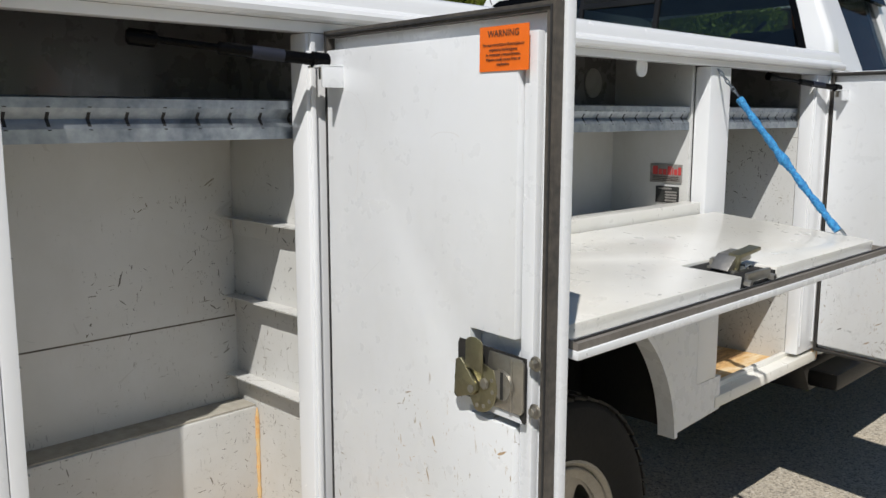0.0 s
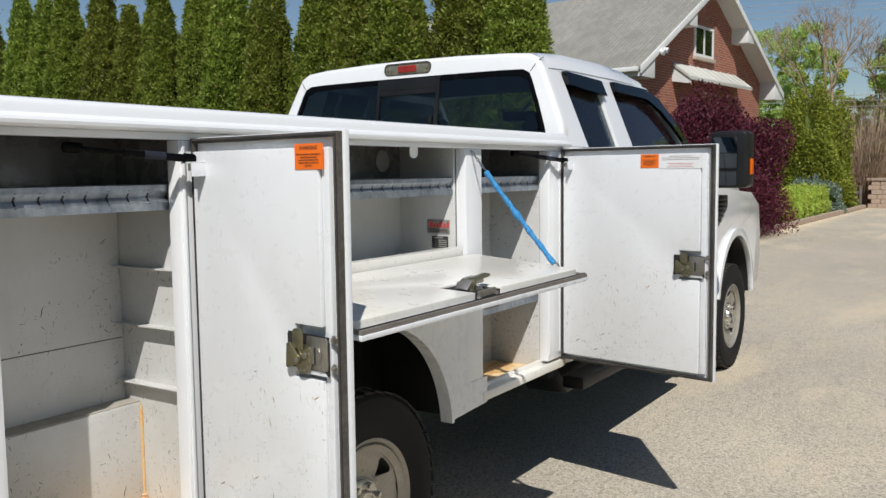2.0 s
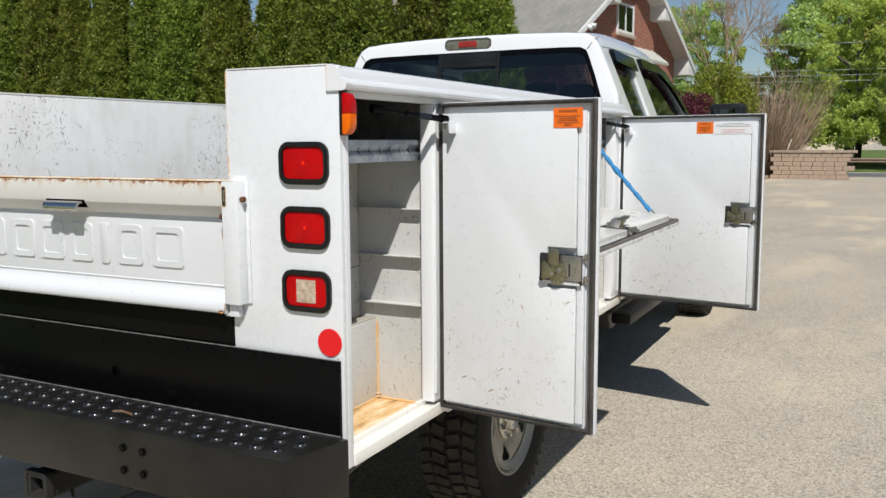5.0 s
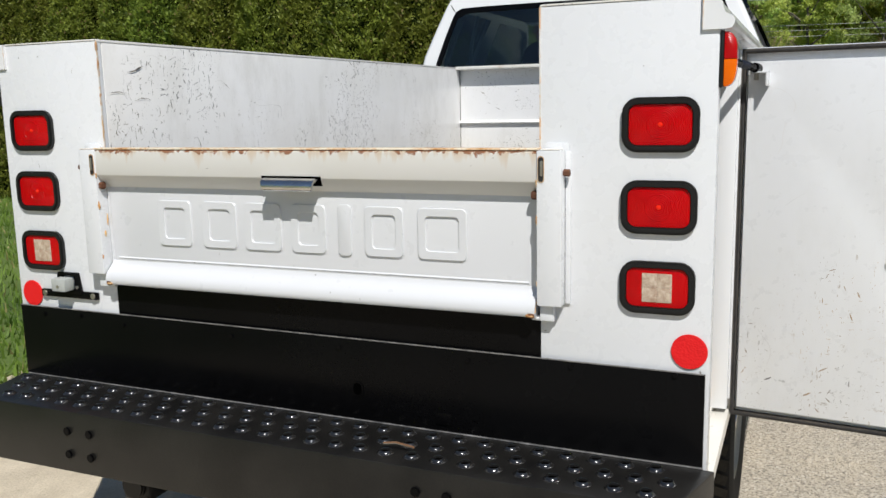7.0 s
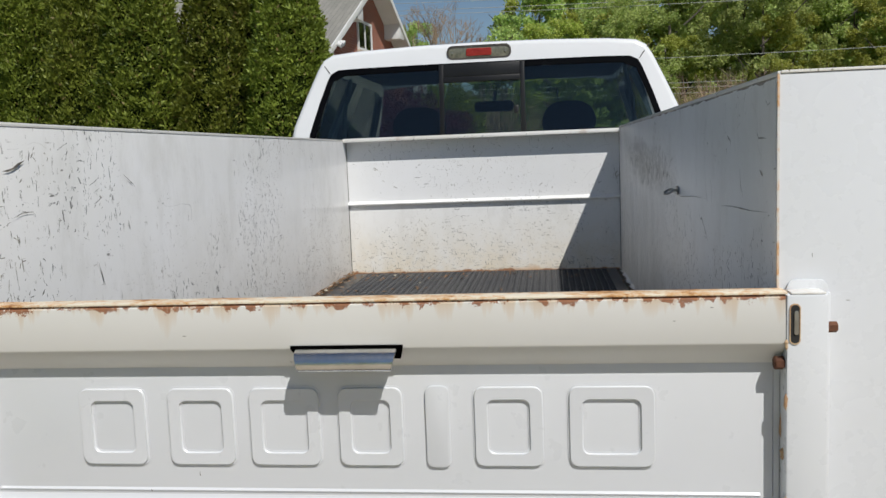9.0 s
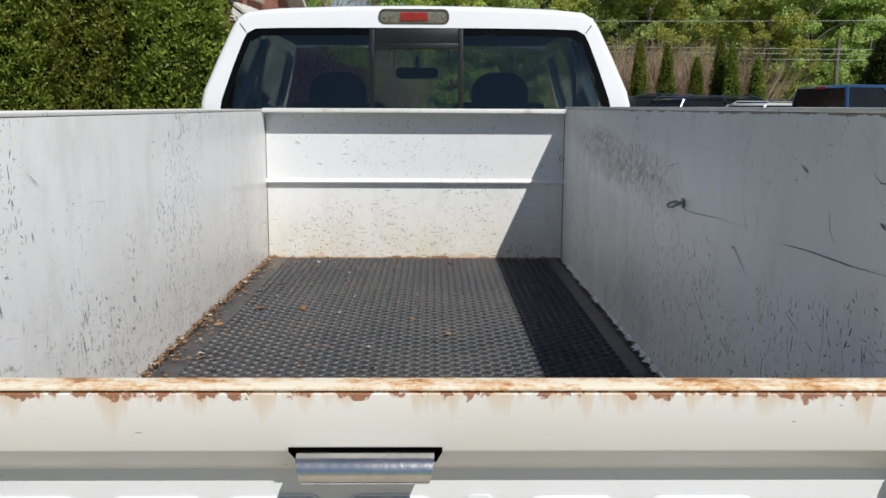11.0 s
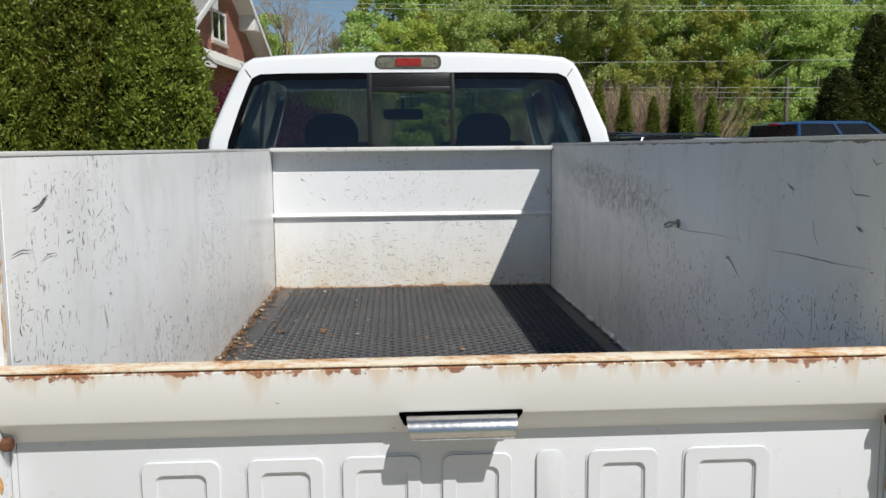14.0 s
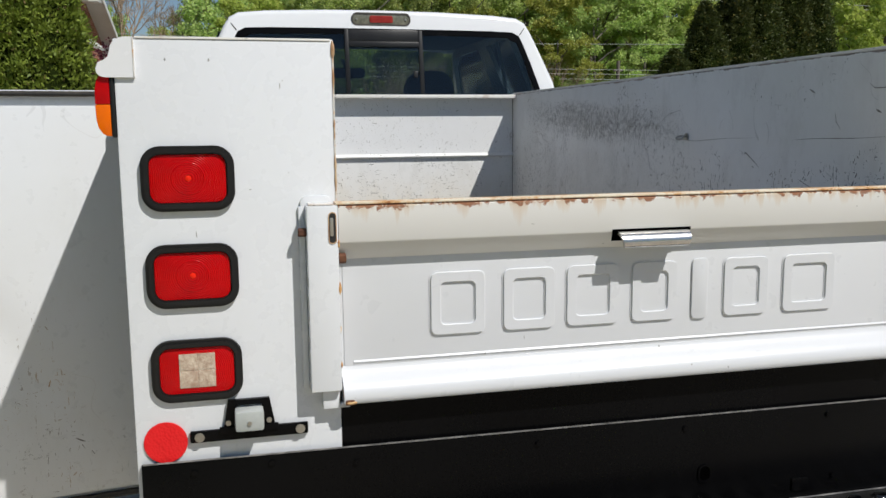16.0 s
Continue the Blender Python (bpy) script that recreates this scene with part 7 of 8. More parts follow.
vs, fs = [], []
step = [-600, -120, -40, -12, -4, 0, 4, 8, 14, 20, 28, 36, 50, 80, 200, 600]
for x in step:
    for y in step:
        vs.append((x, y, 0.0))
n = len(step)
for i in range(n - 1):
    for j in range(n - 1):
        fs.append((i * n + j, (i + 1) * n + j, (i + 1) * n + j + 1, i * n + j + 1))
me = bpy.data.meshes.new("ground")
me.from_pydata(vs, [], fs)
me.materials.append(ASPHALT)
tagged(new("ground", me), "old sandy grey asphalt driveway", "ground", kind="structure")


def sheet(name, pts, z, material, label, category):
    bm = bmesh.new()
    vsx = [bm.verts.new((x, y, z)) for x, y in pts]
    f = bm.faces.new(vsx)
    if f.normal.z < 0:
        f.normal_flip()
    ext = bmesh.ops.extrude_face_region(bm, geom=[f])
    for v in ext["geom"]:
        if isinstance(v, bmesh.types.BMVert):
            v.co.z -= z + 0.02
    bmesh.ops.recalc_face_normals(bm, faces=bm.faces[:])
    return thing(name, bm, material, label, category, kind="structure", smooth=False)


rng = random.Random(11)
edge = [(x, 2.95 + 0.10 * math.sin(x * 1.3) + 0.06 * math.sin(x * 3.7)) for x in [-30 + 0.5 * i for i in range(92)]]
sheet("lawn", edge + [(15.6, 60), (-30, 60)], 0.02, LAWN, "green spring lawn beside the driveway", "lawn")
g_edge = [(x, 0.45 + 1.9 * min(1.0, max(0.0, (x - 2.6) / 1.4)) + 0.12 * math.sin(x * 0.9 + 1) + 0.05 * math.sin(x * 4.1)) for x in [-8 + 0.5 * i for i in range(47)]]
sheet("gravel_strip", g_edge + [(x, y + 0.12) for x, y in edge[::-1] if -8 <= x <= 15.4], 0.008, GRAVEL, "pale sandy gravel between driveway and lawn", "gravel")
sheet("planting_bed", [(15.65, 2.20), (34.5, 1.80), (36.6, 2.2), (36.6, 9), (15.65, 9)], 0.06, MULCH, "dark mulch bed in front of the house", "planting bed")
sheet("far_lawn", [(15.65, 9.05), (36.6, 9.05), (36.6, 60), (15.65, 60)], 0.018, LAWN, "lawn beside the house", "lawn")
sheet("road", [(37.5, -200), (42.0, -200), (42.0, 200), (37.5, 200)], 0.012, ROADM, "dark asphalt road across the end of the driveway", "road")
sheet("road_edge", [(42.05, -200), (42.35, -200), (42.35, 200), (42.05, 200)], 0.03, surface("pale_concrete_edge", (0.50, 0.47, 0.42), (0.40, 0.38, 0.34), 0.9, 0, 1, 20, 0.3), "pale concrete road edge", "kerb")
sheet("verge", [(42.4, -200), (140, -200), (140, 200), (42.4, 200)], 0.05, LAWN, "grass verge before the woods", "verge")
sheet("side_lawn", [(15, -60), (36.5, -60), (36.5, -12.5), (15, -11)], 0.015, LAWN, "lawn across the driveway", "lawn")

# kerb stones round the planting bed
for i in range(42):
    x = 15.7 + 0.45 * i
    ln = 0.42 + 0.02 * rng.random()
    k = thing("kerb_stone", box(-ln / 2, ln / 2, -0.07, 0.07, 0, 0.13 + 0.02 * rng.random(), 0.015), KERB, "reddish stone edging along the mulch bed", "kerb stone", group="kerb stones round the bed")
    k.matrix_basis = pose(x, 2.075 - 0.0212 * (x - 19.7) + 0.01 * rng.random(), 0, 0, 0, rng.uniform(-3, 3))


# ---- plants ----
def quads(centres, ua, va, name, material):
    """Leaves: a mesh of separate four-cornered blades."""
    n = len(centres)
    v = np.empty((n, 4, 3), np.float32)
    v[:, 0], v[:, 1], v[:, 2], v[:, 3] = centres - ua * 0.5, centres - va * 0.35, centres + ua * 0.5, centres + va
    me = bpy.data.meshes.new(name)
    me.vertices.add(n * 4)
    me.vertices.foreach_set("co", v.ravel())
    me.loops.add(n * 4)
    me.loops.foreach_set("vertex_index", np.arange(n * 4, dtype=np.int32))
    me.polygons.add(n)
    me.polygons.foreach_set("loop_start", np.arange(0, n * 4, 4, dtype=np.int32))
    me.update(calc_edges=True)
    me.materials.append(material)
    return me


def unit(a):
    return a / np.maximum(np.linalg.norm(a, axis=1, keepdims=True), 1e-6)


def leaves(rg, c, nrm, size, up=0.6, spread=0.7, aspect=1.7):
    """Blade axes for leaves at c that look outward along nrm."""
    n = len(c)
    va = unit(nrm * (1 - up) + np.array([0, 0, up]) + rg.normal(0, spread, (n, 3)))
    ua = unit(np.cross(va, nrm + rg.normal(0, 0.5, (n, 3))))
    s = size * rg.uniform(0.6, 1.3, (n, 1))
    return ua * s, va * s * aspect * 0.75


def arbor_mesh(seed, h, r, count):
    rg = np.random.default_rng(seed)
    clumps = max(120, int(20 * h * r * 6.3))
    pick = rg.integers(0, clumps, count)
    fc = rg.uniform(0, 1, clumps) ** 0.8
    ac = rg.uniform(0, 2 * np.pi, clumps)
    rc = rg.uniform(0.84, 1.06, clumps)
    du, dv = rg.normal(0, 0.060, count), rg.normal(0, 0.072, count)
    even = rg.uniform(0, 1, count) < 0.46
    f = np.where(even, rg.uniform(0, 1, count) ** 0.8, np.clip(fc[pick] + dv / h, 0.0, 1.0))
    prof = r * np.where(f < 0.16, 0.80 + 1.2 * f, np.clip((1 - f) / 0.84, 0, 1) ** 0.62)
    a = np.where(even, rg.uniform(0, 2 * np.pi, count), ac[pick] + du / np.maximum(prof, 0.12))
    lump = 1 + 0.10 * np.sin(3 * a + 5 * f + seed) + 0.07 * np.sin(7 * a - 13 * f)
    rad = prof * lump * np.where(even, rg.uniform(0.84, 1.0, count), rc[pick] + 0.03) + np.where(even, 0.0, rg.normal(0, 0.022, count) + 0.03 - 5.0 * (du * du + dv * dv))
    c = np.stack([rad * np.cos(a), rad * np.sin(a), f * h + 0.02], 1)
    side = du / 0.09
    nrm = np.stack([np.cos(a) - side * np.sin(a), np.sin(a) + side * np.cos(a), 0.25 + dv / 0.10], 1)
    ua, va = leaves(rg, c, nrm, 0.025, 0.50, 0.45, 2.3)
    return c, ua, va


def arbor(name, seed, h, r, count, leaf=None):
    c, ua, va = arbor_mesh(seed, h, r, count)
    t = empty(name, "tall dense green arborvitae of the hedge row", "arborvitae")
    ob = new("crown", quads(c, ua, va, "crown", leaf or ARBOR))
    ob.parent = t
    # solid dark core behind the leaves stands for the crown's inner shade
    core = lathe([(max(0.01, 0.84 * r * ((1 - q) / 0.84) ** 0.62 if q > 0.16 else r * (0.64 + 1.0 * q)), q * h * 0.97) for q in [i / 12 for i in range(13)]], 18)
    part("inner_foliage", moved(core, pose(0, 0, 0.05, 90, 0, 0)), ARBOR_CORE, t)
    part("trunk", cyl((0, 0, -0.03), (0, 0, 0.5), 0.07, 0.06), BARK, t)
    return t


HEDGE = "arborvitae hedge beside the truck"
ar = [arbor("arborvitae", 3 + i, 5.0 + 0.25 * i, 0.67, 76000) for i in range(3)]
spots = []
y = 2.90
i = 0
while y < 17.2:
    spots.append((9.55 + 0.12 * math.sin(i * 2.1), y))
    y += 0.90 + 0.07 * math.sin(i * 1.7)
    i += 1
rg = random.Random(5)
for i, (x, y) in enumerate(spots):
    src = ar[i % 3]
    m = pose(x, y, 0.0, 0, 0, rg.uniform(0, 360))
    if i < 3:
        src.matrix_basis = m
        o = src
    else:
        o = copy_thing(src, m)
    k = 0.90 + 0.14 * rg.random()
    w = 0.94 + 0.16 * rg.random()
    o.scale = (w, w, k)
    tagged(o, group=HEDGE)
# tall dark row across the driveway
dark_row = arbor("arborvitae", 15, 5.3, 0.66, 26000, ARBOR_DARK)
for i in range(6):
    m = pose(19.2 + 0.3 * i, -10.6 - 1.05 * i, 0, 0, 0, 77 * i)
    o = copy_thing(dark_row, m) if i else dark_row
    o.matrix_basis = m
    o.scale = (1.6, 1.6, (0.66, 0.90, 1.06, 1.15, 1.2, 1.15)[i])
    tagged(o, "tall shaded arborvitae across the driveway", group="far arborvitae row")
small = arbor("arborvitae", 21, 3.5, 0.46, 12000)
tagged(small, "young narrow arborvitae at the lot's edge", group="young arborvitae")
for i, (az, d, k) in enumerate(((-13.4, 30, 1.12), (-15.1, 30.2, 1.07), (-16.9, 30, 0.94), (-18.3, 30.3, 1.14), (-19.0, 29.8, 1.02), (-20.5, 30, 0.93))):
    m = pose(-0.9 + d * math.cos(radians(az)), d * math.sin(radians(az)), 0, 0, 0, 50 * i)
    o = small if i == 0 else copy_thing(small, m)
    o.matrix_basis = m
    o.scale = (1, 1, k)


def blob_points(rg, n, centre, radii, shell=0.55, lumps=7):
    """Leaf places in a lumpy crown: clumps on an ellipsoid."""
    d = unit(rg.normal(0, 1, (lumps, 3)))
    d[:, 2] = np.abs(d[:, 2]) * 0.9 - 0.25
    cc = d * np.array(radii) * 0.55
    pick = rg.integers(0, lumps, n)
    v = unit(rg.normal(0, 1, (n, 3)))
    rr = rg.uniform(shell, 1.0, (n, 1)) ** 0.5
    p = cc[pick] + v * rr * np.array(radii) * rg.uniform(0.42, 0.58, (n, 1))
    return p + np.array(centre), v


def limbs(rg, h, n, r0, spread, base=0.3):
    bms = [tube([(0, 0, -0.05), (0.05 * h * rg.normal() * 0.2, 0.02 * h * rg.normal(), h * 0.35), (0.06 * h * rg.normal() * 0.4, 0.05 * h * rg.normal() * 0.4, h * 0.72)], r0, 8, r0 * 0.35)]
    for i in range(n):
        a = 2 * math.pi * (i + rg.uniform(-0.3, 0.3)) / n
        z0 = h * rg.uniform(base, 0.6)
        L = spread * rg.uniform(0.5, 1.0)
        p0 = Vector((0, 0, z0))
        p1 = p0 + Vector((math.cos(a) * L * 0.5, math.sin(a) * L * 0.5, L * 0.45))
        p2 = p0 + Vector((math.cos(a) * L, math.sin(a) * L, L * rg.uniform(0.6, 1.1)))
        bms.append(tube([p0, p1, p2], r0 * 0.4, 6, r0 * 0.1))
    return merge(*bms)


def wood_tree(seed, h, w, count, material, size=0.125, name="deciduous_tree", label="tall spring-green deciduous tree in the woods", low=0.15):
    rg = np.random.default_rng(seed)
    t = empty(name, label, "tree")
    part("trunk", limbs(rg, h, 7, 0.16, w * 0.9), BARK, t)
    P, N = [], []
    for k in range(150):
        f = rg.uniform(low, 0.98)
        a = rg.uniform(0, 2 * np.pi)
        rad = w * (0.35 + 0.65 * math.sin(math.pi * min(0.95, 0.15 + 0.75 * f))) * rg.uniform(0.0, 1.0) ** 0.5
        cr = w * rg.uniform(0.11, 0.24)
        p, v = blob_points(rg, count // 150, (rad * math.cos(a), rad * math.sin(a), f * h), (cr, cr, cr * 1.1), 0.2, 5)
        P.append(p)
        N.append(v)
    c, nrm = np.concatenate(P), np.concatenate(N)
    ua, va = leaves(rg, c, nrm, size, 0.35, 0.6, 1.2)
    ob = new("crown", quads(c, ua, va, "crown", material))
    ob.parent = t
    return t


WOODS = "woods behind the road"
base_trees = [wood_tree(31, 12.5, 3.6, 30000, LEAF_GREEN), wood_tree(32, 11.0, 3.2, 30000, LEAF_LIME), wood_tree(33, 14.0, 3.8, 30000, LEAF_GREEN), wood_tree(34, 9.0, 3.0, 30000, LEAF_LIME)]
rg = random.Random(8)
first = [True] * 4
for depth, gap, k0 in ((47, 3.4, 0.78), (51.5, 3.8, 1.03), (57, 4.4, 1.22), (65, 5.5, 1.36)):
    yy = -48.0
    while yy < 46:
        y_here = yy + rg.uniform(-1, 1)
        az = math.degrees(math.atan2(y_here, depth))
        # the tree line dips towards the house
        dip = 1.02 if az < 0.5 else max(0.60, 1.02 - (az - 0.5) * 0.11)
        if depth < 54 and 0.5 < y_here < 19:
            yy += gap
            continue
        q = rg.randrange(4)
        m = pose(depth + rg.uniform(-1.5, 1.5), y_here, 0.03, 0, 0, rg.uniform(0, 360))
        if first[q]:
            o, first[q] = base_trees[q], False
            o.matrix_basis = m
        else:
            o = copy_thing(base_trees[q], m)
        s = k0 * dip * rg.uniform(0.85, 1.12)
        o.scale = (s * 1.05, s * 1.05, s)
        tagged(o, group=WOODS)
        yy += gap * rg.uniform(0.8, 1.2)
# unseen trees added behind the viewer close the place and darken reflections
for i in range(24):
    a = radians(112 + 9.2 * i)
    o = copy_thing(base_trees[i % 4], pose(-2 + 27 * math.cos(a) * rg.uniform(0.95, 1.15), 30 * math.sin(a) * rg.uniform(0.95, 1.15), 0.0, 0, 0, 70 * i))
    s = 0.7 * rg.uniform(0.85, 1.1)
    o.scale = (s, s, s)
    tagged(o, "leafy tree added out of view round the edge of the lot", group="trees round the lot")
# woods to the far left behind the hedge
for i in range(12):
    o = copy_thing(base_trees[i % 4], pose(2 + 3.4 * i * rg.uniform(0.8, 1.2), 40 + rg.uniform(-3, 6), 0.0, 0, 0, 40 * i))
    s = 0.62 * rg.uniform(0.85, 1.1)
    o.scale = (s, s, s)
    tagged(o, group=WOODS)


def bare_tree(seed, h, spread, n, label, name="bare_tree"):
    """Leafless branching crown of tapered twigs."""
    rg = random.Random(seed)
    t = empty(name, label, "tree")
    bms = []

    def grow(p, d, L, r, depth):
        q = p + d * L
        bms.append(tube([p, p + d * L * 0.5 + Vector((rg.uniform(-1, 1), rg.uniform(-1, 1), 0)) * L * 0.06, q], r, 5, r * 0.6))
        if depth == 0:
            return
        for _ in range(3 if depth > 1 else 4):
            nd = (d + Vector((rg.uniform(-1, 1), rg.uniform(-1, 1), rg.uniform(-0.25, 0.7))) * spread).normalized()
            grow(q, nd, L * rg.uniform(0.6, 0.85), r * 0.58, depth - 1)

    grow(Vector((0, 0, -0.05)), Vector((0, 0, 1)), h * 0.30, h * 0.016, n)
    part("branch_crown", merge(*bms), TWIG, t, smooth=False)
    return t


bt1 = bare_tree(3, 11.6, 0.62, 6, "tall bare tree with reddish buds at the edge of the woods")
bt1.matrix_basis = pose(53.0, 6.1, 0.0, 0, 0, 30)
copy_thing(bt1, pose(53.0, 3.4, 0.0, 0, 0, 200)).scale = (0.85, 0.85, 0.85)


def brush(seed, h, w, n, label):
    """Vase of bare upright stems."""
    rg = random.Random(seed)
    vs, fs = [], []
    for _ in range(n):
        a, b = rg.uniform(0, 6.283), rg.uniform(0, 1) ** 0.6
        x0, y0 = 0.3 * w * b * math.cos(a), 0.3 * w * b * math.sin(a)
        L = h * rg.uniform(0.55, 1.0)
        pts = [Vector((x0, y0, 0))]
        d = Vector((math.cos(a) * b * w / h, math.sin(a) * b * w / h, 1)).normalized()
        for k in range(4):
            d = (d + Vector((rg.uniform(-1, 1), rg.uniform(-1, 1), rg.uniform(-0.1, 0.3))) * 0.16).normalized()
            pts.append(pts[-1] + d * L / 4)
        for k in range(4):
            r0, r1 = 0.022 * (1 - k / 4.6), 0.022 * (1 - (k + 1) / 4.6)
            base = len(vs)
            for p, r in ((pts[k], r0), (pts[k + 1], r1)):
                for j in range(3):
                    vs.append(p + Vector((r * math.cos(2.1 * j + a), r * math.sin(2.1 * j + a), 0)))
            for j in range(3):
                fs.append((base + j, base + (j + 1) % 3, base + 3 + (j + 1) % 3, base + 3 + j))
    me = bpy.data.meshes.new("brushwood")
    me.from_pydata(vs, [], fs)
    me.materials.append(TWIG)
    t = empty("bare_shrub", label, "shrub")
    o = tagged(new("brushwood", me), kind="stuff")
    o.parent = t
    return t


b1 = brush(5, 4.3, 2.6, 560, "large bare brown multi-stemmed shrub")
b1.matrix_basis = pose(36.0, 2.1, 0)
b1.scale = (1.1, 1.1, 1.1)
for i, y in enumerate((-6.6, -8.0, -9.4, -10.8)):
    b2 = copy_thing(b1, pose(31.3 + 0.3 * (i % 2), y, 0.0, 0, 0, 60 * i + 20))
    b2.scale = (1.15, 1.15, 1.05)
    tagged(b2, "dense bare brown brush behind the young arborvitae")


def mound(name, seed, r, h, count, material, label, category, size, base=0.0, boxy=1.0):
    rg = np.random.default_rng(seed)
    t = empty(name, label, category)
    v = unit(rg.normal(0, 1, (count, 3)))
    v[:, 2] = np.abs(v[:, 2])
    lump = 1 + 0.10 * np.sin(5 * np.arctan2(v[:, 1], v[:, 0]) + seed) + 0.10 * np.sin(9 * v[:, 2] + 3 * np.arctan2(v[:, 1], v[:, 0]))
    q = v.copy()
    q[:, 2] = v[:, 2] ** boxy
    side = np.linalg.norm(v[:, :2], axis=1, keepdims=True)
    q[:, :2] = v[:, :2] / np.maximum(side, 1e-4) * side ** boxy
    c = q * (np.array([r, r, h]) * (lump * rg.uniform(0.72, 1.05, count))[:, None]) + np.array([0, 0, base])
    ua, va = leaves(rg, c, v, size, 0.35, 0.55, 1.4)
    ob = new("foliage", quads(c, ua, va, "foliage", material))
    ob.parent = t
    return t


def stems(t, h, r):
    rg = np.random.default_rng(1)
    part("trunk", limbs(rg, h, 6, r, h * 0.7, 0.1), BARK, t)


mp_ = mound("japanese_maple", 51, 2.36, 2.78, 110000, LEAF_RED, "dark red Japanese maple in the planting bed", "maple", 0.044, 0.0, 0.62)
mp_.matrix_basis = pose(19.1, 3.85, 0.05)
# darker core: the crown's inner shade as colour
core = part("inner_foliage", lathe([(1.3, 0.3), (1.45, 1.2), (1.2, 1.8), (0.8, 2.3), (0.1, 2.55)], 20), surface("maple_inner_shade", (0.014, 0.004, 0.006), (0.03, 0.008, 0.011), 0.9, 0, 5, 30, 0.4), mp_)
core.matrix_basis = pose(0, 0, 0, 90, 0, 0)
stems(mp_, 1.4, 0.06)
gl_ = mound("upright_shrub", 52, 1.36, 4.0, 60000, LEAF_DOME, "tall rounded yellow-green shrub", "shrub", 0.060, 0.0, 0.85)
gl_.matrix_basis = pose(33.5, 3.5, 0.05)
stems(gl_, 1.6, 0.05)
# core in deeper green carries the shade inside the shrub
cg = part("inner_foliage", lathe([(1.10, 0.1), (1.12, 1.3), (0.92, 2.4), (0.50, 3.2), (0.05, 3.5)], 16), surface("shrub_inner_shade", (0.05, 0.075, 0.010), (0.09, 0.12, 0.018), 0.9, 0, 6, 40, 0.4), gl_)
cg.matrix_basis = pose(0, 0, 0, 90, 0, 0)
bb = mound("blue_juniper", 53, 0.90, 1.05, 12000, LEAF_BLUE, "low blue-green juniper bush", "shrub", 0.05)
bb.matrix_basis = pose(30.0, 2.8, 0.05)
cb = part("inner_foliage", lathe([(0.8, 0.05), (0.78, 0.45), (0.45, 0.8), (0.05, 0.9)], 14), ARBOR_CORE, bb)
cb.matrix_basis = pose(0, 0, 0, 90, 0, 0)
for i in range(8):
    lm = mound("boxwood", 60 + i, 0.52, 0.84, 9000, LEAF_BOX, "clipped lime-green boxwood of a low hedge", "boxwood", 0.034, 0.0, 0.55)
    lm.matrix_basis = pose(22.9 + 0.84 * i, 2.60, 0.05)
    tagged(lm, group="low boxwood hedge")
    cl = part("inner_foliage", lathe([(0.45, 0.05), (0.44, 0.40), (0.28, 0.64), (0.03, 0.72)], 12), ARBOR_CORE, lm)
    cl.matrix_basis = pose(0, 0, 0, 90, 0, 0)
pk = mound("pink_flowers", 71, 0.34, 0.22, 500, LEAF_PINK, "low pink flowers at the bed's edge", "flowers", 0.03)
pk.matrix_basis = pose(20.2, 2.35, 0.05)
rt = mound("red_tree", 72, 2.6, 5.0, 5000, LEAF_RED, "red-leaved tree beyond the hedge", "tree", 0.16, 1.2)
rt.matrix_basis = pose(10.3, 22.5, 0)
stems(rt, 2.2, 0.1)

# lawn grass near the truck
rgn = np.random.default_rng(77)
n = 26000
gx = rgn.uniform(-0.5, 9.0, n)
gy = 2.9 + rgn.uniform(0, 1, n) ** 1.3 * 9.0
c = np.stack([gx, gy, np.full(n, 0.02)], 1)
va = unit(np.stack([rgn.normal(0, 0.35, n), rgn.normal(0, 0.35, n), np.ones(n)], 1)) * rgn.uniform(0.05, 0.11, (n, 1))
ua = unit(np.stack([rgn.normal(0, 1, n), rgn.normal(0, 1, n), np.zeros(n)], 1)) * 0.022
tagged(new("grass", quads(c, ua, va, "grass", GRASS)), "green lawn grass blades", "grass", kind="stuff")


# ---- house ----
def brick_material():
    k = Mat("red_brick")
    b = k.add("ShaderNodeTexBrick")
    k.link(k.mapped((1, 1, 1), (0, 0, 0), (radians(90), 0, 0)), b.inputs["Vector"])
    b.inputs["Scale"].default_value = 1.0
    b.inputs["Brick Width"].default_value = 0.215
    b.inputs["Row Height"].default_value = 0.075
    b.inputs["Mortar Size"].default_value = 0.006
    k.put(b.inputs["Color1"], (0.34, 0.105, 0.055))
    k.put(b.inputs["Color2"], (0.22, 0.065, 0.04))
    k.put(b.inputs["Mortar"], (0.42, 0.34, 0.28))
    k.put(k.p.inputs["Base Color"], k.mix(k.math("MULTIPLY", k.noise(2, 5), 0.4), b.outputs["Color"], (0.30, 0.11, 0.06)))
    k.p.inputs["Roughness"].default_value = 0.9
    k.bump(b.outputs["Fac"], -0.4, 0.01)
    return k.m


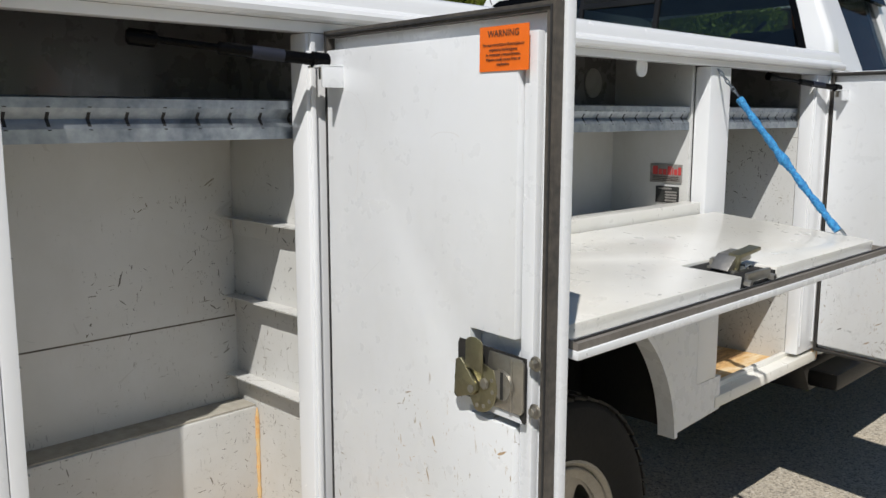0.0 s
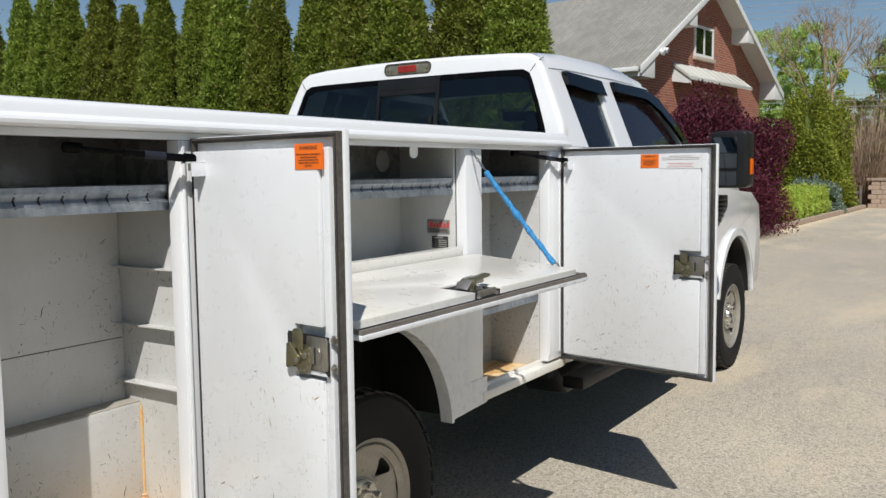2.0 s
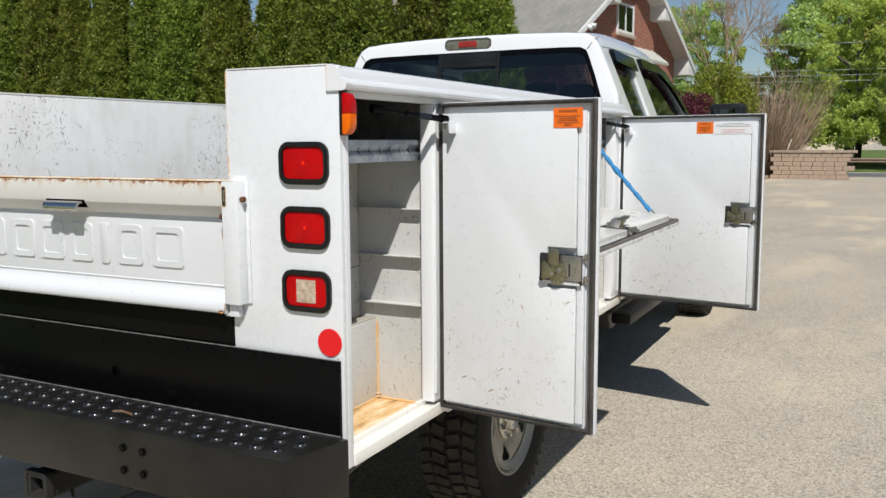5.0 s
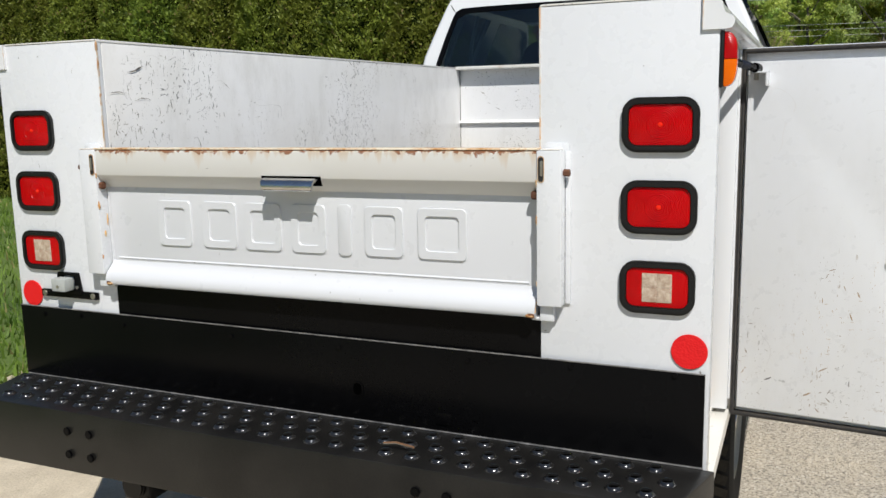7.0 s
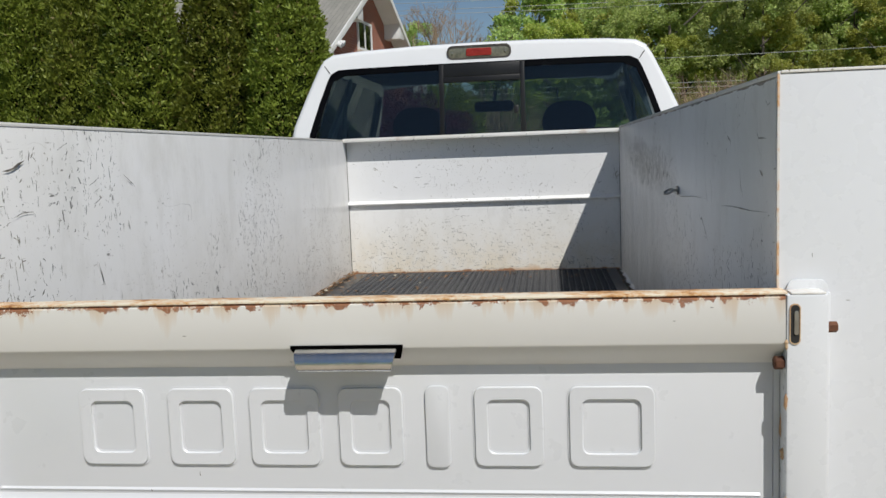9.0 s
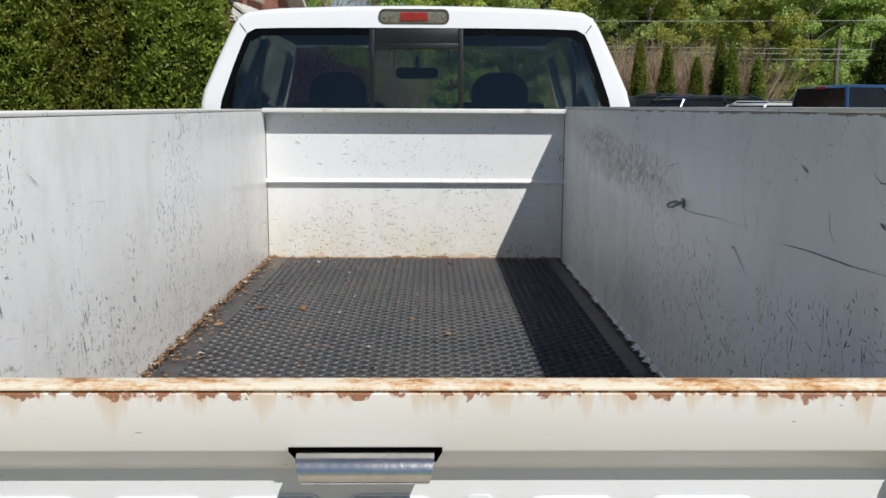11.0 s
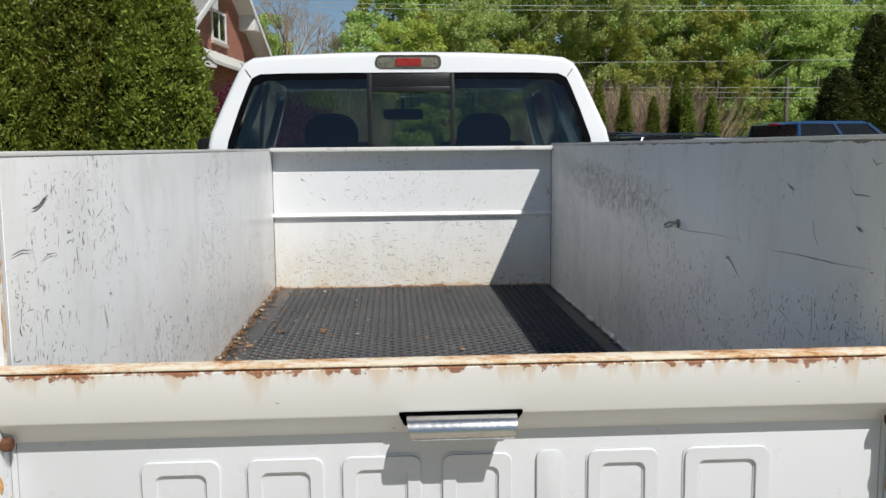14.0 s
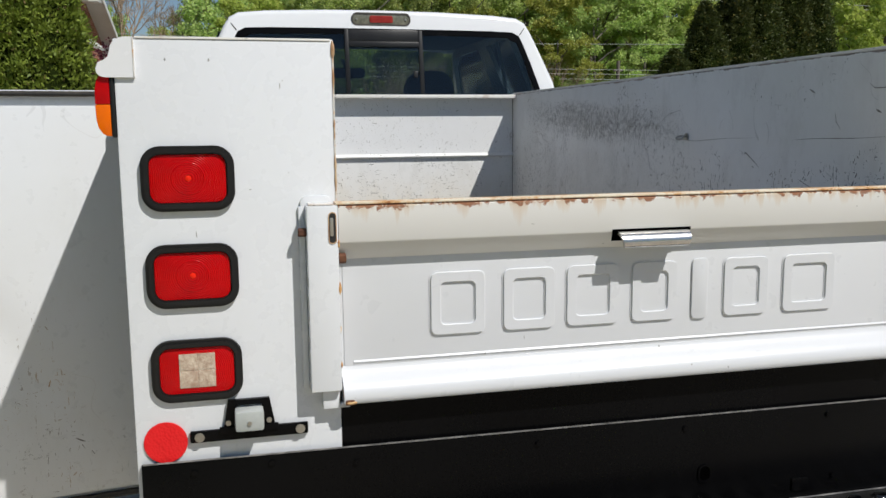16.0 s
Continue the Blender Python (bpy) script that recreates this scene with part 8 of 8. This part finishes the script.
def shingle_material():
    k = Mat("asphalt_shingles")
    b = k.add("ShaderNodeTexBrick")
    k.link(k.co, b.inputs["Vector"])
    b.inputs["Scale"].default_value = 1.0
    b.inputs["Brick Width"].default_value = 0.32
    b.inputs["Row Height"].default_value = 0.14
    b.inputs["Mortar Size"].default_value = 0.006
    k.put(b.inputs["Color1"], (0.30, 0.285, 0.25))
    k.put(b.inputs["Color2"], (0.24, 0.23, 0.205))
    k.put(b.inputs["Mortar"], (0.13, 0.125, 0.11))
    k.put(k.p.inputs["Base Color"], k.mix(k.math("MULTIPLY", k.ramp(k.noise(0.7, 6), 0.4, 0.7), 0.6), b.outputs["Color"], (0.17, 0.17, 0.145)))
    k.p.inputs["Roughness"].default_value = 0.95
    return k.m


BRICK, SHINGLE = brick_material(), shingle_material()
TRIM = surface("white_trim", (0.74, 0.74, 0.72), (0.64, 0.64, 0.61), 0.6, 0, 2, 40, 0.1)
# local frame: x along the gable, y back from it, z up
HM = pose(26.2, 5.27, 0, 0, 0, -5.5)
house = empty("house", "red brick house with grey shingle roof and white trim", "house")
house.matrix_basis = HM
HW, HO, EV, AP, HL, OV = 4.80, 5.64, 4.18, 7.33, 13.0, 0.55
RISE = (AP - EV) / HO


def under(x):
    """Underside of the roof above local x."""
    return AP - RISE * abs(x) - 0.13


gpts = [(-HW, 0), (HW, 0), (HW, under(HW)), (0, under(0)), (-HW, under(HW))]
part("gable_wall", prism(gpts, "y", 0, 0.25), BRICK, house, "red brick gable wall", False)
for s in (-1, 1):
    part("side_wall", box(*sorted((s * HW, s * (HW - 0.25))), 0.2505, HL, 0, under(HW) + 0.02), BRICK, house, "red brick side wall" if s < 0 else "", False)
    top = [(s * 0.002, AP), (s * HO, EV), (s * HO, EV - 0.07), (s * 0.002, AP - 0.10)]
    part("roof", prism(top, "y", -OV, HL + 0.4), SHINGLE, house, "weathered grey shingle roof", False)
    part("soffit", prism([(s * 0.002, AP - 0.102), (s * (HO - 0.03), EV - 0.072), (s * (HO - 0.03), EV - 0.10), (s * 0.002, AP - 0.129)], "y", -OV + 0.02, -0.001), TRIM, house, "white boarded soffit")
    part("rake_board", prism([(s * 0.002, AP + 0.02), (s * (HO + 0.03), EV + 0.0), (s * (HO + 0.03), EV - 0.20), (s * 0.002, AP - 0.18)], "y", -OV - 0.035, -OV - 0.001, 0.004), TRIM, house, "white rake board")
    part("eave_return", prism([(s * 4.805, EV + 0.34), (s * (HO - 0.05), EV - 0.11), (s * (HO - 0.05), EV - 0.26), (s * 4.805, EV - 0.26)], "y", -OV + 0.002, -0.001, 0.004), TRIM, house, "white boxed eave return")
    part("lookout", prism([(s * 2.05, under(2.05)), (s * 2.60, under(2.60)), (s * 2.60, under(2.60) - 0.17), (s * 2.05, under(2.60) - 0.17)], "y", -OV + 0.002, -0.001, 0.004), TRIM, house, "white lookout block under the soffit")
part("gutter", box(-HO - 0.12, -HO - 0.002, -OV + 0.05, HL + 0.3, EV - 0.14, EV - 0.02, 0.02), TRIM, house, "white gutter")
WX0, WX1, WZ0, WZ1 = -1.01, 0.46, 4.91, 5.85
wd = part("window", ring_prism([(WX0, WZ0), (WX1, WZ0), (WX1, WZ1), (WX0, WZ1)], [(WX0 + 0.09, WZ0 + 0.09), (WX1 - 0.09, WZ0 + 0.09), (WX1 - 0.09, WZ1 - 0.08), (WX0 + 0.09, WZ1 - 0.08)], "y", -0.05, -0.001), TRIM, house, "white double window in the gable", False)
WM = (WX0 + WX1) / 2
part("mullion", box(WM - 0.035, WM + 0.035, -0.045, -0.001, WZ0 + 0.091, WZ1 - 0.081, 0), TRIM, wd)
for a, b in ((WX0 + 0.091, WM - 0.036), (WM + 0.036, WX1 - 0.091)):
    part("pane", box(a, b, -0.022, -0.004, WZ0 + 0.091, WZ1 - 0.081, 0), GLASS_DARK, wd, "dark pane")
# near-black sheet stands in for the unlit room behind the panes
part("curtain", box(WX0 + 0.092, WX1 - 0.092, -0.0035, -0.0015, WZ0 + 0.092, WZ1 - 0.082, 0), DARK, wd)
part("sill", box(WX0 - 0.05, WX1 + 0.05, -0.10, -0.001, WZ0 - 0.10, WZ0 - 0.002, 0.01), surface("buff_stone_sill", (0.50, 0.42, 0.33), (0.40, 0.33, 0.26), 0.9, 0, 5, 40, 0.2), wd, "buff stone sill")
aw = part("awning", prism([(-0.002, 4.60), (-0.58, 4.16), (-0.58, 4.06), (-0.002, 4.50)], "x", -2.55, 2.45, 0.006), surface("pale_metal_roof", (0.56, 0.55, 0.48), (0.66, 0.65, 0.60), 0.5, 0.2, 1, 30, 0.1), house, "pale metal awning roof over the door")
part("awning_end", prism([(-0.003, 4.48), (-0.56, 4.05), (-0.56, 3.95), (-0.003, 4.05)], "x", -2.52, -2.45), TRIM, aw, "white awning end board")
for k in range(9):
    part("standing_seam", prism([(-0.004, 4.62), (-0.58, 4.18), (-0.58, 4.165), (-0.004, 4.602)], "x", -2.5 + 0.6 * k, -2.48 + 0.6 * k), TRIM, aw)
part("flood_light", merge(cyl((-4.62, -0.72, 4.58), (-4.62, -0.59, 4.63), 0.08, 0.05), cyl((-4.38, -0.72, 4.66), (-4.40, -0.59, 4.71), 0.08, 0.05), cyl((-4.50, -0.63, 4.66), (-4.50, -0.586, 4.66), 0.06)), TRIM, house, "white twin flood light")

# low brick wall and posts by the road
STONEW = surface("buff_stone", (0.46, 0.34, 0.25), (0.33, 0.25, 0.19), 0.9, 0, 5, 40, 0.5, dist=0.01)
lw = empty("garden_wall", "low buff stone garden wall with a dark cap", "garden wall")
rw_ = random.Random(3)
stone = None
for r in range(6):
    y = 1.70 - (0.11 if r % 2 else 0.0)
    while y > -1.0:
        ln = rw_.uniform(0.28, 0.46)
        m = pose(34.8, y - ln / 2, 0.17 * r + 0.085)
        if stone is None:
            stone = part("stone", box(-0.2, 0.2, -0.5, 0.5, -0.08, 0.08, 0.012), STONEW, lw, "", False)
            o = stone
        else:
            o = again(stone, m)
        o.matrix_basis = m
        o.scale = (1, ln - 0.012, 1)
        y -= ln
part("cap", box(34.56, 35.04, -1.4, 1.74, 1.022, 1.12, 0.01), KERB, lw, "dark flat wall cap")
wp_ = empty("wooden_fence_end", "short weathered wooden post and rail by the wall", "fence")
part("fence_post", box(34.2, 34.29, 1.85, 1.94, 0, 0.85, 0.01), BARK, wp_)
part("fence_rail", box(34.23, 34.27, 1.941, 3.0, 0.55, 0.63, 0.005), BARK, wp_)

# guard rail, poles and wires along the road
gr = empty("guard_rail", "rusty steel guard rail along the road", "guard rail")
RAILM = surface("weathered_rail", (0.20, 0.13, 0.09), (0.33, 0.25, 0.19), 0.8, 0.3, 2, 30, 0.3)
part("rail", prism([(43.4, 0.42), (43.36, 0.48), (43.42, 0.54), (43.36, 0.60), (43.4, 0.66), (43.43, 0.66), (43.43, 0.42)], "y", -60, 60), RAILM, gr)
for i in range(30):
    part("rail_post", box(43.435, 43.55, -59 + 4 * i, -58.88 + 4 * i, 0.0, 0.66, 0.0), RAILM, gr)
for y, ph in ((-21.2, 5.25), (31.0, 10.2)):
    p = empty("utility_pole", "weathered wooden utility pole", "utility pole", (44.9, y, 0))
    part("pole", cyl((0, 0, -0.05), (0, 0, ph), 0.15, 0.10, seg=12), BARK, p)
    part("cross_arm", box(-0.06, 0.06, -1.1 if ph > 6 else -0.3, 1.1 if ph > 6 else 0.3, ph - 0.6, ph - 0.48, 0.01), BARK, p)
# cable grey lightened to carry the sun on the wires
WIRE = surface("sunlit_cable", (0.34, 0.34, 0.32), (0.46, 0.46, 0.44), 0.5, 0.2, 3, 40, 0.1)
for z, x, sag in ((4.45, 44.6, 0.10), (4.75, 44.6, 0.12), (5.0, 44.6, 0.12), (6.5, 44.7, 0.35), (9.1, 44.8, 0.25), (9.35, 44.9, 0.25), (9.75, 45.0, 0.25)):
    pts = [(x, -70 + 5 * i, z - sag * math.sin(math.pi * ((5 * i) % 45) / 45) + (0.012 * (-70 + 5 * i))) for i in range(29)]
    thing("overhead_wire", tube(pts, 0.014, 5), WIRE, "pale sunlit overhead utility wire along the road", "wire", group="overhead wires")


# ---- parked vehicles ----
def car_paint(name, a, b):
    return surface(name, a, b, 0.22, 0.25, 2, 80, 0.02, 0.9)


def parked_car(name, label, category, material, L, W, H, belt, glass_z, pickup=False):
    """Vehicle along its own x, front at +x, on four wheels."""
    t = empty(name, label, category)
    prof = [(-L / 2, 0.32), (L / 2, 0.32), (L / 2, 0.70), (L / 2 - 0.12, 0.86), (L / 2 - 1.15, belt), (-L / 2 + 0.05, belt), (-L / 2, belt - 0.1)]
    part("body", prism(prof, "y", -W / 2, W / 2, 0.05, 3), material, t)
    if pickup:
        x0, x1, x2, x3 = -L / 2 + 1.95, -L / 2 + 2.02, L / 2 - 1.85, L / 2 - 1.15
    else:
        x0, x1, x2, x3 = -L / 2 + 0.06, -L / 2 + 0.35, L / 2 - 2.0, L / 2 - 1.2
    wi = W / 2 - 0.05
    wt = W / 2 - 0.20
    bm = bmesh.new()
    b = [bm.verts.new(p) for p in ((x0, -wi, belt), (x3, -wi, belt), (x3, wi, belt), (x0, wi, belt))]
    q = [bm.verts.new(p) for p in ((x1, -wt, H - 0.05), (x2, -wt, H - 0.05), (x2, wt, H - 0.05), (x1, wt, H - 0.05))]
    for i in range(4):
        bm.faces.new((b[i], b[(i + 1) % 4], q[(i + 1) % 4], q[i]))
    bm.faces.new(b[::-1])
    bm.faces.new(q)
    bmesh.ops.recalc_face_normals(bm, faces=bm.faces[:])
    gm = bpy.data.materials.get("car_window") or surface("car_window", (0.010, 0.012, 0.014), (0.016, 0.018, 0.02), 0.12, 0.0, 2, 40, 0.0, 0.0, rvar=0.02, spec=0.25)
    part("cabin_glass", bm, gm, t, "dark windows", False)
    part("roof", prism([(x1 - 0.05, H - 0.06), (x2 + 0.05, H - 0.06), (x2 - 0.1, H), (x1 + 0.1, H)], "y", -wt - 0.02, wt + 0.02, 0.02), material, t)
    for s in (-1, 1):
        for xa, xb in ((x0, x1), (x3, x2), ((x0 + x3) / 2, (x1 + x2) / 2)):
            part("pillar", tube([(xa, s * (wi + 0.005), belt - 0.01), (xb, s * (wt + 0.005), H - 0.05)], 0.034, 6), material, t)
        if not pickup:
            part("roof_rail", tube([(x1 + 0.1, s * (wt - 0.05), H), (x1 + 0.2, s * (wt - 0.05), H + 0.05), (x2 - 0.2, s * (wt - 0.05), H + 0.05), (x2 - 0.1, s * (wt - 0.05), H)], 0.018, 6), CHROME, t)
        for x in (-L / 2 + 0.95, L / 2 - 0.95):
            part("tyre", cyl((x, s * (W / 2 - 0.22), 0.34), (x, s * (W / 2 + 0.01), 0.34), 0.34, seg=24, bevel=0.03), TYRE, t)
    if pickup:
        part("bed_void", box(-L / 2 + 0.08, x0 - 0.06, -W / 2 + 0.12, W / 2 - 0.12, belt - 0.01, belt + 0.004, 0.0), DARK, t)
        part("brake_lamp", box(x0 + 0.02, x0 + 0.06, -0.16, 0.16, H - 0.075, H - 0.03, 0.006), LENS_RED, t)
    return t


LOT = 0.16
sheet("parking_lot", [(12.6, -14.5), (31, -14.5), (31, -5.2), (12.6, -5.2)], LOT, ROADM, "raised dark asphalt parking pad", "parking lot")
bp = parked_car("parked_pickup", "blue pickup truck parked on the lot", "pickup truck", car_paint("blue_car_paint", (0.018, 0.065, 0.17), (0.022, 0.08, 0.20)), 5.4, 1.90, 1.98, 1.40, 1.1, True)
bp.matrix_basis = pose(15.9, -8.2, LOT, 0, 0, -80)
s1 = parked_car("parked_suv", "black SUV with chrome roof rails parked on the lot", "car", car_paint("black_car_paint", (0.012, 0.013, 0.016), (0.02, 0.021, 0.025)), 4.9, 1.90, 1.80, 1.30, 1.0)
s1.matrix_basis = pose(23.6, -8.5, LOT, 0, 0, -72)
s2 = parked_car("parked_car", "white car parked on the lot", "car", car_paint("white_car_paint", (0.74, 0.74, 0.74), (0.70, 0.70, 0.70)), 4.5, 1.8, 1.66, 1.26, 1.0)
s2.matrix_basis = pose(20.4, -9.4, LOT, 0, 0, -74)
s3 = parked_car("parked_van", "dark car parked at the lot's edge", "car", bpy.data.materials["black_car_paint"], 4.6, 1.85, 1.92, 1.25, 1.0)
s3.matrix_basis = pose(28.2, -8.3, LOT, 0, 0, -75)
